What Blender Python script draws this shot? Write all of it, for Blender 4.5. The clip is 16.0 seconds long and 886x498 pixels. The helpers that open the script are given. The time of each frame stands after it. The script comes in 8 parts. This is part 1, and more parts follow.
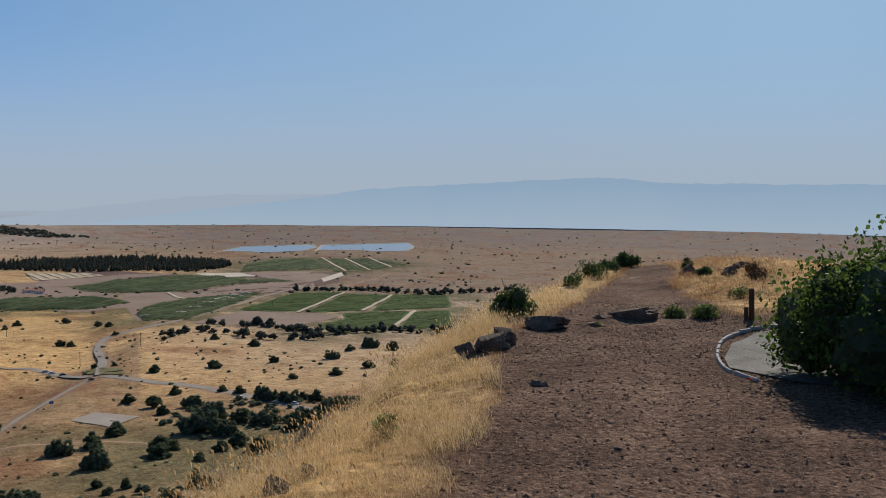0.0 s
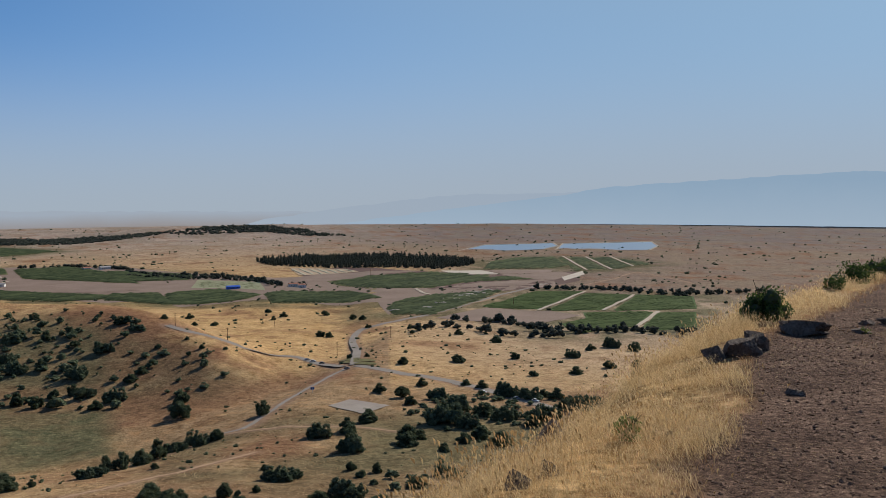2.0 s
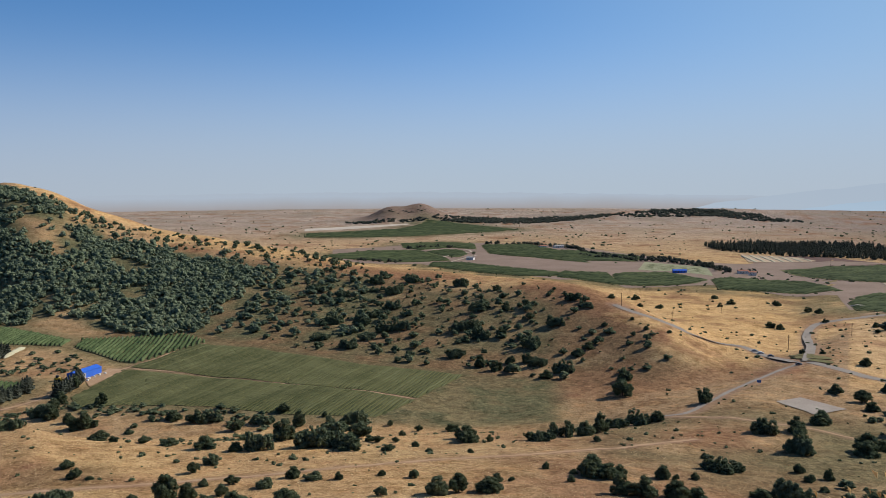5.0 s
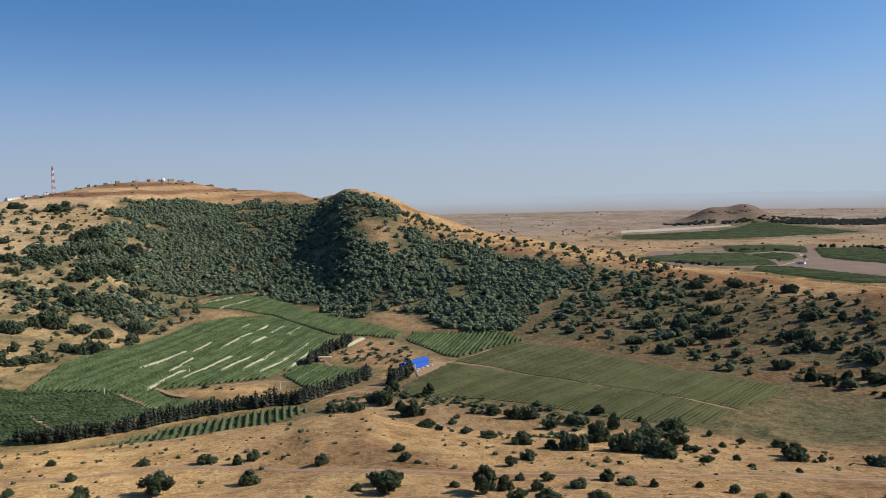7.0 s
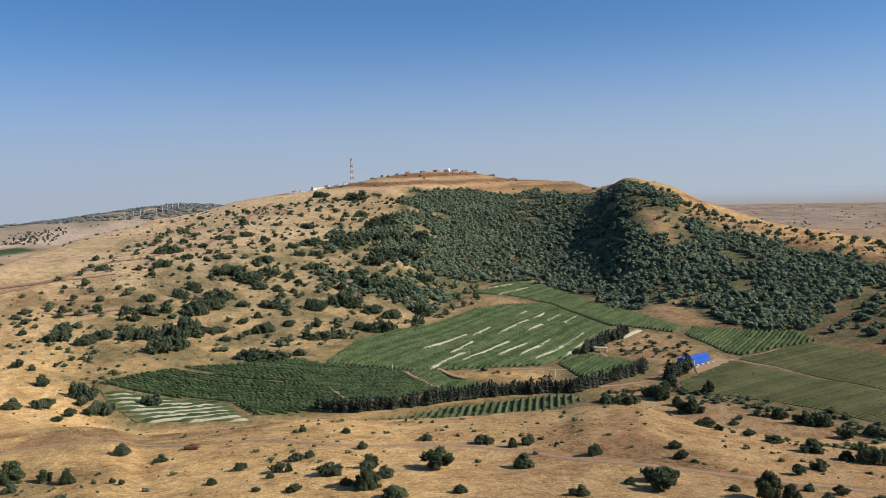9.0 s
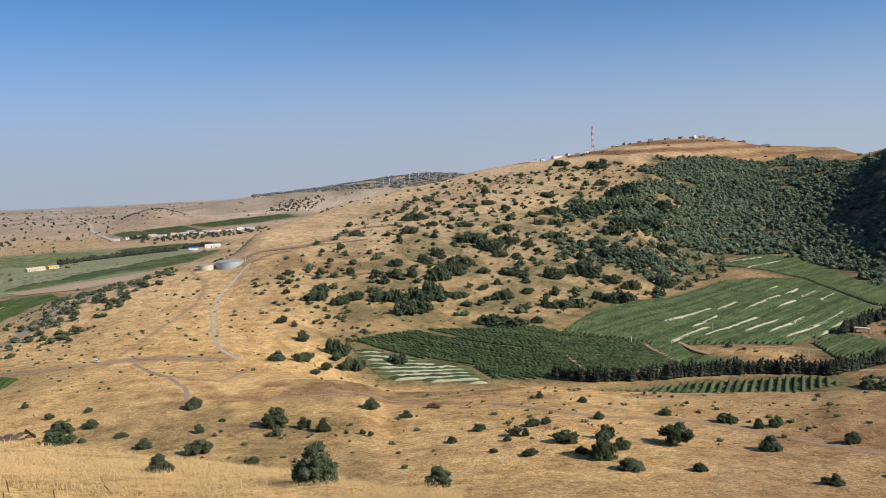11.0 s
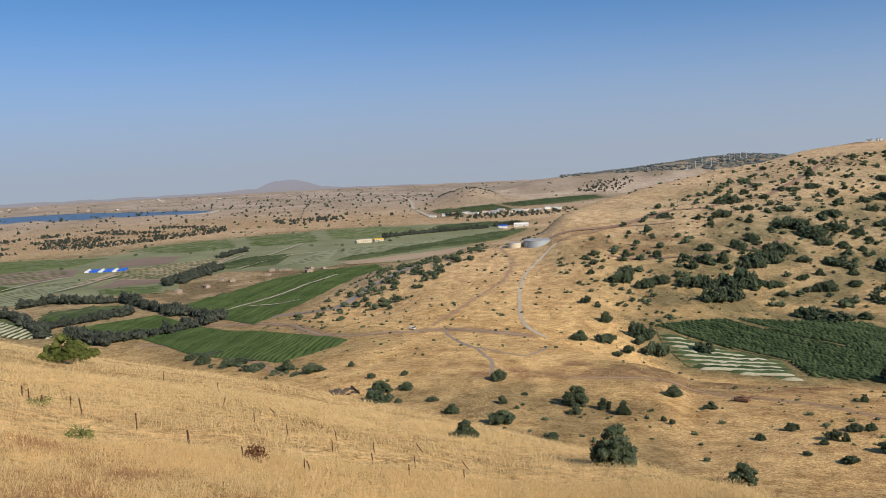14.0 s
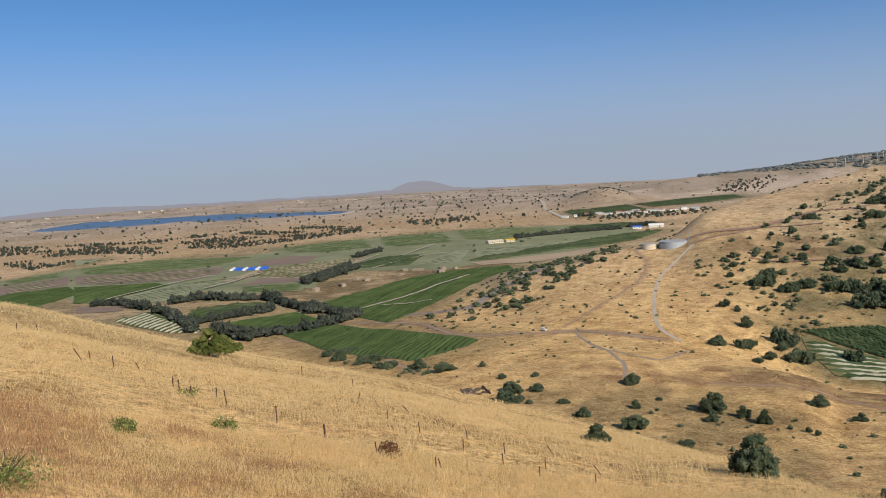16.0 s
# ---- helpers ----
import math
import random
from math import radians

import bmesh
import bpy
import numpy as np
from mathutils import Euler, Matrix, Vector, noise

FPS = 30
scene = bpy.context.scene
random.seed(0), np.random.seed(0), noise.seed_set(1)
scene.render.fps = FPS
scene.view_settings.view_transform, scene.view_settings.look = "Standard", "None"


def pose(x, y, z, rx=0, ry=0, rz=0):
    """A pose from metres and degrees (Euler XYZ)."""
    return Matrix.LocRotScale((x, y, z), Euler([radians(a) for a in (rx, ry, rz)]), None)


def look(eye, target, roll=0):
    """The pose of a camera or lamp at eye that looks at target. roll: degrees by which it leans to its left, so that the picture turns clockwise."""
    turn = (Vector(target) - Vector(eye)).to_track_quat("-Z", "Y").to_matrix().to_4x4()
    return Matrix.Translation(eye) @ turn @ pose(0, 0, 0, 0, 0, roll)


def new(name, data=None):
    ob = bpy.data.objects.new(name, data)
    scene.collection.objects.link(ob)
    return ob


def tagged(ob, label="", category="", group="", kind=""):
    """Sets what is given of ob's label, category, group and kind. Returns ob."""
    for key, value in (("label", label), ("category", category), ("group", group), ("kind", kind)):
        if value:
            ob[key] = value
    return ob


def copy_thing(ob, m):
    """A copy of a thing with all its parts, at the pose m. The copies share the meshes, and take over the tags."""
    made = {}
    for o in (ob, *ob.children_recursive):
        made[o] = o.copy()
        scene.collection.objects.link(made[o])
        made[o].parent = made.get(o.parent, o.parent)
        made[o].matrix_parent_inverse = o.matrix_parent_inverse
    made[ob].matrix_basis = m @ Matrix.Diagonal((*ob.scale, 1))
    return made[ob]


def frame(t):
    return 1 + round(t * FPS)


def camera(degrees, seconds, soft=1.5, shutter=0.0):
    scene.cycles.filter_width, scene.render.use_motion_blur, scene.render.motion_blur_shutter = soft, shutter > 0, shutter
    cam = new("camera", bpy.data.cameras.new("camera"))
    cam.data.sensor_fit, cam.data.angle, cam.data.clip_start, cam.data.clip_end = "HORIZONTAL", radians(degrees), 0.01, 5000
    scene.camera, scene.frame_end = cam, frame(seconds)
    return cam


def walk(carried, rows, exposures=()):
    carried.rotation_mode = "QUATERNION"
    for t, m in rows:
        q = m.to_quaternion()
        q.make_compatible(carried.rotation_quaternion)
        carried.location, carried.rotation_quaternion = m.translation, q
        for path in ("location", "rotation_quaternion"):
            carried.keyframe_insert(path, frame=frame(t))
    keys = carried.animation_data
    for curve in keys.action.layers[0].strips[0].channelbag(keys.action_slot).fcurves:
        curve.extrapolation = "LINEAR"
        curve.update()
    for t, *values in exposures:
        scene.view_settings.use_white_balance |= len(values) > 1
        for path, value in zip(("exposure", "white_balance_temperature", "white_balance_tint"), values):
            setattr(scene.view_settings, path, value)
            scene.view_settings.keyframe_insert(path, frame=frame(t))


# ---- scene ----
EYE = 1.65
cam = camera(53.33, 16.0, soft=0.3)
PATH = [
    (0.0, pose(-0.000, -0.000, 1.650, 86.19, -0.68, 0.05)),
    (0.5, pose(-0.003, -0.000, 1.650, 86.28, -0.33, 2.39)),
    (1.0, pose(-0.006, -0.000, 1.650, 86.30, -0.12, 5.88)),
    (1.5, pose(-0.011, -0.001, 1.650, 86.19, 0.07, 10.48)),
    (2.0, pose(-0.016, -0.002, 1.650, 86.02, 0.12, 15.58)),
    (2.5, pose(-0.022, -0.004, 1.650, 85.81, 0.04, 21.33)),
    (3.0, pose(-0.027, -0.006, 1.650, 85.52, 0.07, 26.32)),
    (5.5, pose(-0.045, -0.021, 1.650, 85.02, 0.39, 48.89)),
    (6.0, pose(-0.049, -0.025, 1.650, 85.12, 0.68, 54.02)),
    (6.5, pose(-0.052, -0.029, 1.650, 85.31, 0.93, 59.34)),
    (7.0, pose(-0.054, -0.034, 1.650, 85.41, 1.43, 64.41)),
    (7.5, pose(-0.056, -0.039, 1.650, 85.63, 1.90, 69.26)),
    (8.0, pose(-0.058, -0.043, 1.650, 85.79, 2.08, 73.64)),
    (8.5, pose(-0.059, -0.047, 1.650, 85.77, 2.00, 77.46)),
    (9.0, pose(-0.059, -0.052, 1.650, 85.23, 1.80, 82.31)),
    (11.5, pose(-0.059, -0.072, 1.650, 83.73, 2.66, 101.39)),
    (12.0, pose(-0.058, -0.076, 1.650, 83.78, 2.82, 105.41)),
    (12.5, pose(-0.057, -0.080, 1.650, 83.80, 2.82, 109.61)),
    (13.0, pose(-0.055, -0.083, 1.650, 83.54, 2.74, 112.79)),
    (13.5, pose(-0.054, -0.086, 1.650, 83.26, 2.74, 115.43)),
    (14.0, pose(-0.053, -0.088, 1.650, 83.40, 2.64, 117.54)),
    (14.5, pose(-0.052, -0.090, 1.650, 83.44, 2.56, 119.57)),
    (15.0, pose(-0.051, -0.092, 1.650, 83.61, 2.73, 122.03)),
    (15.5, pose(-0.050, -0.094, 1.650, 83.82, 2.96, 124.26)),
    (16.0, pose(-0.049, -0.095, 1.650, 83.88, 3.27, 126.06)),
]
walk(cam, PATH, exposures=[(0, 0.02), (1.8, 0.0), (2.5, -0.04), (3.0, 0.05), (5.5, 0.25), (9, 0.27), (12, 0.29), (13, 0.30), (13.6, 0.16), (16, 0.12)])

# ---- light ----
SUN_AZ, SUN_EL = -21.0, 33.0          # bearing to the left of the first view, elevation
world = bpy.data.worlds.new("world")
scene.world = world
world.use_nodes = True
wn, wl = world.node_tree.nodes, world.node_tree.links
wn.clear()
sky = wn.new("ShaderNodeTexSky")
sky.sky_type, sky.sun_disc = "NISHITA", False
sky.sun_elevation, sky.sun_rotation = radians(SUN_EL), radians(-SUN_AZ)
sky.altitude, sky.air_density, sky.dust_density, sky.ozone_density = 1000, 1.0, 0.5, 2.0
coord = wn.new("ShaderNodeTexCoord")
# the summit looks down on the horizon: the sky reaches below eye level and is hazy there
parts = wn.new("ShaderNodeSeparateXYZ")
wl.new(coord.outputs["Generated"], parts.inputs[0])
raised = wn.new("ShaderNodeMath")
raised.operation = "MULTIPLY_ADD"
raised.inputs[1].default_value, raised.inputs[2].default_value = 1.5, 0.10
wl.new(parts.outputs["Z"], raised.inputs[0])
dome = wn.new("ShaderNodeCombineXYZ")
wl.new(parts.outputs["X"], dome.inputs["X"])
wl.new(parts.outputs["Y"], dome.inputs["Y"])
wl.new(raised.outputs[0], dome.inputs["Z"])
unit = wn.new("ShaderNodeVectorMath")
unit.operation = "NORMALIZE"
wl.new(dome.outputs[0], unit.inputs[0])
wl.new(unit.outputs[0], sky.inputs["Vector"])
layer = wn.new("ShaderNodeMapRange")
layer.interpolation_type = "SMOOTHERSTEP"
layer.inputs["From Min"].default_value, layer.inputs["From Max"].default_value = -0.06, 0.21
layer.inputs["To Min"].default_value, layer.inputs["To Max"].default_value = 0.95, 0.0
wl.new(parts.outputs["Z"], layer.inputs["Value"])
haze = wn.new("ShaderNodeMix")
haze.data_type = "RGBA"
# dusty air is paler towards the sun
aim = wn.new("ShaderNodeVectorMath")
aim.operation = "DOT_PRODUCT"
aim.inputs[1].default_value = (-math.sin(radians(SUN_AZ)), math.cos(radians(SUN_AZ)), 0.25)
wl.new(coord.outputs["Generated"], aim.inputs[0])
veil = wn.new("ShaderNodeMapRange")
veil.interpolation_type = "SMOOTHSTEP"
veil.inputs["From Min"].default_value, veil.inputs["From Max"].default_value = 0.35, 1.05
veil.inputs["To Min"].default_value, veil.inputs["To Max"].default_value = 0.0, 0.75
wl.new(aim.outputs["Value"], veil.inputs["Value"])
dull = wn.new("ShaderNodeMapRange")
dull.inputs["From Min"].default_value, dull.inputs["From Max"].default_value = -0.75, 0.35
wl.new(aim.outputs["Value"], dull.inputs["Value"])
dust = wn.new("ShaderNodeMix")
dust.data_type = "RGBA"
dust.inputs["A"].default_value, dust.inputs["B"].default_value = (3.45, 3.75, 4.55, 1), (4.0, 4.55, 5.3, 1)
wl.new(dull.outputs["Result"], dust.inputs["Factor"])
wl.new(dust.outputs["Result"], haze.inputs["B"])
wl.new(layer.outputs["Result"], haze.inputs["Factor"])
pale_air = wn.new("ShaderNodeMix")
pale_air.data_type = "RGBA"
pale_air.inputs["B"].default_value = (3.15, 4.5, 5.75, 1)
wl.new(veil.outputs["Result"], pale_air.inputs["Factor"])
clear = wn.new("ShaderNodeMix")
clear.data_type, clear.blend_type = "RGBA", "MULTIPLY"
clear.inputs["Factor"].default_value = 1.0
clear.inputs["B"].default_value = (0.665, 1.045, 1.31, 1)
wl.new(sky.outputs["Color"], clear.inputs["A"])
wl.new(clear.outputs["Result"], pale_air.inputs["A"])
wl.new(pale_air.outputs["Result"], haze.inputs["A"])
back = wn.new("ShaderNodeBackground")
back.inputs["Strength"].default_value = 0.092
wout = wn.new("ShaderNodeOutputWorld")
wl.new(haze.outputs["Result"], back.inputs["Color"])
wl.new(back.outputs["Background"], wout.inputs["Surface"])

sun_data = bpy.data.lights.new("sun", "SUN")
sun_data.energy, sun_data.angle, sun_data.color = 5.0, radians(0.53), (1.0, 0.93, 0.82)
sun = new("sun", sun_data)
b = radians(SUN_AZ)
sun_from = Vector((-math.sin(b) * math.cos(radians(SUN_EL)), math.cos(b) * math.cos(radians(SUN_EL)), math.sin(radians(SUN_EL))))
sun.matrix_world = look(sun_from * 100, (0, 0, 0))

# ---- terrain ----
# Landform lines round the summit: (bearing in degrees, to the left of the first view; distance in metres; degrees below the eye).
SUMMIT = [(0, 2.0, 39.5)]
BROW = [(-60, 11, 20.5), (12, 11, 20.6), (20, 11, 25), (30, 11, 34), (90, 11, 38), (98, 11, 39.2), (110, 11, 40.3), (123, 11, 39.3),
        (138.7, 11, 37), (147, 11, 35.4), (153.4, 11, 33.8), (165, 11, 30), (220, 11, 26), (280, 11, 22)]
SLOPE = [(-60, 20, 11.8), (-12, 24, 10.0), (0, 17, 14.4), (10, 14.5, 17.9), (15, 13.5, 20.4), (20, 12.8, 24.5), (30, 12.4, 33), (90, 12.4, 36),
         (98, 24, 26.3), (104, 30, 25.0), (110.6, 38, 23.2), (116.5, 40, 22.4), (123, 40, 21.4), (130, 40, 19.9), (138.7, 40, 18.2),
         (147, 40, 15.8), (153.4, 40, 13.6), (165, 40, 11.7), (220, 30, 18), (280, 24, 14)]
CREST = [(-60, 35, 6.0), (-33, 42, 4.6), (-24.7, 45, 4.2), (-18.3, 50, 4.2), (-12.5, 52, 4.65), (-10.8, 50, 5.0), (-6.5, 38, 6.6),
         (-3.2, 32, 7.9), (-0.7, 28, 9.8), (0.8, 26, 10.9), (3, 24, 12.2), (5.2, 22, 14.2), (8.2, 20, 16.1), (10.3, 19, 17.6),
         (13.9, 17, 19.4), (20, 15, 24), (30, 14, 32), (90, 14, 34), (98, 35, 22.3), (101.8, 45, 21.4), (110.6, 70, 19.3),
         (116.5, 90, 17.9), (123.2, 105, 16.2), (130, 120, 14.3), (138.7, 140, 12.0), (147, 145, 9.3), (153.4, 150, 7.0),
         (165, 150, 5.0), (200, 120, 12), (280, 60, 12)]
FOOT = [(-60, 120, 26), (0, 120, 26), (20, 120, 25.5), (90, 120, 26), (98, 130, 25), (110, 160, 23), (123, 190, 20.5),
        (138, 220, 18.5), (154, 240, 13), (175, 240, 10), (220, 200, 20), (280, 140, 25)]
SHELF = [(-60, 300, 21), (15, 270, 21.2), (30, 260, 20.8), (60, 260, 20.8), (90, 260, 20.8), (104, 280, 20.4), (116, 320, 18.5),
         (130, 370, 16.5), (142, 390, 16), (154, 400, 14), (200, 330, 19), (280, 300, 21)]
LIP = [(-60, 480, 14), (10, 440, 15.4), (22, 430, 15.7), (31, 400, 16.5), (39, 375, 17.1), (48, 370, 17.1), (56, 375, 17.0),
       (61, 385, 16.7), (63.5, 395, 16.3), (67.6, 410, 15.5), (70, 425, 14.8), (73.3, 432, 14.95), (75, 434, 15.25), (81.5, 425, 15.65),
       (86.8, 425, 15.65), (91.1, 432, 15.3), (95.8, 432, 15.4), (101.5, 438, 15.35), (104, 440, 14.6), (110, 460, 13.9),
       (118, 480, 13.2), (130, 500, 13.6), (142, 520, 13.4), (154, 540, 12.6), (200, 500, 13.5), (280, 500, 14)]
BASIN = [(-60, 620, 12), (10, 560, 12.8), (22, 530, 13.2), (29, 495, 14.6), (35, 480, 15.6), (50, 470, 16.2), (62, 485, 15.9),
         (75, 500, 15.45), (95, 505, 15.35), (102, 515, 14.9), (107, 520, 13.6), (114, 560, 12.0), (124, 600, 11.6), (140, 650, 11.8),
         (154, 680, 11.2), (200, 650, 12), (280, 640, 12)]
BACK = [(-60, 1000, 8.4), (10, 960, 8.7), (19, 690, 10.7), (22.8, 615, 11.8), (26, 590, 12.9), (30.3, 560, 13.6), (34.5, 570, 13.6), (46, 620, 12.55),
        (55, 695, 11.2), (60, 735, 10.6), (66.5, 790, 9.85), (69.5, 840, 9.2), (72.5, 950, 8.1), (76, 1050, 7.3), (79, 1050, 7.2),
        (82, 930, 8.4), (85.7, 765, 10.1), (91.7, 675, 11.4), (98, 640, 11.7), (104.5, 610, 11.9), (109, 680, 9.7), (113, 760, 8.3), (118, 740, 9.0),
        (124, 720, 10.2), (130, 760, 10.2), (142, 860, 9.3), (154, 900, 9.0), (200, 950, 8.6), (280, 1000, 8.4)]
RIM = [(-60, 1500, 6.2), (12, 1450, 6.2), (19, 950, 8.7), (22.8, 740, 10.7), (25.7, 680, 11.1), (29.4, 690, 9.9), (33, 770, 8.2),
       (36.7, 850, 7.1), (43.7, 950, 6.6), (50, 1050, 5.95), (53.8, 1120, 5.1), (61, 1280, 3.7), (66, 1430, 2.1), (69, 1500, 0.75),
       (70.4, 1520, 0.6), (72.3, 1670, 1.1), (74.2, 1850, 0.65), (78, 2000, 0.35), (81.7, 2000, -0.2), (85.4, 1950, -0.1),
       (88.3, 1850, 0.35), (90, 1750, 0.55), (95.6, 1500, 1.3), (98, 1400, 1.8), (102.6, 1250, 2.7), (106.8, 1080, 3.7),
       (109.8, 950, 4.7)]
RIM_EAST = [(112, 880, 6.1), (115.7, 850, 6.85), (121, 810, 8.3), (124.5, 800, 9.3), (130, 900, 9.0), (142, 1150, 7.2), (154, 1250, 6.8),
            (200, 1400, 6.3), (280, 1500, 6.2)]
BEYOND = [(-60, 2100, 4.7), (12, 2000, 4.8), (20, 1400, 6.4), (23, 950, 9.0), (29, 900, 9.3), (36, 1050, 8.0), (44, 1150, 7.4),
          (54, 1400, 6.1), (61, 1650, 5.3), (70, 2100, 4.2), (74, 2500, 3.7), (86, 2500, 3.8), (96, 2000, 4.5), (104, 1600, 5.5),
          (110, 1250, 6.9), (114, 1150, 7.6), (122, 1150, 7.5), (132, 1350, 6.6), (154, 1700, 5.4), (200, 2000, 4.9), (280, 2100, 4.7)]
PLAIN = [(-60, 3200, 3.25), (0, 3200, 3.25), (100, 3300, 3.2), (154, 3200, 3.2), (280, 3200, 3.25)]
EDGE = [(0, 4600, 2.36)]
# Hills that stand on the far plain: bearing, distance, height, half widths across and along the view.
HILLS = [(45.55, 3300, 44, 80, 120), (47.7, 3250, 33, 58, 110), (46.6, 3300, 24, 235, 170),
         (26, 3700, 34, 420, 300), (34, 3600, 22, 300, 300), (12, 4200, 16, 600, 200), (-20, 4300, 12, 500, 200),
         (116.0, 3000, 40, 95, 160), (104.5, 3600, 48, 380, 400), (98, 3900, 88, 420, 400),
         (111, 3500, 26, 260, 300)]


def line(knots, az):
    """Distance and height of a landform line at bearings az (degrees), smooth and closed round the summit."""
    k = np.array(sorted(((a + 60) % 360 - 60, r, d) for a, r, d in knots), float)
    k = np.vstack([k[-2:] - [360, 0, 0], k, k[:2] + [360, 0, 0]]) if len(k) > 1 else np.vstack([k - [360, 0, 0], k, k + [360, 0, 0]])
    a = (np.asarray(az, float) + 60) % 360 - 60
    r, d = pchip(k[:, 0], np.log(k[:, 1]), a), pchip(k[:, 0], k[:, 2], a)
    r = np.exp(r)
    return r, -r * np.tan(np.radians(d))


def pchip(x, y, q):
    """Monotone cubic through the points (x, y) at q."""
    h = np.diff(x)
    s = np.diff(y) / h
    m = np.zeros_like(y)
    same = s[:-1] * s[1:] > 0
    w1, w2 = 2 * h[1:] + h[:-1], h[1:] + 2 * h[:-1]
    with np.errstate(divide="ignore", invalid="ignore"):
        m[1:-1] = np.where(same, (w1 + w2) / (w1 / s[:-1] + w2 / s[1:]), 0)
    i = np.clip(np.searchsorted(x, q) - 1, 0, len(x) - 2)
    u = (q - x[i]) / h[i]
    return ((1 + 2 * u) * (1 - u) ** 2 * y[i] + u * (1 - u) ** 2 * h[i] * m[i]
            + u * u * (3 - 2 * u) * y[i + 1] + u * u * (u - 1) * h[i] * m[i + 1])


STEP = 0.25
BEARINGS = np.arange(-60, 300 + STEP / 2, STEP)
TABLE = [line(k, BEARINGS) for k in (SUMMIT, BROW, SLOPE, CREST, FOOT, SHELF, LIP, BASIN, BACK, RIM + RIM_EAST, BEYOND, PLAIN, EDGE)]
TAB_R = np.log(np.array([t[0] for t in TABLE]))
TAB_Z = np.array([t[1] for t in TABLE])


def tangents():
    """Monotone slopes of each radial profile, in log distance."""
    h = np.diff(TAB_R, axis=0)
    s = np.diff(TAB_Z, axis=0) / h
    m = np.zeros_like(TAB_Z)
    w1, w2 = 2 * h[1:] + h[:-1], h[1:] + 2 * h[:-1]
    with np.errstate(divide="ignore", invalid="ignore"):
        m[1:-1] = np.where(s[:-1] * s[1:] > 0, (w1 + w2) / (w1 / s[:-1] + w2 / s[1:]), 0)
    m[0], m[-1] = 0, s[-1]
    return m


TAB_M = tangents()


def smooth_noise(x, y, cell, seed=0):
    """Value noise, -1 to 1, of that cell size in metres."""
    u, v = np.asarray(x, float) / cell, np.asarray(y, float) / cell
    i, j = np.floor(u).astype(np.int64), np.floor(v).astype(np.int64)
    a, b = u - i, v - j
    a, b = a * a * (3 - 2 * a), b * b * (3 - 2 * b)

    def h(p, q):
        k = (p * 374761393 + q * 668265263 + seed * 362437) & 0x7FFFFFFF
        k = ((k ^ (k >> 13)) * 1274126177) & 0x7FFFFFFF
        return ((k ^ (k >> 16)) & 0xFFFF) / 32767.5 - 1
    return (h(i, j) * (1 - a) + h(i + 1, j) * a) * (1 - b) + (h(i, j + 1) * (1 - a) + h(i + 1, j + 1) * a) * b


def base_height(x, y):
    x, y = np.asarray(x, float), np.asarray(y, float)
    r = np.maximum(np.hypot(x, y), 1e-6)
    az = (np.degrees(np.arctan2(-x, y)) + 60) % 360
    c = az / STEP
    i = np.minimum(c.astype(int), len(BEARINGS) - 2)
    a = c - i
    v = np.clip(np.log(r), np.log(2.0), np.log(4650.0))
    out = 0
    for col, w in ((i, 1 - a), (i + 1, a)):
        R, Z, M = TAB_R[:, col], TAB_Z[:, col], TAB_M[:, col]
        k = np.clip((R <= v).sum(axis=0) - 1, 0, len(TABLE) - 2)
        p = lambda t, n: np.take_along_axis(t, np.expand_dims(k + n, 0), 0)[0]
        h = p(R, 1) - p(R, 0)
        u = np.clip((v - p(R, 0)) / h, 0, 1.02)
        out = out + w * ((1 + 2 * u) * (1 - u) ** 2 * p(Z, 0) + u * (1 - u) ** 2 * h * p(M, 0)
                         + u * u * (3 - 2 * u) * p(Z, 1) + u * u * (u - 1) * h * p(M, 1))
    for b, d, top, across, along in HILLS:
        t = math.radians(b)
        cx, cy = -d * math.sin(t), d * math.cos(t)
        e = (-(x - cx) * math.sin(t) + (y - cy) * math.cos(t)) / along
        s = ((x - cx) * math.cos(t) + (y - cy) * math.sin(t)) / across
        out = out + top * np.exp(-e * e - s * s)
    return out + EYE


HUMMOCKS = [(12.6, 43.0, 0.32, 1.4), (14.8, 45.0, 0.35, 1.6), (11.6, 37.2, 0.42, 1.0), (13.7, 39.0, 0.42, 1.2), (16.6, 43.0, 0.4, 1.7), (12.0, 34.6, 0.3, 0.9), (10.9, 40.2, 0.3, 0.8)]


def height(x, y):
    """The ground's height: the landforms and their unevenness."""
    x, y = np.asarray(x, float), np.asarray(y, float)
    r = np.hypot(x, y)
    far = np.clip(r / 400, 0, 1)
    rough = (0.05 * smooth_noise(x, y, 1.1, 1) + 0.09 * smooth_noise(x, y, 3.7, 2)) * np.clip(r / 12, 0, 1)
    rough = rough + far * (0.35 * smooth_noise(x, y, 11, 3) + 0.7 * smooth_noise(x, y, 31, 4) + 1.1 * smooth_noise(x, y, 83, 5))
    for hx, hy, tall, wide in HUMMOCKS:
        rough = rough + tall * np.exp(-((x - hx) ** 2 + (y - hy) ** 2) / (wide * wide))
    hill = np.clip((base_height(x, y) + 150) / 60, 0, 1) * np.clip((r - 600) / 300, 0, 1)
    return base_height(x, y) + rough * (1 - 0.55 * np.clip((r - 900) / 900, 0, 1) * (1 - hill)) + hill * 2.2 * smooth_noise(x, y, 47, 6)


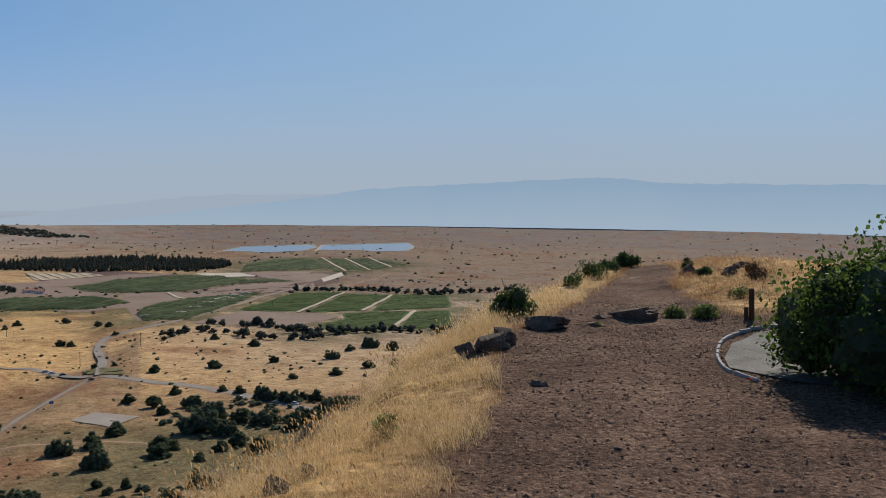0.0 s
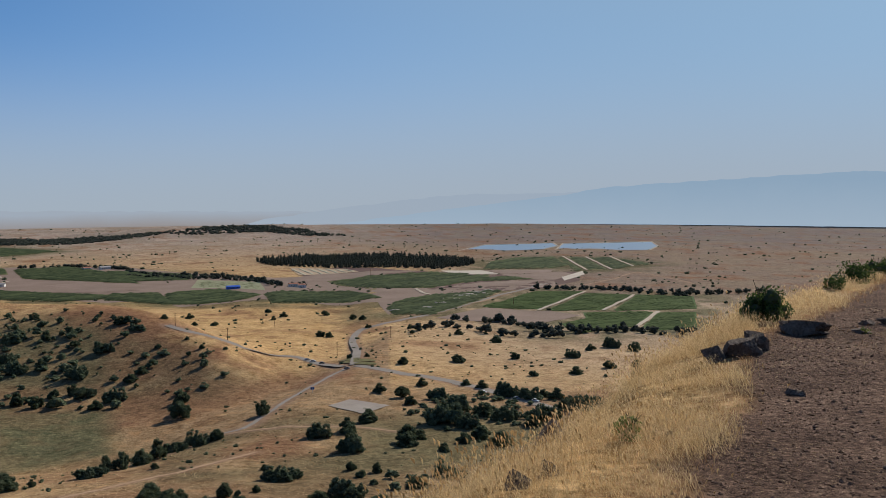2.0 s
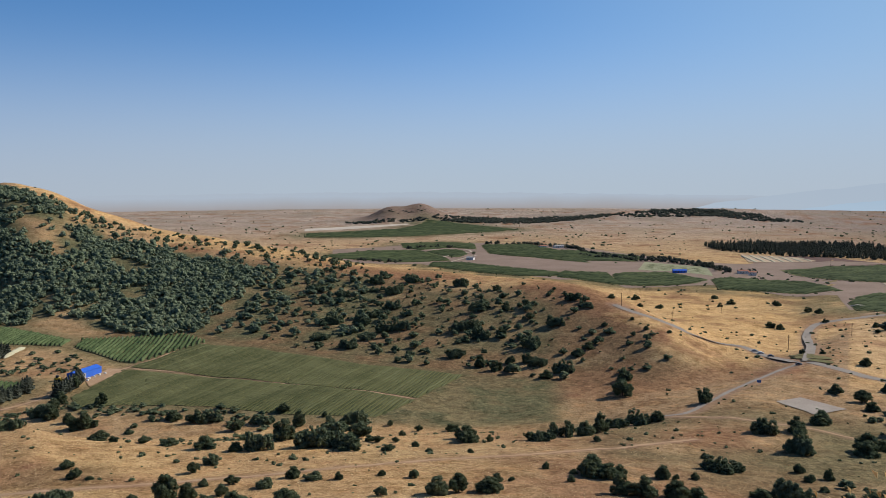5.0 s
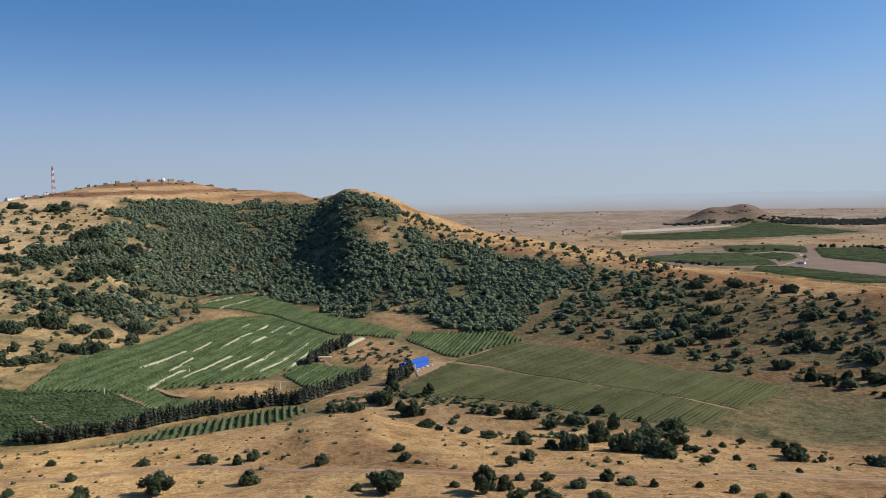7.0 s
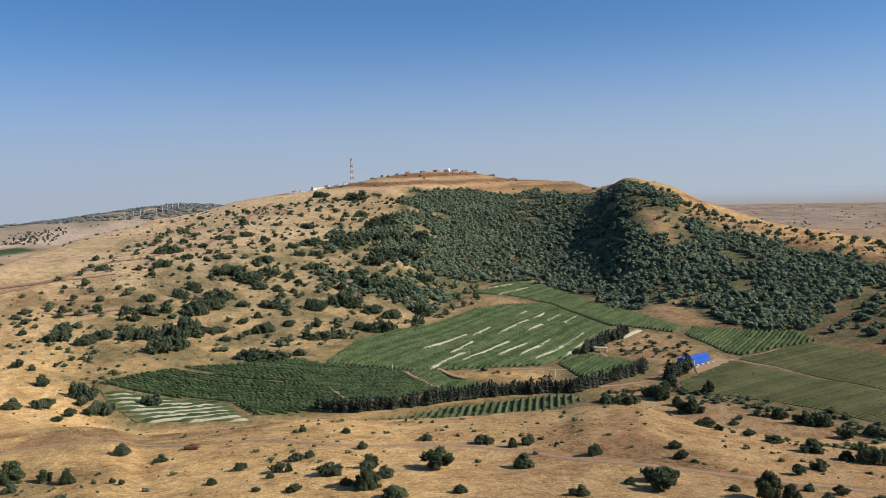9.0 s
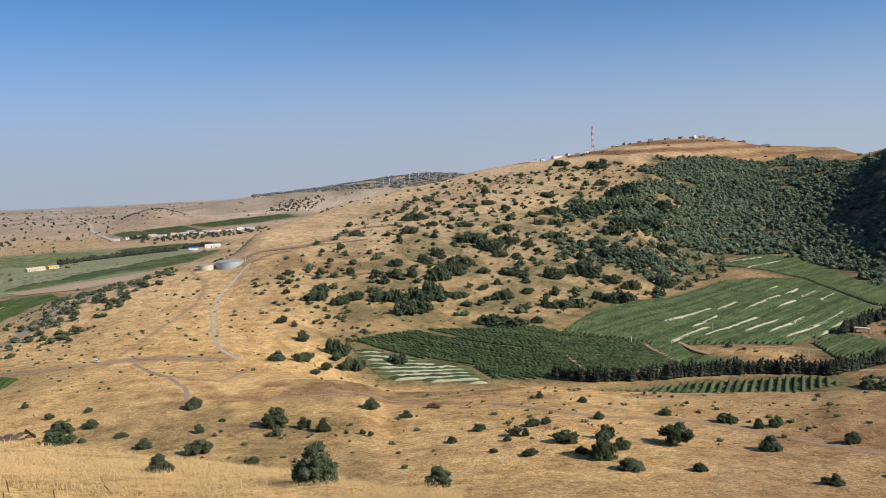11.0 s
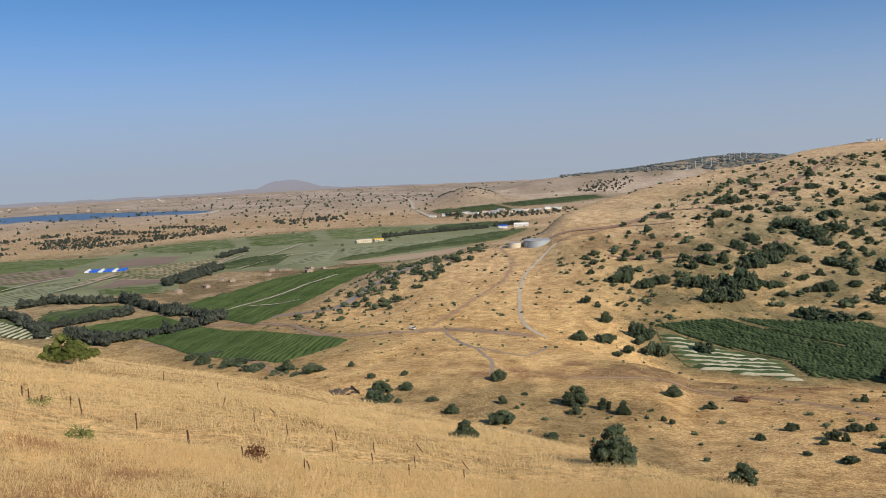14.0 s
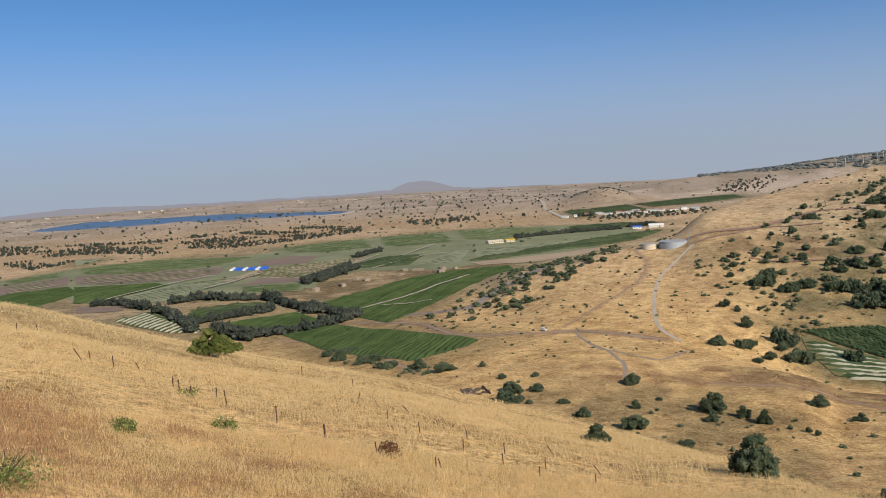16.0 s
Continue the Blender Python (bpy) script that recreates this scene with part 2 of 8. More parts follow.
# ---- end of terrain ----
# ---- materials ----
def material(name, rough=0.9):
    m = bpy.data.materials.new(name)
    m.use_nodes = True
    m.node_tree.nodes["Principled BSDF"].inputs["Roughness"].default_value = rough
    m.node_tree.nodes["Principled BSDF"].inputs["Specular IOR Level"].default_value = 0.06
    return m, m.node_tree.nodes, m.node_tree.links, m.node_tree.nodes["Principled BSDF"]


def noise_tex(nodes, links, scale, detail=4.0, rough=0.6, coord=None):
    n = nodes.new("ShaderNodeTexNoise")
    n.inputs["Scale"].default_value, n.inputs["Detail"].default_value, n.inputs["Roughness"].default_value = scale, detail, rough
    if coord is None:
        coord = nodes.new("ShaderNodeTexCoord").outputs["Object"]
    links.new(coord, n.inputs["Vector"])
    return n.outputs["Fac"]


def ramp(nodes, links, fac, stops):
    r = nodes.new("ShaderNodeValToRGB")
    e = r.color_ramp.elements
    while len(e) < len(stops):
        e.new(0.5)
    for k, (p, c) in zip(e, stops):
        k.position, k.color = p, (*c, 1)
    links.new(fac, r.inputs["Fac"])
    return r.outputs["Color"]


def mix(nodes, links, fac, a, b, blend="MIX"):
    m = nodes.new("ShaderNodeMix")
    m.data_type, m.blend_type = "RGBA", blend
    for s, v in ((m.inputs["Factor"], fac), (m.inputs["A"], a), (m.inputs["B"], b)):
        if isinstance(v, (int, float)):
            s.default_value = v
        elif isinstance(v, tuple):
            s.default_value = (*v, 1)
        else:
            links.new(v, s)
    return m.outputs["Result"]


def math_node(nodes, links, op, a, b, clamp=False):
    m = nodes.new("ShaderNodeMath")
    m.operation, m.use_clamp = op, clamp
    for s, v in ((m.inputs[0], a), (m.inputs[1], b)):
        if isinstance(v, (int, float)):
            s.default_value = v
        else:
            links.new(v, s)
    return m.outputs["Value"]


def bump(nodes, links, bsdf, fac, dist, strength=0.6):
    n = nodes.new("ShaderNodeBump")
    n.inputs["Distance"].default_value, n.inputs["Strength"].default_value = dist, strength
    links.new(fac, n.inputs["Height"])
    links.new(n.outputs["Normal"], bsdf.inputs["Normal"])


def attribute(nodes, name):
    a = nodes.new("ShaderNodeAttribute")
    a.attribute_name = name
    return a.outputs["Fac"]


def two_scale(name, dark, light, fine, coarse, rough=0.9, relief=0.02, spread=0.35):
    """A surface whose colour varies at two scales (cells per metre) between dark and light."""
    m, n, l, b = material(name, rough)
    f1 = noise_tex(n, l, fine, 5)
    f2 = noise_tex(n, l, coarse, 3)
    f = math_node(n, l, "ADD", math_node(n, l, "MULTIPLY", f1, 0.55), math_node(n, l, "MULTIPLY", f2, 0.45))
    l.new(ramp(n, l, f, [(0.5 - spread / 2, dark), (0.5 + spread / 2, light)]), b.inputs["Base Color"])
    if relief:
        bump(n, l, b, f1, relief)
    return m


# ---- plan of fields, water and roads (metres) ----
FARMLAND = []
FARMLAND.append(("mauve", [(-1322, 1058), (-1519, 1217), (-1515, 1483), (-1461, 1608), (-1215, 1675), (-962, 1563), (-742, 1490), (-627, 1547), (-459, 1651), (-266, 1754), (-203, 1398), (-323, 1221), (-334, 962), (-399, 1104), (-456, 1085), (-592, 1151), (-658, 1038), (-733, 1109), (-783, 1050), (-1128, 1103), (-1199, 1025)]))
FARMLAND.append(("soil", [(-758, 1628), (-717, 1759), (-464, 1624), (-379, 1667), (-203, 1715), (-178, 1506), (-220, 1348), (-270, 1298), (-378, 1295), (-530, 1410), (-664, 1465)]))
FARMLAND.append(("olive", [(-618, -1229), (-755, -1389), (-890, -1407), (-1050, -1234), (-1230, -1212), (-1442, -1186), (-1634, -1084), (-1819, -842), (-1607, -709), (-1298, -642), (-1047, -604), (-983, -683), (-924, -687), (-905, -809), (-812, -804), (-739, -733), (-657, -778), (-593, -816), (-554, -894)]))
FIELDS = []
FIELDS.append(("dark", [(-615, 1440), (-566, 1506), (-453, 1552), (-348, 1575), (-339, 1448), (-385, 1349), (-477, 1290), (-572, 1381)]))
FIELDS.append(("dark", [(-2059, 1548), (-2033, 1631), (-2025, 1874), (-2220, 2202), (-2146, 2256), (-1886, 2180), (-1721, 2115), (-1734, 1865), (-1772, 1658), (-1836, 1537), (-1930, 1450)]))
FIELDS.append(("pale", [(-2250, 1692), (-2268, 1900), (-2202, 2098), (-2178, 2075), (-2146, 1798), (-2163, 1626)]))
FIELDS.append(("orchard", [(-1556, 1456), (-1509, 1566), (-1427, 1580), (-1305, 1453), (-1382, 1450), (-1380, 1350), (-1450, 1364)]))
FIELDS.append(("orchard", [(-1392, 1096), (-1434, 1240), (-1366, 1344), (-1206, 1250), (-1144, 1200), (-1174, 1097), (-1223, 1080), (-1318, 1055)]))
FIELDS.append(("pale", [(-1422, 1219), (-1426, 1260), (-1311, 1195), (-1349, 1186)]))
FIELDS.append(("orchard", [(-1341, 1328), (-1349, 1399), (-1313, 1414), (-1240, 1354), (-1182, 1261), (-1240, 1274)]))
FIELDS.append(("orchard", [(-1137, 1140), (-1094, 1189), (-893, 1152), (-784, 1138), (-855, 1049), (-980, 1064), (-1089, 1084)]))
FIELDS.append(("orchard", [(-1385, 1556), (-1306, 1645), (-1165, 1564), (-923, 1341), (-1062, 1354), (-1210, 1383)]))
FIELDS.append(("mauve", [(-1118, 1189), (-1180, 1306), (-1061, 1370), (-1002, 1344), (-850, 1235), (-903, 1181), (-1016, 1172)]))
FIELDS.append(("orchard", [(-1162, 1564), (-1080, 1569), (-927, 1527), (-886, 1434), (-965, 1374), (-1054, 1424)]))
FIELDS.append(("orchard", [(-859, 1153), (-798, 1205), (-717, 1110), (-673, 1086), (-690, 1058), (-737, 1070), (-806, 1080)]))
FIELDS.append(("orchard", [(-781, 1193), (-737, 1288), (-625, 1212), (-614, 1153), (-647, 1080), (-691, 1064)]))
FIELDS.append(("muted", [(-871, 1438), (-729, 1406), (-649, 1272), (-738, 1308), (-798, 1296)]))
FIELDS.append(("orchard", [(-626, 1220), (-610, 1266), (-504, 1278), (-411, 1158), (-447, 1114), (-550, 1096)]))
FIELDS.append(("orchard", [(-592, 1443), (-472, 1619), (-393, 1596), (-385, 1321), (-466, 1290)]))
FIELDS.append(("mauve", [(-711, 1487), (-680, 1589), (-548, 1644), (-494, 1655), (-599, 1477), (-640, 1401)]))
FIELDS.append(("netted", [(-811, 1705), (-694, 1712), (-629, 1636), (-716, 1541)]))
FIELDS.append(("orchard", [(-362, 1034), (-377, 1106), (-352, 1193), (-271, 1306), (-271, 1138), (-282, 968), (-328, 961)]))
FIELDS.append(("dark", [(-395, 1716), (-434, 1955), (-384, 2105), (-317, 2152), (-246, 1883), (-273, 1796)]))
FIELDS.append(("mauve", [(-391, 1692), (-256, 1756), (-261, 1643), (-332, 1613)]))
FIELDS.append(("mauve", [(-321, 1562), (-238, 1706), (-209, 1650), (-220, 1509), (-313, 1522)]))
FIELDS.append(("dark", [(-307, 2113), (-299, 2161), (-202, 1759), (-214, 1741)]))
FIELDS.append(("dark", [(-285, 2147), (-244, 2158), (-155, 1789), (-192, 1766)]))
FIELDS.append(("dark", [(-230, 2142), (-187, 2176), (-117, 1914), (-146, 1793)]))
FIELDS.append(("dark", [(-175, 2143), (-113, 2064), (-78, 1978), (-109, 1918)]))
FIELDS.append(("pale", [(-469, 1667), (-393, 1692), (-340, 1609), (-412, 1574)]))
FIELDS.append(("pale", [(-218, 1572), (-200, 1736), (-186, 1654), (-203, 1496)]))
FIELDS.append(("orchard", [(-352, 1502), (-312, 1557), (-252, 1512), (-333, 1444)]))
FIELDS.append(("mauve", [(-352, 1372), (-329, 1419), (-239, 1507), (-254, 1386), (-349, 1332)]))
FIELDS.append(("bright", [(-247, 1080), (-224, 1293), (-151, 1327), (-179, 1077), (-238, 1065)]))
FIELDS.append(("bright", [(-162, 1078), (-144, 1299), (-78, 1290), (-103, 1093), (-155, 1060)]))
FIELDS.append(("bright", [(-85, 1099), (-71, 1292), (6, 1293), (9, 1142), (-81, 1087)]))
FIELDS.append(("bright", [(-129, 947), (-110, 1004), (-119, 1050), (-42, 1080), (-55, 941), (-103, 864)]))
FIELDS.append(("bright", [(-44, 945), (-33, 1074), (9, 1098), (8, 941), (-37, 918)]))
FIELDS.append(("mauve", [(-270, 938), (-238, 1056), (-162, 1051), (-120, 1031), (-152, 940), (-229, 925)]))
FIELDS.append(("vine", [(-588, 293), (-626, 369), (-582, 388), (-483, 406), (-410, 435), (-386, 370), (-446, 347)]))
FIELDS.append(("vine", [(-534, 226), (-582, 282), (-443, 343), (-381, 361), (-369, 320), (-400, 292), (-454, 269), (-493, 239), (-509, 218)]))
FIELDS.append(("fallow", [(-369, 325), (-405, 433), (-380, 447), (-353, 456), (-289, 375), (-320, 344)]))
FIELDS.append(("rows", [(-658, 1), (-735, 30), (-804, 98), (-863, 145), (-872, 218), (-755, 232), (-716, 235), (-637, 171), (-612, 150), (-614, 80), (-615, 62)]))
FIELDS.append(("rows", [(-974, 167), (-1037, 211), (-1016, 259), (-870, 268), (-726, 299), (-705, 283), (-744, 244), (-891, 226), (-928, 206)]))
FIELDS.append(("rows", [(-690, 293), (-717, 312), (-669, 375), (-636, 374), (-604, 298), (-613, 293)]))
FIELDS.append(("rows", [(-640, -20), (-612, 48), (-554, 65), (-539, 29), (-539, 11), (-582, -2), (-597, -19)]))
FIELDS.append(("rows", [(-605, 53), (-614, 73), (-583, 79), (-550, 109), (-542, 80), (-548, 69)]))
FIELDS.append(("rows", [(-633, 177), (-633, 194), (-590, 218), (-560, 190), (-556, 166), (-609, 163)]))
FIELDS.append(("rows", [(-586, -19), (-579, -3), (-534, 8), (-526, -1), (-531, -18)]))
FIELDS.append(("orchrows", [(-492, 20), (-512, 70), (-520, 110), (-527, 146), (-508, 150), (-490, 112), (-478, 66), (-470, 36)]))
FIELDS.append(("covered", [(-582, -148), (-556, -65), (-517, -50), (-520, -114), (-551, -136)]))
FIELDS.append(("rows", [(-590, -148), (-631, -109), (-584, -5), (-534, 10), (-528, -47), (-556, -61)]))
FIELDS.append(("rows", [(-638, -102), (-666, -24), (-610, 42), (-558, 64), (-538, 18), (-586, 1)]))
FIELDS.append(("bright", [(-486, -521), (-535, -508), (-467, -324), (-448, -318), (-402, -327), (-422, -398)]))
FIELDS.append(("bright", [(-647, -627), (-798, -661), (-902, -653), (-983, -623), (-926, -579), (-680, -494), (-552, -466), (-579, -520)]))
FIELDS.append(("covered", [(-482, -753), (-530, -762), (-479, -607), (-464, -642), (-470, -699)]))
FIELDS.append(("bright", [(-542, -714), (-612, -691), (-590, -644), (-511, -659)]))
FIELDS.append(("bright", [(-506, -625), (-577, -604), (-545, -527), (-483, -555), (-484, -588)]))
FIELDS.append(("green", [(-1153, -1265), (-1253, -1259), (-1378, -1207), (-1216, -1045), (-1118, -1098), (-1114, -1160)]))
FIELDS.append(("green", [(-1388, -1204), (-1541, -1124), (-1360, -969), (-1212, -981), (-1226, -1045)]))
FIELDS.append(("green", [(-1555, -1122), (-1680, -1037), (-1664, -912), (-1533, -854), (-1384, -905), (-1362, -958)]))
FIELDS.append(("dark", [(-1696, -916), (-1805, -831), (-1820, -750), (-1706, -773), (-1591, -840)]))
FIELDS.append(("mauve", [(-977, -1098), (-1065, -1112), (-1071, -1049), (-974, -982), (-928, -1031)]))
FIELDS.append(("striped", [(-892, -997), (-1018, -964), (-1077, -948), (-882, -837), (-814, -832), (-780, -916)]))
FIELDS.append(("orchard", [(-947, -870), (-1046, -896), (-1100, -849), (-972, -779), (-928, -837)]))
FIELDS.append(("muted", [(-974, -770), (-1174, -836), (-1196, -826), (-1010, -718)]))
FIELDS.append(("muted", [(-1196, -819), (-1277, -801), (-1396, -744), (-1464, -692), (-1203, -745), (-1078, -732)]))
FIELDS.append(("orchard", [(-1031, -723), (-1164, -720), (-1333, -712), (-1205, -683), (-1055, -692)]))
FIELDS.append(("tan", [(-1012, -700), (-1090, -675), (-1290, -627), (-1188, -605), (-1059, -610), (-987, -664)]))
FIELDS.append(("orchard", [(-1206, -734), (-1557, -706), (-1633, -669), (-1429, -637), (-1252, -668), (-1170, -701)]))
FIELDS.append(("green", [(-829, -1388), (-970, -1363), (-1047, -1232), (-1050, -1181), (-940, -1135), (-793, -1184), (-758, -1272)]))
FIELDS.append(("strips", [(-738, -1239), (-824, -1201), (-897, -1086), (-809, -992), (-725, -964), (-669, -1124)]))
FIELDS.append(("bright", [(-651, -1095), (-698, -986), (-688, -947), (-585, -920), (-556, -938)]))
FIELDS.append(("muted", [(-579, -904), (-694, -943), (-773, -913), (-876, -922), (-735, -870), (-592, -824)]))
FIELDS.append(("tan", [(-791, -934), (-882, -990), (-885, -932), (-766, -884), (-698, -877)]))
FIELDS.append(("mauve", [(-784, -878), (-858, -866), (-871, -826), (-790, -798), (-706, -836)]))
FIELDS.append(("green", [(-697, -826), (-772, -780), (-709, -726), (-654, -775)]))
FIELDS.append(("mauve", [(-531, -896), (-562, -846), (-537, -819), (-507, -858)]))
FIELDS.append(("orchard", [(-552, -728), (-611, -683), (-592, -648), (-514, -648)]))
FIELDS.append(("dark", [(-2163, -1175), (-2260, -1154), (-2091, -1018), (-1968, -1021)]))
FIELDS.append(("dark", [(-2262, -1146), (-2408, -1088), (-2135, -878), (-2092, -1011)]))
FIELDS.append(("dark", [(-2431, -1080), (-2675, -1013), (-2791, -904), (-2684, -834), (-2410, -913), (-2337, -987)]))
FIELDS.append(("muted", [(-937, -1567), (-988, -1541), (-868, -1453)]))
FIELDS.append(("green", [(-682, -1354), (-812, -1383), (-751, -1281), (-638, -1269)]))
FIELDS.append(("strips", [(-629, -1252), (-740, -1261), (-663, -1133), (-570, -1137)]))
FIELDS.append(("bright", [(-563, -1124), (-646, -1105), (-597, -998), (-515, -955), (-55, -111)]))
WATERS = []
WATERS.append(("reservoir", [(-612, 2335), (-599, 2627), (-412, 2759), (-379, 2628), (-400, 2476), (-561, 2322)]))
WATERS.append(("reservoir", [(-358, 2481), (-378, 2758), (-118, 2916), (-90, 2710), (-108, 2537), (-301, 2467)]))
WATERS.append(("lake", [(-1563, -2882), (-1878, -3054), (-2207, -2639), (-2292, -2083), (-2178, -2032), (-1826, -2325), (-1557, -2698)]))
ROADS = []
ROADS.append(("asphalt", 7, [(-233, 594), (-267, 687), (-308, 783), (-326, 854), (-316, 876), (-282, 996), (-268, 1173), (-223, 1440)]))
ROADS.append(("asphalt", 8, [(-230, 591), (-195, 575), (-160, 563), (-121, 530), (-87, 499), (-60, 471)]))
ROADS.append(("asphalt", 6.5, [(-240, 592), (-268, 615), (-309, 640), (-335, 611), (-378, 613), (-404, 620)]))
ROADS.append(("asphalt", 5, [(-233, 584), (-235, 567), (-234, 514), (-225, 442), (-220, 403), (-237, 389), (-236, 350)]))
ROADS.append(("dirt", 3.5, [(-393, -140), (-400, -120), (-409, -92), (-396, -65), (-386, -35), (-363, -8), (-354, 13), (-348, 45), (-325, 76), (-299, 98), (-282, 122), (-269, 148), (-248, 182), (-231, 222), (-212, 262), (-196, 311), (-185, 351)]))
ROADS.append(("lane", 3.4, [(-505, -197), (-522, -215), (-554, -234), (-594, -252), (-662, -278), (-710, -290), (-758, -291), (-777, -290)]))
ROADS.append(("hill", 7, [(-790, -306), (-839, -265), (-901, -236), (-958, -192), (-1006, -160), (-1062, -130), (-1179, -107), (-1380, -81)]))
ROADS.append(("hill", 3.5, [(-777, -290), (-822, -267), (-864, -247), (-882, -202)]))
ROADS.append(("dirt", 3, [(-523, -287), (-604, -294), (-651, -296), (-701, -306), (-729, -315), (-774, -348)]))
ROADS.append(("asphalt", 5, [(-544, -516), (-545, -454), (-480, -332), (-500, -291), (-513, -273), (-509, -238), (-504, -210)]))
ROADS.append(("asphalt", 7, [(-574, -478), (-591, -442), (-606, -423), (-674, -438), (-708, -428), (-1064, -587)]))
ROADS.append(("asphalt", 4, [(-510, -271), (-473, -244), (-440, -214), (-429, -182), (-442, -180), (-477, -184)]))
ROADS.append(("asphalt", 4, [(-473, -244), (-426, -204), (-404, -188), (-381, -178)]))
ROADS.append(("dirt", 4, [(-538, 153), (-540, 176), (-544, 201), (-561, 228), (-589, 267), (-592, 288), (-612, 327), (-630, 372)]))
ROADS.append(("dirt", 3.5, [(-585, 288), (-517, 320), (-444, 344), (-382, 367)]))
ROADS.append(("dirt", 3.5, [(-602, 97), (-602, 127), (-592, 156), (-582, 194), (-621, 203), (-644, 204)]))
ROADS.append(("dirt", 3, [(-237, 389), (-214, 397), (-186, 408), (-151, 409), (-128, 410)]))
ROADS.append(("cut", 3.5, [(-607, 51), (-584, 60), (-557, 68)]))
ROADS.append(("cut", 3.5, [(-585, -3), (-558, 6), (-535, 12)]))
ROADS.append(("cut", 3.5, [(-615, 74), (-595, 81), (-579, 90)]))
ROADS.append(("pale", 12, [(-2997, -1767), (-2587, -1480), (-2308, -1316), (-2087, -1160), (-1919, -1035)]))
ROADS.append(("farm", 3.5, [(-563, -912), (-625, -926), (-699, -952), (-782, -968)]))
ROADS.append(("farm", 3.5, [(-665, -845), (-745, -881), (-827, -929)]))
ROADS.append(("farm", 3.5, [(-607, -547), (-669, -547), (-842, -585)]))
ROADS.append(("farm", 3.5, [(-628, -538), (-647, -492)]))
ROADS.append(("farm", 3.5, [(-919, -803), (-1080, -834), (-1148, -817)]))
ROADS.append(("farm", 3.5, [(-1081, -879), (-1270, -953)]))
ROADS.append(("farm", 3.5, [(-951, -874), (-1095, -938)]))
ROADS.append(("farm", 3.5, [(-1007, -862), (-996, -810)]))
ROADS.append(("farm", 5, [(-300, 2180), (-195, 1764)]))
ROADS.append(("farm", 5, [(-243, 2177), (-148, 1793)]))
ROADS.append(("farm", 5, [(-186, 2199), (-112, 1902)]))
ROADS.append(("farm", 5, [(-174, 1055), (-149, 1328)]))
ROADS.append(("farm", 5, [(-99, 1085), (-75, 1296)]))
ROADS.append(("farm", 5, [(-52, 929), (-34, 1092)]))
ROADS.append(("farm", 5, [(-1211, 1249), (-1249, 1350), (-1255, 1374), (-1326, 1428), (-1370, 1357)]))
ROADS.append(("farm", 5, [(-1121, 1175), (-1196, 1332)]))
ROADS.append(("farm", 5, [(-406, 1297), (-364, 1220), (-351, 1205)]))
ROADS.append(("farm", 5, [(-425, 1906), (-380, 2085)]))
ROADS.append(("farm", 5, [(-386, 1925), (-360, 2119)]))
ROADS.append(("dirt", 5, [(-311, 935), (-274, 1091), (-238, 1354), (-196, 1405)]))
ROADS.append(("dirt", 4, [(13, 1517), (-94, 1733), (-128, 1561), (-165, 1424)]))
ROADS.append(("dirt", 5, [(-466, -505), (-458, -446), (-412, -360), (-373, -298)]))
ROADS.append(("hill", 4.5, [(-748, -231), (-770, -164), (-816, -131), (-868, -101)]))
PADS = []
PADS.append(("pad", [(-195, 456), (-190, 477), (-162, 468), (-169, 442)]))
PADS.append(("yard", [(-574, 249), (-598, 276), (-587, 285), (-558, 244)]))
NET_LINES = []
NET_LINES.append([(-314, 991), (-293, 993)])
NET_LINES.append([(-328, 1045), (-298, 1042)])
NET_LINES.append([(-330, 1106), (-293, 1094)])
NET_LINES.append([(-323, 1141), (-287, 1142)])
NET_LINES.append([(-322, 1175), (-286, 1184)])
NET_LINES.append([(-320, 1210), (-280, 1206)])
NET_LINES.append([(-312, 1240), (-274, 1233)])
NET_LINES.append([(-299, 1288), (-275, 1284)])
NET_LINES.append([(-350, 1005), (-328, 1008)])

# ---- trees: x, y, crown width (metres) ----
JUNCTION_OAKS = [(-181, 504, 8.1), (-163, 493, 9.9), (-152, 475, 6.9), (-163, 534, 7.7), (-137, 545, 7.0), (-124, 535, 7.2), (-142, 494, 11.2), (-123, 461, 16.4), (-121, 433, 19.1), (-107, 428, 11.7), (-105, 458, 10.9), (-91, 452, 12.5), (-103, 513, 14.1), (-89, 508, 11.9), (-82, 519, 7.3), (-74, 514, 9.9), (-60, 482, 16.7), (-51, 500, 13.6), (-70, 450, 15.7), (-75, 440, 8.6), (-124, 380, 10.9), (-124, 400, 7.3), (-104, 375, 4.4), (-83, 396, 10.0), (-96, 410, 9.8), (-170, 385, 11.5), (-159, 397, 8.3), (-145, 363, 11.5), (-159, 422, 8.7)]
PASTURE_OAKS = [(-201, 610, 8.0), (-167, 641, 9.9), (-130, 674, 7.2), (-103, 602, 6.8), (-87, 698, 11.9), (-75, 619, 8.6), (-55, 652, 9.8), (-36, 663, 8.2), (-33, 619, 8.5), (-62, 766, 14.5), (-78, 743, 8.3), (-42, 754, 10.3), (-165, 771, 10.8), (-353, 807, 8.6), (-343, 807, 8.5), (-252, 633, 4.4), (-238, 634, 4.0), (-506, 869, 9.1), (-423, 645, 6.0), (-570, 922, 9.8), (-525, 859, 6.5), (-503, 991, 8.6), (-464, 955, 9.6), (-464, 928, 6.7), (-426, 990, 9.8), (-373, 947, 7.9), (-353, 926, 9.0), (-323, 864, 6.0), (-264, 825, 6.7), (-252, 836, 6.8), (-251, 789, 5.4), (-209, 804, 7.6)]
HILLSIDE_TREES = [(-266, -79, 14.5), (-61.4, -31.2, 2.1), (-61.6, -78.3, 4.3), (-68.8, -84.6, 3.7)]
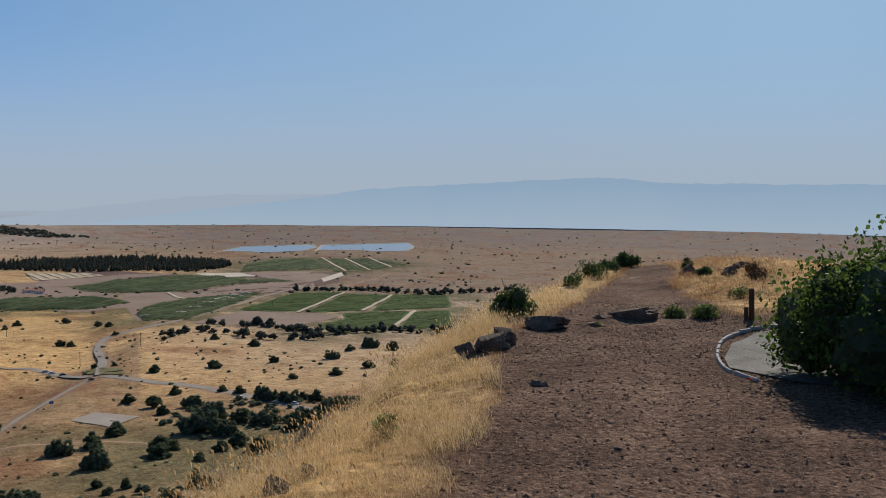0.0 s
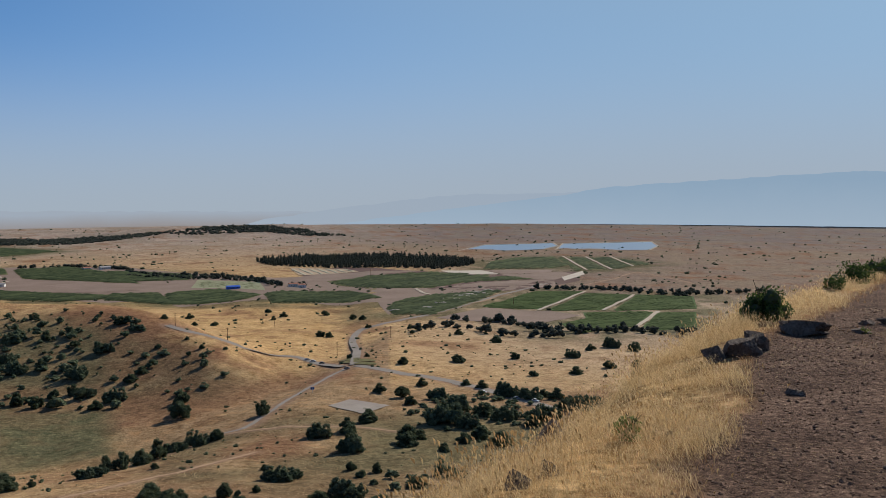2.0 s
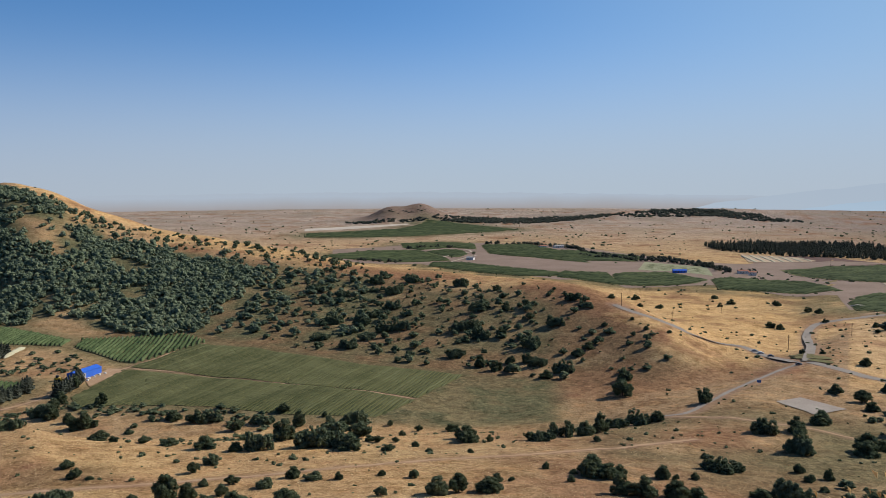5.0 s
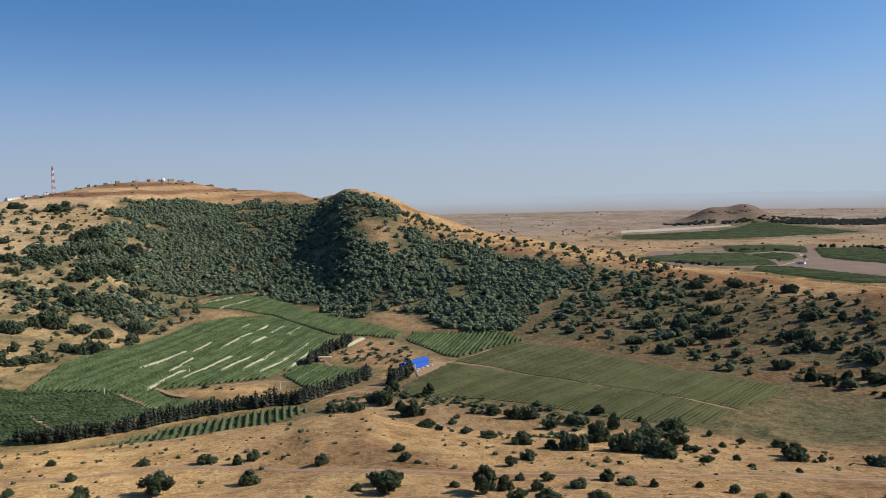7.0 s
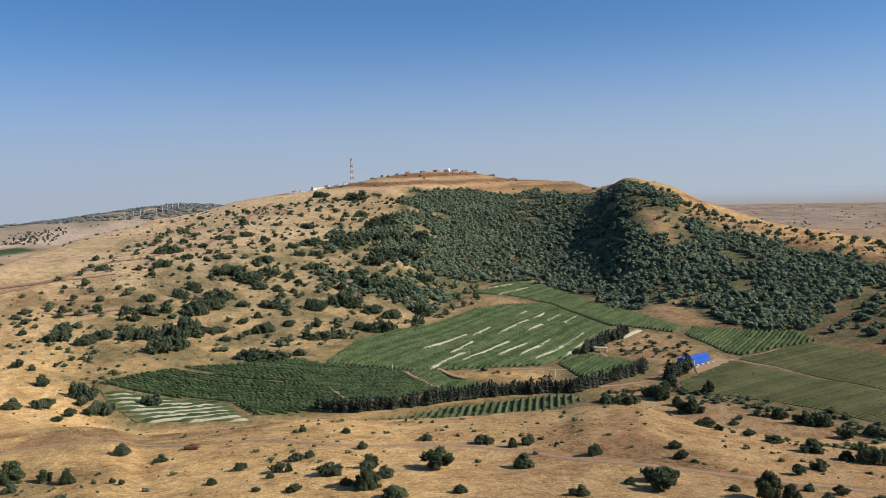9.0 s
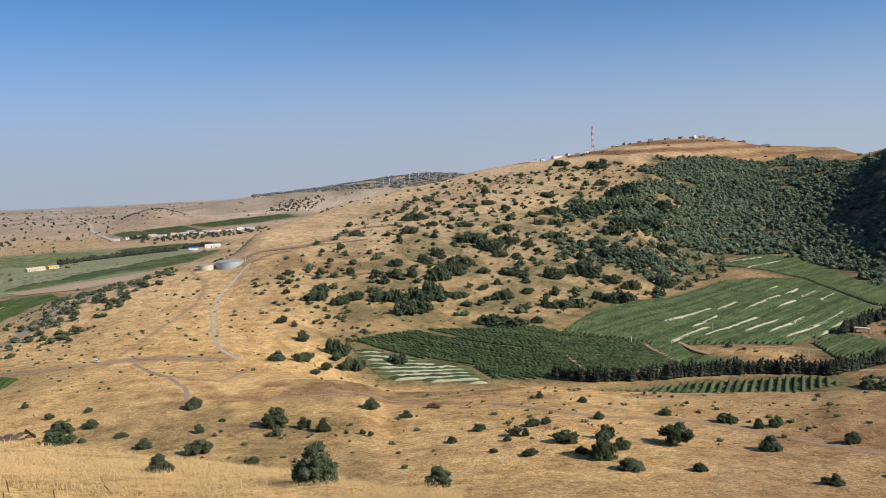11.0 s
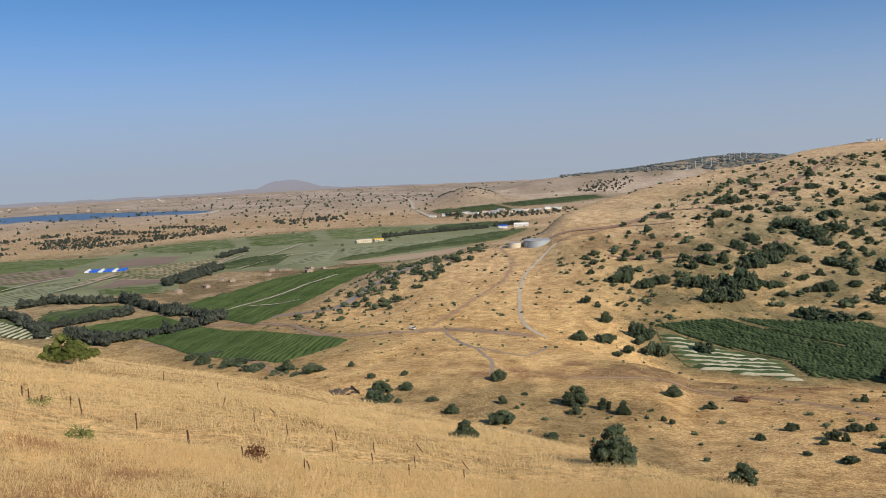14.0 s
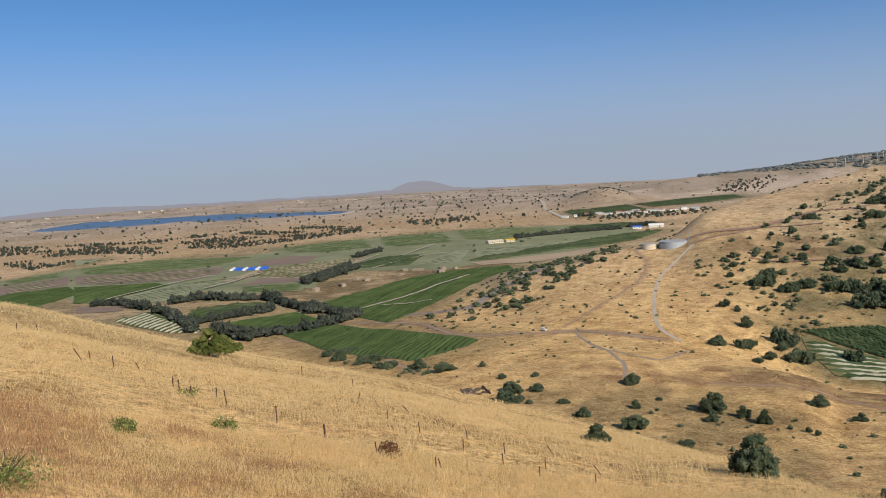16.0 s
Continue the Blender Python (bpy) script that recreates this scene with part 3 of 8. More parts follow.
# crowns with their height as a share of their width
SHELF_OAKS = [(-348, 60, 8.3, 0.4), (-337, 70, 4.1, 0.8), (-340, 77, 5.5, 0.92), (-304, 67, 7.5, 0.75), (-312, 96, 5.3, 1.0), (-270, 95, 4.0, 0.64), (-273, 106, 11.6, 0.68), (-261, 102, 8.9, 0.48), (-314, 128, 4.8, 0.64), (-298, 124, 4.9, 0.75), (-293, 127, 2.9, 0.57), (-256, 124, 3.7, 0.7), (-244, 129, 9.0, 0.72), (-245, 137, 5.5, 0.73), (-256, 149, 3.5, 0.78), (-278, 158, 5.0, 0.58), (-286, 170, 6.5, 0.33), (-251, 157, 4.7, 0.58), (-240, 146, 4.1, 0.82), (-232, 134, 6.3, 0.39), (-225, 141, 8.0, 0.52), (-238, 161, 6.0, 0.56), (-215, 153, 8.7, 0.56), (-242, 175, 5.5, 0.71)]
SHELF_OAKS += [(-234, 178, 6.2, 0.56), (-227, 183, 3.1, 0.75), (-221, 197, 3.1, 0.62), (-210, 202, 3.4, 0.78), (-199, 177, 3.8, 0.73), (-187, 190, 7.6, 0.64), (-185, 197, 7.0, 0.6), (-178, 204, 9.6, 0.3), (-187, 218, 4.8, 0.54), (-183, 221, 2.2, 0.67), (-187, 245, 2.7, 0.86), (-170, 247, 8.2, 0.68), (-164, 250, 8.1, 0.55), (-175, 245, 3.0, 0.62), (-169, 235, 2.9, 0.62), (-152, 265, 5.9, 0.69), (-148, 267, 2.6, 0.71), (-164, 318, 3.4, 0.75), (-257, 233, 5.4, 0.58), (-285, 267, 3.6, 0.57), (-257, 248, 3.2, 0.86), (-274, 242, 4.3, 0.56), (-264, 222, 2.7, 0.67), (-346, 315, 3.7, 0.67)]
SHELF_OAKS += [(-245, 244, 3.1, 0.57), (-250, 272, 9.5, 0.55), (-244, 280, 3.3, 0.71), (-324, 315, 4.1, 0.71), (-311, 326, 7.0, 0.42), (-298, 199, 11.7, 0.6), (-308, 219, 9.9, 0.9), (-286, 216, 14.1, 0.57), (-279, 226, 11.8, 0.56), (-366, 306, 12.4, 0.65), (-359, 283, 9.0, 1.0), (-382, 281, 8.1, 0.85), (-318, 186, 9.6, 0.45), (-402, 254, 9.3, 0.47), (-432, 248, 9.7, 0.67), (-427, 254, 11.6, 0.61), (-445, 242, 9.8, 0.47), (-400, 271, 12.6, 0.4), (-410, 291, 8.5, 0.62), (-366, 164, 9.2, 0.44), (-440, 213, 5.0, 0.5), (-354, 164, 4.0, 0.5), (-348, 175, 5.0, 0.6), (-338, 181, 7.5, 0.33)]
SHELF_OAKS += [(-471, 198, 9.8, 0.4), (-468, 204, 8.5, 0.38), (-304, 192, 6.1, 0.54), (-232, 299, 12.9, 0.48), (-232, 319, 7.4, 1.0), (-228, 328, 8.4, 0.94), (-228, 340, 8.6, 0.94), (-235, 364, 11.6, 0.64), (-230, 377, 11.7, 0.77), (-225, 385, 8.0, 0.67), (-236, 314, 5.9, 1.08), (-213, 315, 3.3, 0.86), (-496, 173, 13.2, 0.5), (-500, 162, 9.8, 0.73), (-509, 194, 13.7, 0.55), (-515, -179, 10.8, 0.65), (-612, -207, 8.3, 0.55), (-606, -196, 5.2, 0.71), (-570, -179, 9.2, 0.69), (-523, -165, 13.0, 0.6), (-512, -147, 7.6, 0.58), (-540, -148, 7.4, 0.64), (-524, -133, 15.1, 0.61), (-556, -151, 17.3, 0.6)]
SHELF_OAKS += [(-553, -111, 12.5, 0.61), (-498, -150, 6.2, 0.4), (-345, -122, 10.7, 0.68), (-341, -109, 5.5, 0.69), (-335, -99, 5.4, 0.85), (-377, -89, 8.5, 0.5), (-331, -82, 2.5, 0.83), (-328, -78, 2.5, 0.67), (-366, -71, 6.0, 0.46), (-314, -44, 4.0, 0.4), (-332, -36, 5.1, 0.33), (-336, -15, 5.2, 0.58), (-339, -10, 3.9, 0.78), (-394, -14, 3.6, 0.71), (-384, 5, 4.5, 0.56), (-349, 11, 4.1, 0.78), (-318, -21, 5.3, 0.46), (-316, -17, 2.9, 0.86), (-305, -2, 7.9, 0.6), (-289, -14, 5.2, 0.57), (-313, 12, 5.7, 0.79), (-299, 17, 5.9, 0.8), (-291, 3, 4.9, 0.62), (-286, 10, 8.6, 0.87)]
SHELF_OAKS += [(-270, 18, 8.2, 0.48), (-307, 36, 11.0, 0.52), (-359, 38, 5.2, 0.36), (-271, 39, 5.0, 0.43), (-295, -27, 2.7, 0.57), (-310, -23, 3.2, 0.62), (-260, 75, 6.0, 0.53), (-298, 235, 13.5, 0.6), (-271, 224, 10.5, 0.48), (-295, 250, 10.7, 0.52), (-357, 290, 8.2, 0.67), (-385, 301, 3.5, 1.15), (-279, 242, 4.0, 0.67), (-269, 248, 3.1, 0.57), (-230, 252, 2.6, 0.67), (-255, 277, 9.5, 0.3), (-173, 253, 8.8, 0.59), (-164, 257, 4.8, 0.67), (-147, 231, 7.2, 0.75), (-141, 234, 8.9, 0.64), (-133, 241, 9.0, 0.56), (-129, 246, 6.6, 0.56), (-145, 275, 3.3, 0.75), (-148, 300, 13.2, 0.43)]
SHELF_OAKS += [(-145, 308, 5.4, 0.5), (-171, 387, 10.5, 0.58), (-161, 401, 7.3, 0.77), (-146, 365, 10.2, 0.8), (-159, 425, 8.8, 0.6), (-121, 274, 7.5, 0.53), (-113, 281, 13.5, 0.5), (-131, 329, 4.6, 0.8), (-119, 327, 4.5, 1.15), (-122, 317, 4.4, 0.7), (-112, 305, 3.4, 0.5), (-100, 278, 6.9, 0.39), (-95, 306, 8.3, 0.5), (-125, 387, 10.5, 0.65), (-88, 327, 13.1, 0.3), (-77, 353, 4.6, 0.5), (-105, 377, 5.0, 0.6), (-98, 345, 3.2, 0.86), (-101, 397, 7.9, 0.53), (-97, 411, 8.1, 0.47), (-82, 398, 10.3, 0.5)]
SADDLE_OAKS = [(-403, -384, 10.0, 0.6), (-414, -405, 8.3, 0.67), (-421, -394, 13.9, 0.35), (-389, -353, 9.5, 0.53), (-383, -328, 12.4, 0.45), (-382, -303, 9.1, 0.53), (-375, -281, 10.6, 0.33), (-396, -349, 9.6, 0.4), (-388, -264, 3.6, 0.67), (-362, -235, 3.9, 0.71), (-371, -221, 3.3, 0.67), (-345, -205, 6.2, 0.42), (-339, -215, 9.3, 0.39), (-323, -206, 12.3, 0.4), (-324, -197, 3.4, 0.71), (-330, -183, 5.4, 0.36), (-314, -165, 6.5, 0.5), (-334, -151, 4.3, 0.78), (-370, -169, 6.4, 0.75), (-306, -139, 9.7, 0.55), (-292, -113, 5.0, 0.33), (-351, -148, 3.0, 0.5), (-331, -118, 5.6, 0.5), (-52, -16, 2.9, 0.78)]
SADDLE_OAKS += [(-250, -40, 8.3, 0.64)]
SLOPE_OAKS = [(-709, -205, 13.1, 0.73), (-689, -202, 17.0, 0.55), (-685, -183, 14.4, 0.53), (-695, -173, 12.9, 1.0), (-762, -192, 7.5, 0.75), (-697, -231, 6.8, 0.5), (-722, -236, 7.1, 0.62), (-741, -243, 6.4, 0.57), (-757, -218, 7.5, 0.75), (-750, -170, 4.7, 1.15), (-740, -157, 9.2, 0.7), (-760, -150, 11.4, 0.92), (-792, -157, 11.8, 0.75), (-702, -154, 15.8, 0.39), (-694, -148, 17.3, 0.75), (-700, -137, 17.5, 0.85), (-670, -127, 19.3, 0.74), (-681, -117, 18.8, 0.77), (-710, -121, 22.3, 0.68), (-736, -114, 18.5, 1.0), (-728, -106, 16.5, 0.83), (-815, -132, 15.3, 0.87), (-770, -137, 9.6, 1.0), (-791, -115, 16.9, 0.88)]
SLOPE_OAKS += [(-799, -102, 17.1, 0.76), (-826, -99, 20.8, 0.6), (-851, -125, 13.9, 0.85), (-776, -115, 17.6, 0.72), (-737, -94, 14.0, 0.53), (-715, -83, 9.0, 0.5), (-814, -78, 10.3, 0.5), (-764, -74, 7.7, 0.62), (-784, -63, 7.0, 0.71), (-746, -57, 17.1, 0.5), (-822, -53, 20.9, 0.35), (-873, -66, 14.4, 0.54), (-876, -50, 11.1, 0.5), (-875, -34, 7.8, 0.71), (-891, -78, 28.1, 0.36), (-905, -96, 28.5, 0.44), (-924, -61, 23.4, 0.45), (-921, -41, 14.0, 0.5), (-968, -12, 24.7, 0.35), (-905, -29, 8.1, 0.57), (-970, -69, 18.4, 0.4), (-968, -111, 18.2, 0.33), (-987, -169, 24.6, 0.4), (-907, -162, 16.9, 0.53)]
SLOPE_OAKS += [(-963, -148, 12.0, 0.5), (-879, -168, 7.7, 0.71), (-900, -136, 9.0, 0.5), (-902, -220, 13.4, 0.42), (-896, -184, 7.8, 0.57), (-1155, -104, 10.2, 1.0), (-1094, -97, 13.8, 0.7), (-1069, -114, 16.1, 0.42), (-1072, -72, 12.2, 0.67), (-827, -12, 21.2, 0.5), (-852, 10, 21.9, 0.6), (-850, 20, 25.1, 0.65), (-903, 14, 9.3, 0.88), (-841, 41, 16.3, 0.53), (-775, -12, 9.9, 0.6), (-768, -36, 9.8, 0.5), (-799, -37, 9.2, 0.44), (-737, -19, 7.6, 0.75), (-739, -7, 23.7, 0.3), (-741, 7, 14.3, 0.6), (-772, 28, 14.9, 0.47), (-764, 47, 19.8, 0.75), (-828, 57, 16.1, 0.67), (-815, 82, 12.7, 0.58)]
SLOPE_OAKS += [(-862, 93, 20.2, 0.67), (-897, 68, 29.0, 0.48), (-921, 64, 23.8, 0.5), (-925, 41, 29.7, 0.48), (-965, 31, 22.3, 0.39), (-1082, 22, 34.6, 0.48), (-1109, 44, 28.4, 0.6), (-1137, 16, 17.4, 0.75), (-1021, -12, 13.0, 0.5), (-1077, -19, 20.5, 0.47), (-1016, -31, 12.9, 0.5), (-1051, -38, 13.3, 0.5), (-1165, -23, 19.2, 0.38), (-1423, 50, 36.3, 0.35), (-1445, -4, 27.5, 0.33), (-1271, 52, 16.2, 0.7), (-1206, 80, 30.9, 0.5), (-1192, 63, 22.9, 0.67), (-1126, 81, 36.2, 0.48), (-1162, 121, 30.0, 0.5), (-1065, 96, 34.4, 0.48), (-1042, 67, 26.8, 0.5), (-1015, 52, 26.1, 0.5), (-1003, 109, 26.0, 0.4)]
SLOPE_OAKS += [(-1224, -167, 9.2, 0.5), (-1041, -162, 9.1, 0.57), (-1024, -138, 10.2, 0.5), (-666, -45, 25.5, 0.33), (-674, -62, 17.1, 0.5), (-683, -24, 10.5, 0.58), (-717, -39, 9.2, 0.5)]
WALL_OAKS = [(-593, 635, 14.2, 0.75), (-506, 567, 15.5, 0.8), (-485, 577, 7.4, 1.08), (-471, 589, 7.4, 0.83), (-540, 630, 8.1, 0.58), (-451, 568, 8.9, 0.47), (-488, 522, 17.5, 0.73), (-483, 529, 17.6, 0.73), (-459, 516, 16.9, 0.67), (-447, 526, 8.5, 0.8), (-444, 470, 15.8, 0.67), (-414, 464, 8.6, 1.0), (-410, 518, 16.2, 0.67), (-399, 463, 9.0, 0.72), (-390, 467, 6.5, 0.62), (-401, 483, 7.7, 0.8), (-392, 491, 7.7, 0.8), (-379, 487, 12.6, 1.0), (-357, 485, 17.2, 0.57), (-358, 468, 9.6, 0.5), (-420, 561, 17.2, 0.5), (-446, 617, 11.2, 0.4), (-368, 532, 9.5, 0.44), (-368, 518, 10.4, 0.45)]
WALL_OAKS += [(-421, 604, 12.0, 0.4), (-474, 623, 4.5, 0.71), (-382, 573, 5.6, 0.5), (-288, 453, 11.0, 1.0), (-306, 485, 9.4, 0.7), (-224, 434, 6.8, 0.82), (-346, 575, 4.4, 0.62), (-369, 592, 4.0, 0.57), (-331, 583, 3.3, 0.67), (-703, 539, 25.8, 0.5), (-664, 544, 18.8, 0.67), (-576, 493, 22.1, 0.6), (-598, 480, 27.9, 0.6), (-567, 441, 31.4, 0.43), (-529, 438, 25.0, 0.48), (-586, 515, 34.1, 0.5), (-632, 581, 25.0, 0.6), (-680, 602, 19.9, 0.53), (-656, 631, 26.5, 0.6), (-589, 541, 23.3, 0.5), (-542, 487, 21.2, 0.65), (-532, 498, 15.9, 0.8), (-535, 463, 15.5, 0.53)]
SHED_OAKS = [(-468, 202, 9, 0.8), (-501, 196, 10, 0.8), (-503, 227, 8, 0.7), (-526, 212, 9, 0.8), (-560, 236, 7, 0.9), (-519, 205, 8, 0.8), (-485, 200, 7, 0.7), (-294, 462, 10.1, 0.8), (-309, 487, 8.4, 0.8), (-227, 440, 7.8, 0.8)]
# ---- windbreak lines ----
CRATER_BREAKS = []
CRATER_BREAKS.append([(-531, -9), (-522, 16), (-521, 49), (-530, 81), (-535, 116), (-532, 155)])
CRATER_BREAKS.append([(-536, 158), (-550, 183), (-575, 213)])
CRATER_BREAKS.append([(-641, 191), (-668, 212), (-687, 233), (-693, 242)])
CRATER_BREAKS.append([(-546, 218), (-558, 232), (-573, 244)])
EAST_BREAKS = []
EAST_BREAKS.append([(-544, -885), (-563, -865), (-545, -787)])
EAST_BREAKS.append([(-530, -747), (-512, -698), (-475, -621)])
EAST_BREAKS.append([(-574, -789), (-608, -785), (-617, -731), (-645, -700)])
EAST_BREAKS.append([(-635, -707), (-599, -627), (-581, -582)])
EAST_BREAKS.append([(-597, -606), (-586, -563), (-573, -520)])
EAST_BREAKS.append([(-562, -519), (-515, -515), (-488, -527), (-470, -540), (-476, -582)])
EAST_BREAKS.append([(-503, -653), (-540, -642), (-574, -632)])
EAST_BREAKS.append([(-773, -786), (-854, -825), (-934, -857)])
EAST_BREAKS.append([(-481, -602), (-465, -554), (-458, -533)])
EAST_BREAKS.append([(-1422, -872), (-1507, -852), (-1583, -817), (-1655, -769)])
EAST_BREAKS.append([(-757, -768), (-819, -808), (-877, -833), (-941, -865)])
EAST_BREAKS.append([(-785, -774), (-850, -807), (-915, -831)])
EAST_BREAKS.append([(-1692, -766), (-1746, -738)])
EAST_BREAKS.append([(-1989, -1037), (-2007, -1010)])
EAST_BREAKS.append([(-1051, -947), (-1115, -973), (-1147, -981)])
WEST_BREAKS = []
WEST_BREAKS.append([(-199, 925), (-179, 922), (-157, 901)])
WEST_BREAKS.append([(-152, 872), (-143, 868), (-130, 860)])
WEST_BREAKS.append([(-251, 807), (-236, 853), (-206, 850), (-167, 828), (-116, 823)])
WEST_BREAKS.append([(-218, 1352), (-150, 1372), (-60, 1326), (-9, 1301)])
WEST_BREAKS.append([(-9, 1301), (32, 1348), (67, 1377), (111, 1406)])
WEST_BREAKS.append([(-888, 1491), (-855, 1494), (-721, 1407)])
WEST_BREAKS.append([(-1325, 1648), (-1259, 1648), (-1163, 1614)])
WEST_BREAKS.append([(-1038, 1469), (-948, 1455), (-889, 1486)])
WEST_BREAKS.append([(-889, 1486), (-823, 1458), (-682, 1369)])
WEST_BREAKS.append([(-986, 1447), (-946, 1512), (-866, 1494)])
WEST_BREAKS.append([(-106, 868), (-68, 883), (-34, 887), (-11, 885)])
WEST_BREAKS.append([(-1225, 1645), (-1165, 1627), (-1072, 1537), (-963, 1478), (-890, 1445), (-838, 1464), (-723, 1407)])
WEST_BREAKS.append([(-1393, 1590), (-1306, 1645), (-1158, 1616)])
WEST_BREAKS.append([(-1250, 1062), (-1206, 1077), (-1174, 1097)])
WEST_BREAKS.append([(-1430, 1360), (-1414, 1400), (-1382, 1450)])
WEST_BREAKS.append([(-686, 1355), (-657, 1340), (-618, 1349)])
WEST_BREAKS.append([(-240, 910), (-214, 927), (-187, 936)])
WEST_BREAKS.append([(-200, 942), (-166, 921), (-146, 902)])
WEST_BREAKS.append([(-144, 896), (-128, 888), (-111, 880)])
WEST_BREAKS.append([(-103, 858), (-71, 886), (-33, 908), (6, 904)])
WEST_BREAKS.append([(-212, 1348), (-158, 1360), (-73, 1351), (6, 1365)])
# ---- wooded areas ----
DENSE_FOREST = []
DENSE_FOREST.append([(-1535, 158), (-1539, 189), (-1573, 273), (-1627, 389), (-1488, 450), (-1451, 478), (-1380, 483), (-1309, 476), (-1214, 458), (-1178, 428), (-1130, 402), (-1069, 395), (-999, 390), (-949, 390), (-924, 366), (-865, 355), (-834, 324), (-800, 287), (-893, 284), (-1037, 263), (-1046, 182), (-1012, 117), (-1093, 78), (-1180, 77), (-1344, 120)])
DENSE_FOREST.append([(-1097, 449), (-1118, 503), (-1036, 474), (-981, 495), (-939, 528), (-873, 557), (-828, 560), (-738, 499), (-703, 424), (-655, 389), (-707, 366), (-755, 343), (-824, 350), (-904, 365), (-955, 382), (-989, 415)])
DENSE_FOREST.append([(-1213, 460), (-1226, 480), (-1159, 479), (-1119, 450), (-1139, 438)])
OPEN_WOOD = []
OPEN_WOOD.append([(-841, 542), (-798, 592), (-708, 603), (-596, 527), (-555, 473), (-587, 441), (-652, 394), (-728, 479)])
OPEN_WOOD.append([(-1007, -23), (-997, 8), (-1027, 87), (-1008, 161), (-864, 95), (-888, 34), (-875, -9)])
OPEN_WOOD.append([(-1195, 18), (-1168, 107), (-1052, 170), (-860, 98), (-898, 34), (-1056, -12)])
LOW_SCRUB = []
LOW_SCRUB.append([(-519, 192), (-514, 216), (-448, 254), (-390, 292), (-365, 316), (-347, 304), (-298, 224), (-309, 202), (-425, 241), (-456, 206), (-476, 189)])
LOW_SCRUB.append([(-683, 229), (-682, 278), (-623, 280), (-586, 245), (-593, 220), (-626, 214)])
LOW_SCRUB.append([(-605, 90), (-604, 152), (-584, 154), (-575, 140), (-587, 98)])
LOW_SCRUB.append([(-528, 161), (-529, 195), (-500, 199), (-492, 178), (-504, 157)])
LOW_SCRUB.append([(-746, -284), (-748, -231), (-690, -185), (-613, -132), (-580, -141), (-625, -186), (-671, -237)])
LOW_SCRUB.append([(-146, 451), (-144, 506), (-119, 520), (-68, 518), (-67, 474), (-88, 434), (-118, 415)])
LOW_SCRUB.append([(-117, 305), (-112, 329), (-90, 326), (-85, 300), (-109, 296)])
LOW_SCRUB.append([(-532, 212), (-494, 239), (-460, 264), (-427, 290), (-401, 272), (-434, 242), (-475, 213)])
LOW_SCRUB.append([(-422, -427), (-440, -428), (-423, -386), (-397, -328), (-382, -288), (-362, -284), (-376, -327), (-395, -385)])
LOW_SCRUB.append([(-385, -282), (-377, -258), (-367, -258), (-370, -275)])
LOW_SCRUB.append([(-579, 111), (-585, 144), (-536, 150), (-528, 130), (-546, 108)])
LOW_SCRUB.append([(-525, 160), (-528, 215), (-503, 228), (-496, 209), (-508, 169)])
SLOPE_SCATTER = []
SLOPE_SCATTER.append([(-820, 617), (-689, 661), (-486, 622), (-400, 513), (-414, 446), (-504, 419), (-618, 406), (-741, 494)])
SLOPE_SCATTER.append([(-765, -269), (-1022, -236), (-1282, -123), (-1484, 62), (-1341, 158), (-1132, 183), (-961, 187), (-760, 56), (-662, -78), (-646, -173)])
SLOPE_SCATTER.append([(-786, 589), (-671, 664), (-487, 654), (-351, 578), (-293, 560), (-313, 479), (-430, 448), (-563, 419)])
SLOPE_SCATTER.append([(-1267, 506), (-1172, 543), (-1071, 619), (-918, 662), (-1173, 1011), (-740, 638), (-832, 583), (-962, 540), (-1070, 488), (-1157, 465)])
CONIFER_WOOD = []
CONIFER_WOOD.append([(-987, 1888), (-914, 2020), (-735, 2087), (-493, 1985), (-439, 1842), (-482, 1706), (-732, 1728), (-892, 1769)])
HILLTOP_WOOD = []
HILLTOP_WOOD.append([(-1851, 3079), (-1773, 3192), (-1622, 3224), (-1370, 3131), (-1207, 3060), (-1360, 3008), (-1603, 3049), (-1782, 3001)])
HILLTOP_WOOD.append([(-1833, 2817), (-1829, 3060), (-1634, 3179), (-1394, 3200), (-1596, 3009), (-1752, 2847)])
HILLTOP_WOOD.append([(-2197, 2216), (-2158, 2557), (-2023, 2720), (-1992, 2543), (-2086, 2299)])
HILLTOP_WOOD.append([(-1994, 2628), (-1908, 2810), (-1835, 3014), (-1851, 2858), (-1892, 2603)])
HILLTOP_WOOD.append([(-2406, 2114), (-2285, 2280), (-2298, 2178)])
HILLTOP_WOOD.append([(-2926, -1551), (-3381, -1709), (-3626, -1761), (-3064, -1418), (-2707, -1202), (-2558, -1234)])
HILLTOP_WOOD.insert(0, [(-2430, 1993), (-2276, 2133), (-2229, 2237), (-2209, 2203), (-2233, 2092), (-2350, 1970)])
HILLTOP_WOOD.insert(0, [(-2230, 2225), (-2302, 2568), (-2062, 2535), (-1939, 2821), (-1857, 2936), (-1887, 2746), (-1910, 2409), (-2150, 2260)])
RUIN_TREES = []
RUIN_TREES.append([(-1127, -2222), (-1160, -2017), (-1342, -1936), (-1442, -1862), (-1561, -1872), (-1637, -1734), (-1684, -1655), (-1677, -1489), (-1528, -1358), (-1293, -1373), (-1159, -1395), (-1055, -1437), (-1056, -1624), (-963, -1764), (-979, -1934)])
RUIN_TREES.append([(-858, -1699), (-947, -1693), (-1037, -1597), (-798, -1467)])
SPUR_SCRUB = []
SPUR_SCRUB.append([(-548, -433), (-707, -479), (-1003, -579), (-1376, -639), (-739, -344), (-671, -366), (-597, -346), (-570, -361), (-523, -382)])
SPUR_EDGE = [(-560, -415), (-690, -440), (-800, -405), (-752, -352), (-671, -370), (-597, -362)]
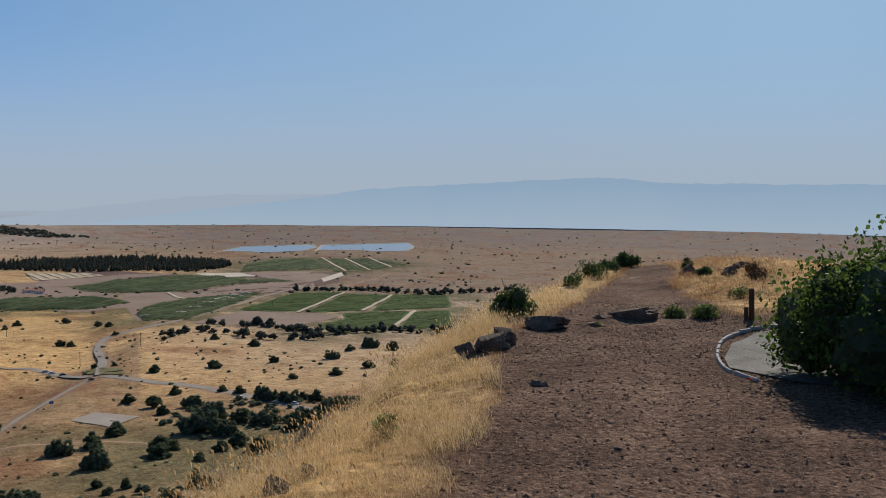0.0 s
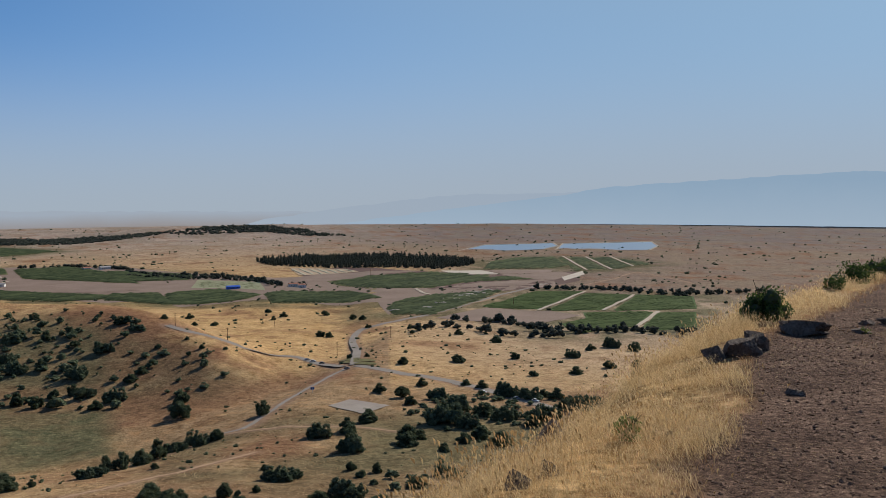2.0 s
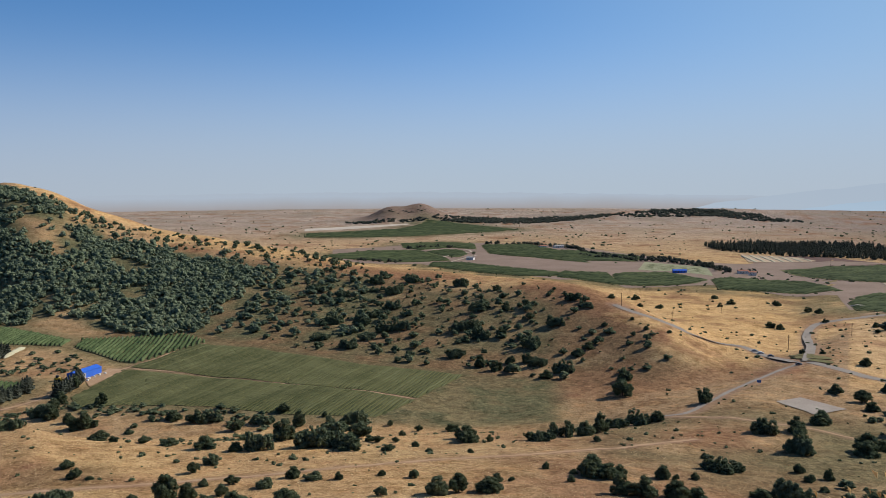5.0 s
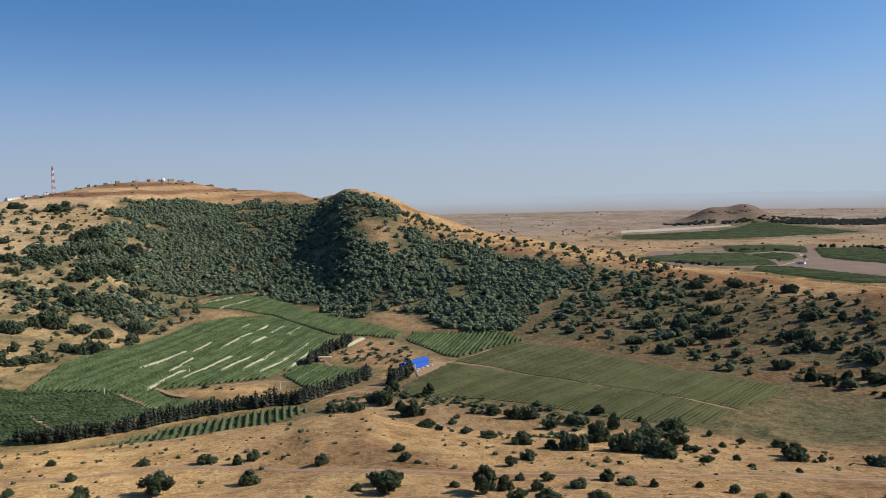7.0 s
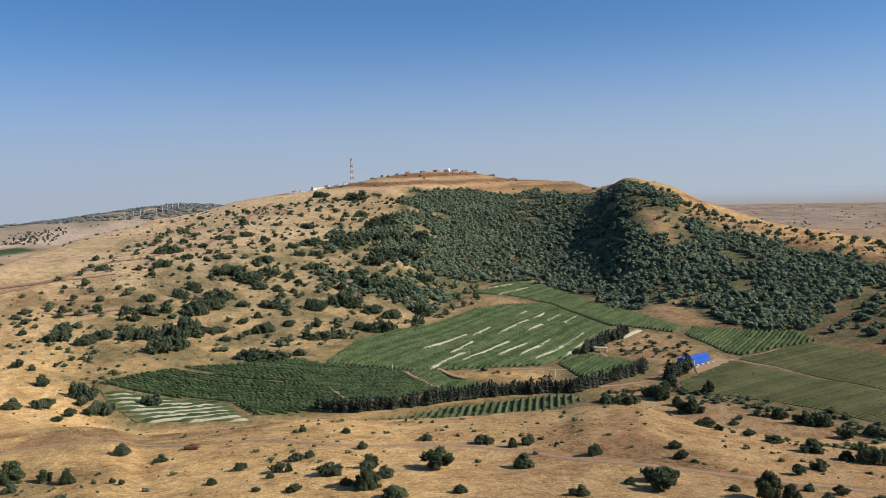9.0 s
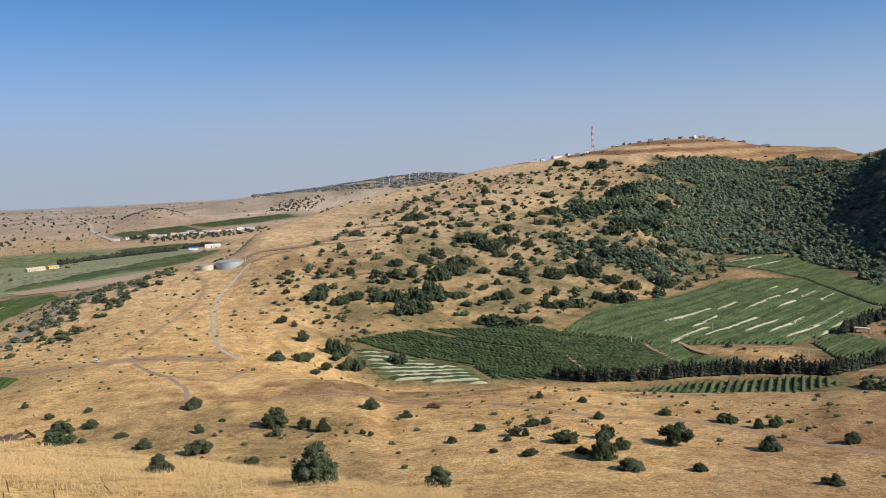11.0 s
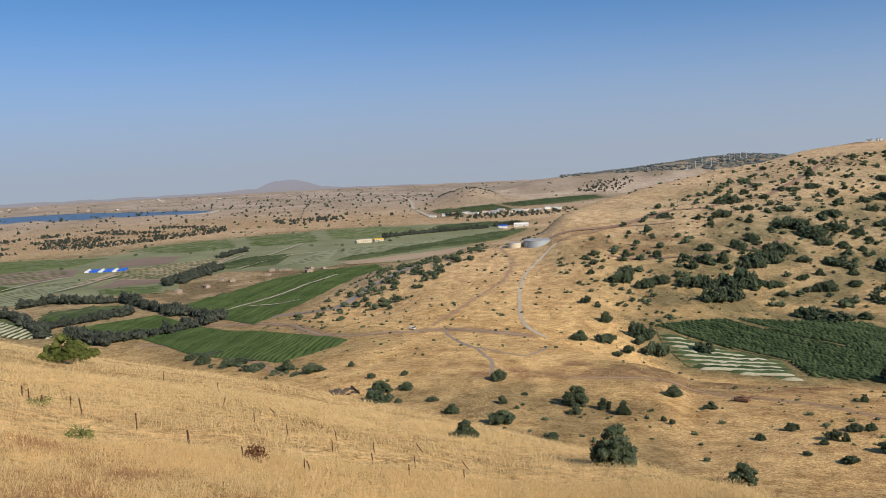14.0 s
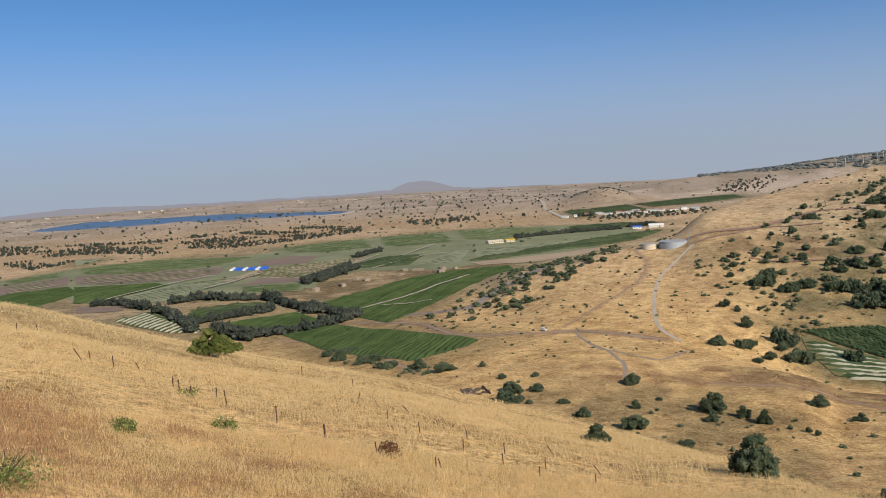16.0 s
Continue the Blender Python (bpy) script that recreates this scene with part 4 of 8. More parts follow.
VILLAGE_TREES = []
VILLAGE_TREES.append([(-3127, -1054), (-3242, -901), (-3072, -855), (-2880, -880), (-2900, -1010)])
PLAIN_TREES = [(-1200, -2500), (-2600, -2400), (-3300, -2300), (-3000, -1500), (-2500, -1150), (-2000, -1100), (-1750, -1500)]
VILLAGE_TREES.append([(-1940, -991), (-2006, -969), (-2114, -862), (-2269, -797), (-2144, -753), (-1967, -803), (-1869, -904)])
VILLAGE_TREES.append([(-1812, -1486), (-2004, -1382), (-1886, -1265), (-1705, -1310)])
GREEN_HOLLOW = [(-606, -158), (-807, -164), (-899, -140), (-983, -89), (-1075, -22), (-1083, 30), (-850, 40), (-694, 25)]
LOWER_SHELF = [(-337, -199), (-365, -156), (-347, -97), (-180, -50), (-150, -60), (-303, -126), (-322, -167)]
HILL_BANK = [(-770, -278), (-813, -255), (-815, -190), (-790, -180), (-770, -239)]

# ---- ground ----
def smooth(a, b, v):
    u = np.clip((v - a) / (b - a), 0, 1)
    return u * u * (3 - 2 * u)


def ground_material():
    m, n, l, b = material("dry_grassland", 1.0)
    b.inputs["Specular IOR Level"].default_value = 0.02
    near = noise_tex(n, l, 6.0, 6, 0.7)
    mid = noise_tex(n, l, 0.35, 6, 0.65)
    wide = noise_tex(n, l, 0.018, 5, 0.6)
    fine = noise_tex(n, l, 1.7, 4, 0.7)
    f = math_node(n, l, "ADD", math_node(n, l, "MULTIPLY", mid, 0.35), math_node(n, l, "MULTIPLY", wide, 0.35))
    f = math_node(n, l, "ADD", f, math_node(n, l, "MULTIPLY", fine, 0.3))
    brown = ramp(n, l, f, [(0.41, (0.12, 0.076, 0.045)), (0.465, (0.225, 0.15, 0.09)), (0.52, (0.335, 0.235, 0.146)), (0.585, (0.20, 0.13, 0.077))])
    gold = ramp(n, l, f, [(0.40, (0.46, 0.28, 0.12)), (0.465, (0.60, 0.385, 0.17)), (0.52, (0.70, 0.475, 0.23)), (0.60, (0.54, 0.34, 0.15))])
    grass = mix(n, l, attribute(n, "bleached"), brown, gold)
    clump = ramp(n, l, noise_tex(n, l, 1.1, 3, 0.6), [(0.53, (0, 0, 0)), (0.60, (1, 1, 1))])
    grass = mix(n, l, math_node(n, l, "MULTIPLY", clump, 0.30), grass, (0.24, 0.145, 0.06))
    grass = mix(n, l, math_node(n, l, "MULTIPLY", near, 0.25), grass, (0.27, 0.17, 0.07))
    # dry stalks in fine light and dark flecks
    fleck = ramp(n, l, noise_tex(n, l, 3.1, 3, 0.75), [(0.40, (0.62, 0.58, 0.52)), (0.5, (1, 1, 1)), (0.60, (1.18, 1.18, 1.16))])
    grass = mix(n, l, 0.8, grass, fleck, "MULTIPLY")
    # sheep terraces along the contours, and tawny patches
    stretch = n.new("ShaderNodeMapping")
    stretch.inputs["Scale"].default_value = (0.045, 0.045, 0.8)
    l.new(n.new("ShaderNodeTexCoord").outputs["Object"], stretch.inputs["Vector"])
    terrace = ramp(n, l, noise_tex(n, l, 1.0, 5, 0.65, stretch.outputs["Vector"]), [(0.42, (0.66, 0.58, 0.50)), (0.50, (1, 1, 1)), (0.60, (1.12, 1.10, 1.06))])
    grass = mix(n, l, 0.4, grass, terrace, "MULTIPLY")
    tawny = ramp(n, l, noise_tex(n, l, 0.11, 5, 0.7), [(0.52, (0, 0, 0)), (0.62, (1, 1, 1))])
    grass = mix(n, l, math_node(n, l, "MULTIPLY", tawny, 0.42), grass, (0.44, 0.25, 0.12))
    soil = ramp(n, l, mid, [(0.35, (0.13, 0.062, 0.036)), (0.65, (0.25, 0.13, 0.075))])
    green = ramp(n, l, math_node(n, l, "ADD", math_node(n, l, "MULTIPLY", mid, 0.6), math_node(n, l, "MULTIPLY", fine, 0.4)), [(0.38, (0.054, 0.057, 0.031)), (0.52, (0.104, 0.098, 0.053)), (0.64, (0.188, 0.153, 0.084))])
    # far land: pale fallow tones, greyed further with painted distance haze
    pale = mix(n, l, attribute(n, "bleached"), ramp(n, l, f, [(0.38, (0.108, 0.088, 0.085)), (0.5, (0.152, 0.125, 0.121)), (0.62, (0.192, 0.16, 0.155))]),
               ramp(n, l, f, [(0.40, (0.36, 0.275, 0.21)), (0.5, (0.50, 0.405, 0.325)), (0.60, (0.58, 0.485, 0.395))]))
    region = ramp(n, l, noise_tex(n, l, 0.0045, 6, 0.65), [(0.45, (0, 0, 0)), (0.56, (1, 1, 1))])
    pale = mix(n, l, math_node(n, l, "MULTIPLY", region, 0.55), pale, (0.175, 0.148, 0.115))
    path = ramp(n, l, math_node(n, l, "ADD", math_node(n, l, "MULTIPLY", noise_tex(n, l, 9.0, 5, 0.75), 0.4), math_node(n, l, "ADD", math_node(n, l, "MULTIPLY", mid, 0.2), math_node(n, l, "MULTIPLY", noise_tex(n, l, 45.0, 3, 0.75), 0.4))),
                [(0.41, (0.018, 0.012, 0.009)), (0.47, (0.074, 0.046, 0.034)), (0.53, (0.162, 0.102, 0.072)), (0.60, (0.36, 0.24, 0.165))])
    c = mix(n, l, attribute(n, "land_haze"), grass, pale)
    c = mix(n, l, attribute(n, "red_soil"), c, soil)
    c = mix(n, l, attribute(n, "green_cover"), c, green)
    # tussocks and stones: light and dark specks of about one and eight metres
    for scale, amount in ((2.3, 0.55), (0.85, 0.7), (0.13, 0.55)):
        speck = ramp(n, l, noise_tex(n, l, scale, 4, 0.7), [(0.39, (0.6, 0.56, 0.50)), (0.48, (1.0, 1.0, 1.0)), (0.61, (1.3, 1.3, 1.28))])
        c = mix(n, l, amount, c, speck, "MULTIPLY")
    c = mix(n, l, attribute(n, "track"), c, ramp(n, l, mid, [(0.35, (0.21, 0.125, 0.085)), (0.65, (0.31, 0.20, 0.14))]))
    c = mix(n, l, attribute(n, "trodden"), c, path)
    l.new(c, b.inputs["Base Color"])
    calm = math_node(n, l, "SUBTRACT", 0.9, math_node(n, l, "MULTIPLY", attribute(n, "trodden"), 0.75))
    grit = noise_tex(n, l, 22.0, 4, 0.7)
    both = math_node(n, l, "ADD", math_node(n, l, "MULTIPLY", near, 0.07), math_node(n, l, "MULTIPLY", mid, calm))
    both = math_node(n, l, "ADD", both, math_node(n, l, "MULTIPLY", grit, 0.04))
    bump(n, l, b, both, 1.0, 0.75)
    return m


def rings():
    """Distances of the ground's rings: close together where the land is seen best."""
    out, r = [0.0, 0.6, 1.2], 2.0
    while r < 4600:
        out.append(r)
        r *= 1.03 if r < 8 else 1.012 if r < 60 else 1.03 if r < 220 else 1.0105 if r < 2100 else 1.016
    return np.array(out + [4600.0])


def grid_object(name, xs, ys, zs, mat):
    """A sheet from arrays of one shape; the last column may join the first."""
    rows, cols = xs.shape
    co = np.stack([xs, ys, zs], axis=-1).reshape(-1, 3)
    i = np.arange(rows * cols).reshape(rows, cols)
    q = np.stack([i[:-1, :-1], i[:-1, 1:], i[1:, 1:], i[1:, :-1]], axis=-1).reshape(-1, 4)
    me = bpy.data.meshes.new(name)
    me.vertices.add(len(co))
    me.vertices.foreach_set("co", co.astype(np.float32).ravel())
    me.loops.add(q.size)
    me.loops.foreach_set("vertex_index", q.astype(np.int32).ravel())
    me.polygons.add(len(q))
    me.polygons.foreach_set("loop_start", np.arange(0, q.size, 4, dtype=np.int32))
    me.polygons.foreach_set("use_smooth", np.ones(len(q), dtype=bool))
    me.materials.append(mat)
    me.update(calc_edges=True)
    me.validate()
    return new(name, me)


def outline_mask(poly, x, y, soft):
    """1 inside an outline, fading to 0 over soft metres outside it."""
    p = np.array(poly, float)
    lo, hi = p.min(axis=0) - soft, p.max(axis=0) + soft
    out = np.zeros(np.shape(x))
    box = (x > lo[0]) & (x < hi[0]) & (y > lo[1]) & (y < hi[1])
    qx, qy = x[box], y[box]
    d, hit = np.full(qx.shape, 1e9), np.zeros(qx.shape, bool)
    for (ax, ay), (bx, by) in zip(p, np.roll(p, -1, axis=0)):
        t = np.clip(((qx - ax) * (bx - ax) + (qy - ay) * (by - ay)) / ((bx - ax) ** 2 + (by - ay) ** 2 + 1e-9), 0, 1)
        d = np.minimum(d, np.hypot(qx - ax - t * (bx - ax), qy - ay - t * (by - ay)))
        c = (ay > qy) != (by > qy)
        with np.errstate(divide="ignore", invalid="ignore"):
            hit ^= c & (qx < (bx - ax) * (qy - ay) / (by - ay) + ax)
    out[box] = np.where(hit, 1.0, 1 - smooth(0, soft, d))
    return out


def line_mask(pts, width, x, y, soft):
    """1 along a line of that width."""
    p = curve_points(pts, 12.0)
    lo, hi = p.min(axis=0) - width - soft, p.max(axis=0) + width + soft
    out = np.zeros(np.shape(x))
    box = (x > lo[0]) & (x < hi[0]) & (y > lo[1]) & (y < hi[1])
    qx, qy = x[box], y[box]
    d = np.full(qx.shape, 1e9)
    for (ax, ay), (bx, by) in zip(p[:-1], p[1:]):
        t = np.clip(((qx - ax) * (bx - ax) + (qy - ay) * (by - ay)) / ((bx - ax) ** 2 + (by - ay) ** 2 + 1e-9), 0, 1)
        d = np.minimum(d, np.hypot(qx - ax - t * (bx - ax), qy - ay - t * (by - ay)))
    out[box] = 1 - smooth(width / 2 - soft / 2, width / 2 + soft, d)
    return out


def curve_points(pts, step):
    """Points along a smooth line through pts."""
    p = np.array(pts, float)
    d = np.concatenate([[0], np.cumsum(np.hypot(*np.diff(p, axis=0).T))])
    q = np.linspace(0, d[-1], max(3, int(d[-1] / step)))
    return np.column_stack([pchip(d, p[:, 0], q), pchip(d, p[:, 1], q)])


# the trodden top of the ridge: its outline in metres
RIDGE_PATH = [(0.2, 11.6), (0.7, 14.0), (1.3, 16.5), (1.75, 18.6), (1.9, 20.8), (2.0, 23.8), (2.5, 26.7), (3.0, 28.4), (4.2, 30.3), (5.4, 33.0), (6.9, 38.0),
              (8.4, 42.0), (9.5, 45.2), (10.8, 50), (12.2, 50), (11.6, 43.4), (10.3, 40.4), (9.3, 35.6), (9.3, 31.8), (9.4, 29.2), (10.3, 28.5), (14, 30), (20, 24),
              (20, 6), (8, -3), (-2, -3), (-2, 4)]


EAST_VALLEY = [(-560, -1000), (-800, -1330), (-1150, -1280), (-1500, -1130), (-1700, -900), (-1300, -650), (-960, -600), (-700, -540), (-480, -560), (-440, -700)]


def masks(x, y):
    """Land cover, 0 to 1: trodden path, tracks, bare reddish soil, green growth; and haze painted on far land."""
    r, az = np.hypot(x, y), np.degrees(np.arctan2(-x, y))
    n0, n1, n2 = smooth_noise(x, y, 9, 10), smooth_noise(x, y, 23, 11), smooth_noise(x, y, 61, 12)
    # painted haze grows with distance, and starts nearer in the west and east
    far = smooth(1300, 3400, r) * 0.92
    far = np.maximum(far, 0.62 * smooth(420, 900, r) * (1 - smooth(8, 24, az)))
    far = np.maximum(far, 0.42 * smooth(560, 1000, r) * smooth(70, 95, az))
    wob = 0.5 * smooth_noise(x, y, 2.3, 13) + 0.3 * smooth_noise(x, y, 0.9, 14)
    trod = outline_mask(RIDGE_PATH, x + wob, y + wob, 0.9)
    track = np.zeros_like(r)
    for kind, width, pts in ROADS:
        if kind == "dirt":
            track = np.maximum(track, line_mask(pts, width, x + 0.8 * n0, y + 0.8 * n1, 2.5) * 0.7)
        elif kind == "asphalt" and width >= 5:
            track = np.maximum(track, 0.7 * line_mask(pts, width + 5, x + n0, y + n1, 3.0))
    red = (0.75 * smooth(0.1, 0.75, n1 * 0.5 + n2 * 0.6) + 0.25 * smooth(0.2, 0.8, n0)) * (r > 150) * (1 - 0.72 * smooth(70, 95, az))
    red = np.maximum(red, 0.75 * outline_mask(RIDGE_PATH, x, y, 2.2) * (r < 80))
    # bare banks of the saddle and the lip, the terraced hilltop
    red = np.maximum(red, 0.7 * smooth(-0.1, 0.5, n0 + 0.6 * n2) * (smooth(400, 420, r) - smooth(450, 470, r)) * (az > 72) * (az < 118))
    for pts in (HILL_BANK, [(-700, -600), (-860, -650), (-1000, -640), (-900, -720), (-740, -760), (-640, -720)],):
        red = np.maximum(red, 0.6 * outline_mask(pts, x, y, 40) * smooth(-0.4, 0.3, n1 + 0.4 * n0))
    # crater wall: reddish soil, laid on stronger to paint in its grazing shade
    for poly in (SLOPE_SCATTER[0], SLOPE_SCATTER[2], OPEN_WOOD[0]):
        red = np.maximum(red, 0.92 * outline_mask(poly, x, y, 70) * smooth(-1.0, -0.1, n2 + 0.6 * n0))
    top = base_height(x, y)
    red = np.maximum(red, 0.9 * smooth(-0.3, 0.3, np.sin(top * 0.42) + 0.5 * n2) * smooth(-34, -20, top) * smooth(1500, 1600, r) * (r < 2300) * (az > 73))
    green = 0.35 * smooth(0.15, 0.8, n2 - 0.3 * n1) * (r > 220) * (r < 480) * (az > 5)
    for poly, amount, soft in [(DENSE_FOREST[0], 1, 25), (DENSE_FOREST[1], 1, 20), (DENSE_FOREST[2], 1, 30), (OPEN_WOOD[0], 1.0, 50), (OPEN_WOOD[1], 0.85, 40),
                               (OPEN_WOOD[2], 0.75, 40), (SLOPE_SCATTER[0], 0.8, 40), (SLOPE_SCATTER[1], 0.42, 60), (SLOPE_SCATTER[2], 0.45, 40), (EAST_VALLEY, 0.6, 160), (GREEN_HOLLOW, 0.8, 60), (LOWER_SHELF, 0.5, 25)]:
        green = np.maximum(green, outline_mask(poly, x, y, soft) * amount * (0.55 + 0.45 * smooth(-0.5, 0.4, n1 + 0.5 * n0)))
    for kind, poly in FIELDS:
        if kind in ("mauve", "tan", "pale"):
            continue
        if kind == "fallow":
            green = np.maximum(green, outline_mask(poly, x, y, 25) * (0.75 + 0.25 * smooth(-0.4, 0.5, n1 + n0)))
        elif poly[0][1] < -300:
            green = np.maximum(green, outline_mask(poly, x, y, 60) * 0.5)
        elif math.hypot(*poly[0]) < 1000 and abs(poly[0][1]) < 420:
            green = np.maximum(green, outline_mask(poly, x, y, 32) * 0.8)
    green = np.maximum(green, 0.4 * smooth(95, 98, az) * (1 - smooth(108, 111, az)) * smooth(3300, 3500, r) * smooth(-0.7, -0.2, n2))
    rim = line(RIM + RIM_EAST, az)[0]
    green = green * np.where((az > 25) & (az < 70), 1 - smooth(0.86, 0.97, r / rim), 1)
    cone = smooth(43.2, 44.4, az) * (1 - smooth(49, 50.4, az)) * smooth(3080, 3180, r) * (1 - smooth(3450, 3550, r))
    red = np.maximum(red, 0.3 * cone)
    green = np.maximum(green, 0.2 * cone * smooth(-0.3, 0.4, n2))
    for kind, poly in FIELDS:
        if poly[0][1] > 900 and kind in ("orchard", "dark", "muted", "bright"):
            green = np.maximum(green, 0.85 * outline_mask(poly, x, y, 110) * smooth(-0.9, 0.0, n1 + 0.5 * n2))
    beyond = np.where((az > 19) & (az < 70), smooth(0.86, 0.98, r / rim), smooth(500, 640, r)) * (az < 70) * (1 - smooth(1000, 1500, r) * (1 - smooth(8, 20, az)))
    gold = np.maximum(smooth(66, 92, az) * 1.0, 0.38 * smooth(32, 52, az) * np.where(r < 470, 1.0, 0.2)) * (1 - 0.35 * smooth(1300, 2200, r)) + 0.3 * smooth(-0.2, 0.6, n2) * (az > 60) * (az <= 116) + 0.6 * (r < 80)
    gold = np.maximum(gold, (0.62 + 0.2 * n2) * beyond * (1 - smooth(1500, 2300, r) * (1 - 0.7 * smooth(12, 30, az))))
    gold = gold * (1 - 0.9 * cone)
    shelf = smooth(180, 230, r) * (1 - smooth(430, 520, r)) * (az > 4) * (az < 122)
    red = np.maximum(red, 0.22 * shelf * smooth(-0.5, 0.5, n1 + 0.5 * n0) * (1 + 2.2 * (1 - smooth(30, 50, az))))
    green = np.maximum(green, (0.78 - 0.73 * smooth(26, 48, az)) * shelf * smooth(-0.7, 0.4, n2 + 0.4 * n1))
    return dict(bleached=np.clip(gold, 0, 1), trodden=np.clip(trod, 0, 1), track=np.clip(track, 0, 1), red_soil=np.clip(red, 0, 1), green_cover=np.clip(green, 0, 1), land_haze=far)


GROUND_AZ = np.concatenate([np.arange(-46, 168, 0.25), np.arange(168, 314, 2.0), [314.0]])
GROUND_R = rings()
GROUND_Z = None


def build_ground():
    global GROUND_Z
    A, Rr = np.meshgrid(np.radians(GROUND_AZ), GROUND_R)
    xs, ys = -Rr * np.sin(A), Rr * np.cos(A)
    zs = height(xs, ys)
    zs[GROUND_R < 2] = EYE - 1.65
    GROUND_Z = zs
    ob = grid_object("ground", xs, ys, zs, ground_material())
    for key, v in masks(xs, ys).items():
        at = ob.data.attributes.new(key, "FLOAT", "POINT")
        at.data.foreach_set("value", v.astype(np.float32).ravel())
    return tagged(ob, "dry grassy hills and plain with bare soil", "ground", kind="structure")


def surface(x, y):
    """The height of the ground's mesh."""
    x, y = np.asarray(x, float), np.asarray(y, float)
    r = np.clip(np.hypot(x, y), 0, GROUND_R[-1] - 1e-3)
    az = (np.degrees(np.arctan2(-x, y)) + 46) % 360 - 46
    i = np.clip(np.searchsorted(GROUND_AZ, az) - 1, 0, len(GROUND_AZ) - 2)
    j = np.clip(np.searchsorted(GROUND_R, r) - 1, 0, len(GROUND_R) - 2)
    a = (az - GROUND_AZ[i]) / (GROUND_AZ[i + 1] - GROUND_AZ[i])
    c = (r - GROUND_R[j]) / (GROUND_R[j + 1] - GROUND_R[j])
    z = GROUND_Z
    return (z[j, i] * (1 - a) + z[j, i + 1] * a) * (1 - c) + (z[j + 1, i] * (1 - a) + z[j + 1, i + 1] * a) * c


ground = build_ground()
# ---- fields, water, roads ----
def part(name, me, mat, parent=None, label=""):
    """One mesh object; me is a bmesh or a mesh."""
    if isinstance(me, bmesh.types.BMesh):
        bm, me = me, bpy.data.meshes.new(name)
        bm.to_mesh(me)
        bm.free()
    if mat is not None and not me.materials:
        me.materials.append(mat)
    ob = new(name, me)
    if parent is not None:
        ob.parent = parent
    return tagged(ob, label)


def mesh_of(name, co, faces, mat=None, flat=False):
    """A mesh from an array of points and an array of triangles or quads."""
    co, faces = np.asarray(co, np.float32), np.asarray(faces, np.int32)
    k = faces.shape[1]
    me = bpy.data.meshes.new(name)
    me.vertices.add(len(co))
    me.vertices.foreach_set("co", co.ravel())
    me.loops.add(faces.size)
    me.loops.foreach_set("vertex_index", faces.ravel())
    me.polygons.add(len(faces))
    me.polygons.foreach_set("loop_start", np.arange(0, faces.size, k, dtype=np.int32))
    me.polygons.foreach_set("use_smooth", np.full(len(faces), not flat))
    if mat is not None:
        me.materials.append(mat)
    me.update(calc_edges=True)
    return me


def lift(x, y):
    return 0.12 + 0.0003 * np.hypot(x, y)


def drape(name, poly, mat, up=1.0, cell=None):
    """A sheet with that outline, laid on the ground."""
    bm = bmesh.new()
    vs = [bm.verts.new((x, y, 0)) for x, y in poly]
    bm.faces.new(vs)
    bmesh.ops.triangulate(bm, faces=bm.faces[:])
    xs, ys = [p[0] for p in poly], [p[1] for p in poly]
    cx, cy = sum(xs) / len(xs), sum(ys) / len(ys)
    c = cell or max(7.0, 0.011 * math.hypot(cx, cy))
    for lo, hi, axis in ((min(xs), max(xs), 0), (min(ys), max(ys), 1)):
        v = lo + c
        while v < hi:
            g = bm.verts[:] + bm.edges[:] + bm.faces[:]
            co, no = ((v, 0, 0), (1, 0, 0)) if axis == 0 else ((0, v, 0), (0, 1, 0))
            bmesh.ops.bisect_plane(bm, geom=g, plane_co=co, plane_no=no)
            v += c
    p = np.array([v.co for v in bm.verts])
    z = surface(p[:, 0], p[:, 1]) + lift(p[:, 0], p[:, 1]) * up
    for v, h in zip(bm.verts, z):
        v.co.z = h
    for f in bm.faces:
        f.smooth = True
        if f.normal.z < 0:
            f.normal_flip()
    bm.normal_update()
    return part(name, bm, mat)


def spans(poly, angle, spacing):
    """Lines at that angle (degrees) across an outline: start, end."""
    a = math.radians(angle)
    d, n = np.array([math.cos(a), math.sin(a)]), np.array([-math.sin(a), math.cos(a)])
    p = np.array(poly, float)
    u, v = p @ d, p @ n
    out = []
    k = v.min() + spacing * 0.6
    while k < v.max():
        cut = []
        for i in range(len(p)):
            j = (i + 1) % len(p)
            if (v[i] > k) != (v[j] > k):
                cut.append(u[i] + (k - v[i]) / (v[j] - v[i]) * (u[j] - u[i]))
        cut.sort()
        for s, e in zip(cut[::2], cut[1::2]):
            if e - s > 2 * spacing * 0.5:
                out.append((d * s + n * k, d * e + n * k))
        k += spacing
    return out


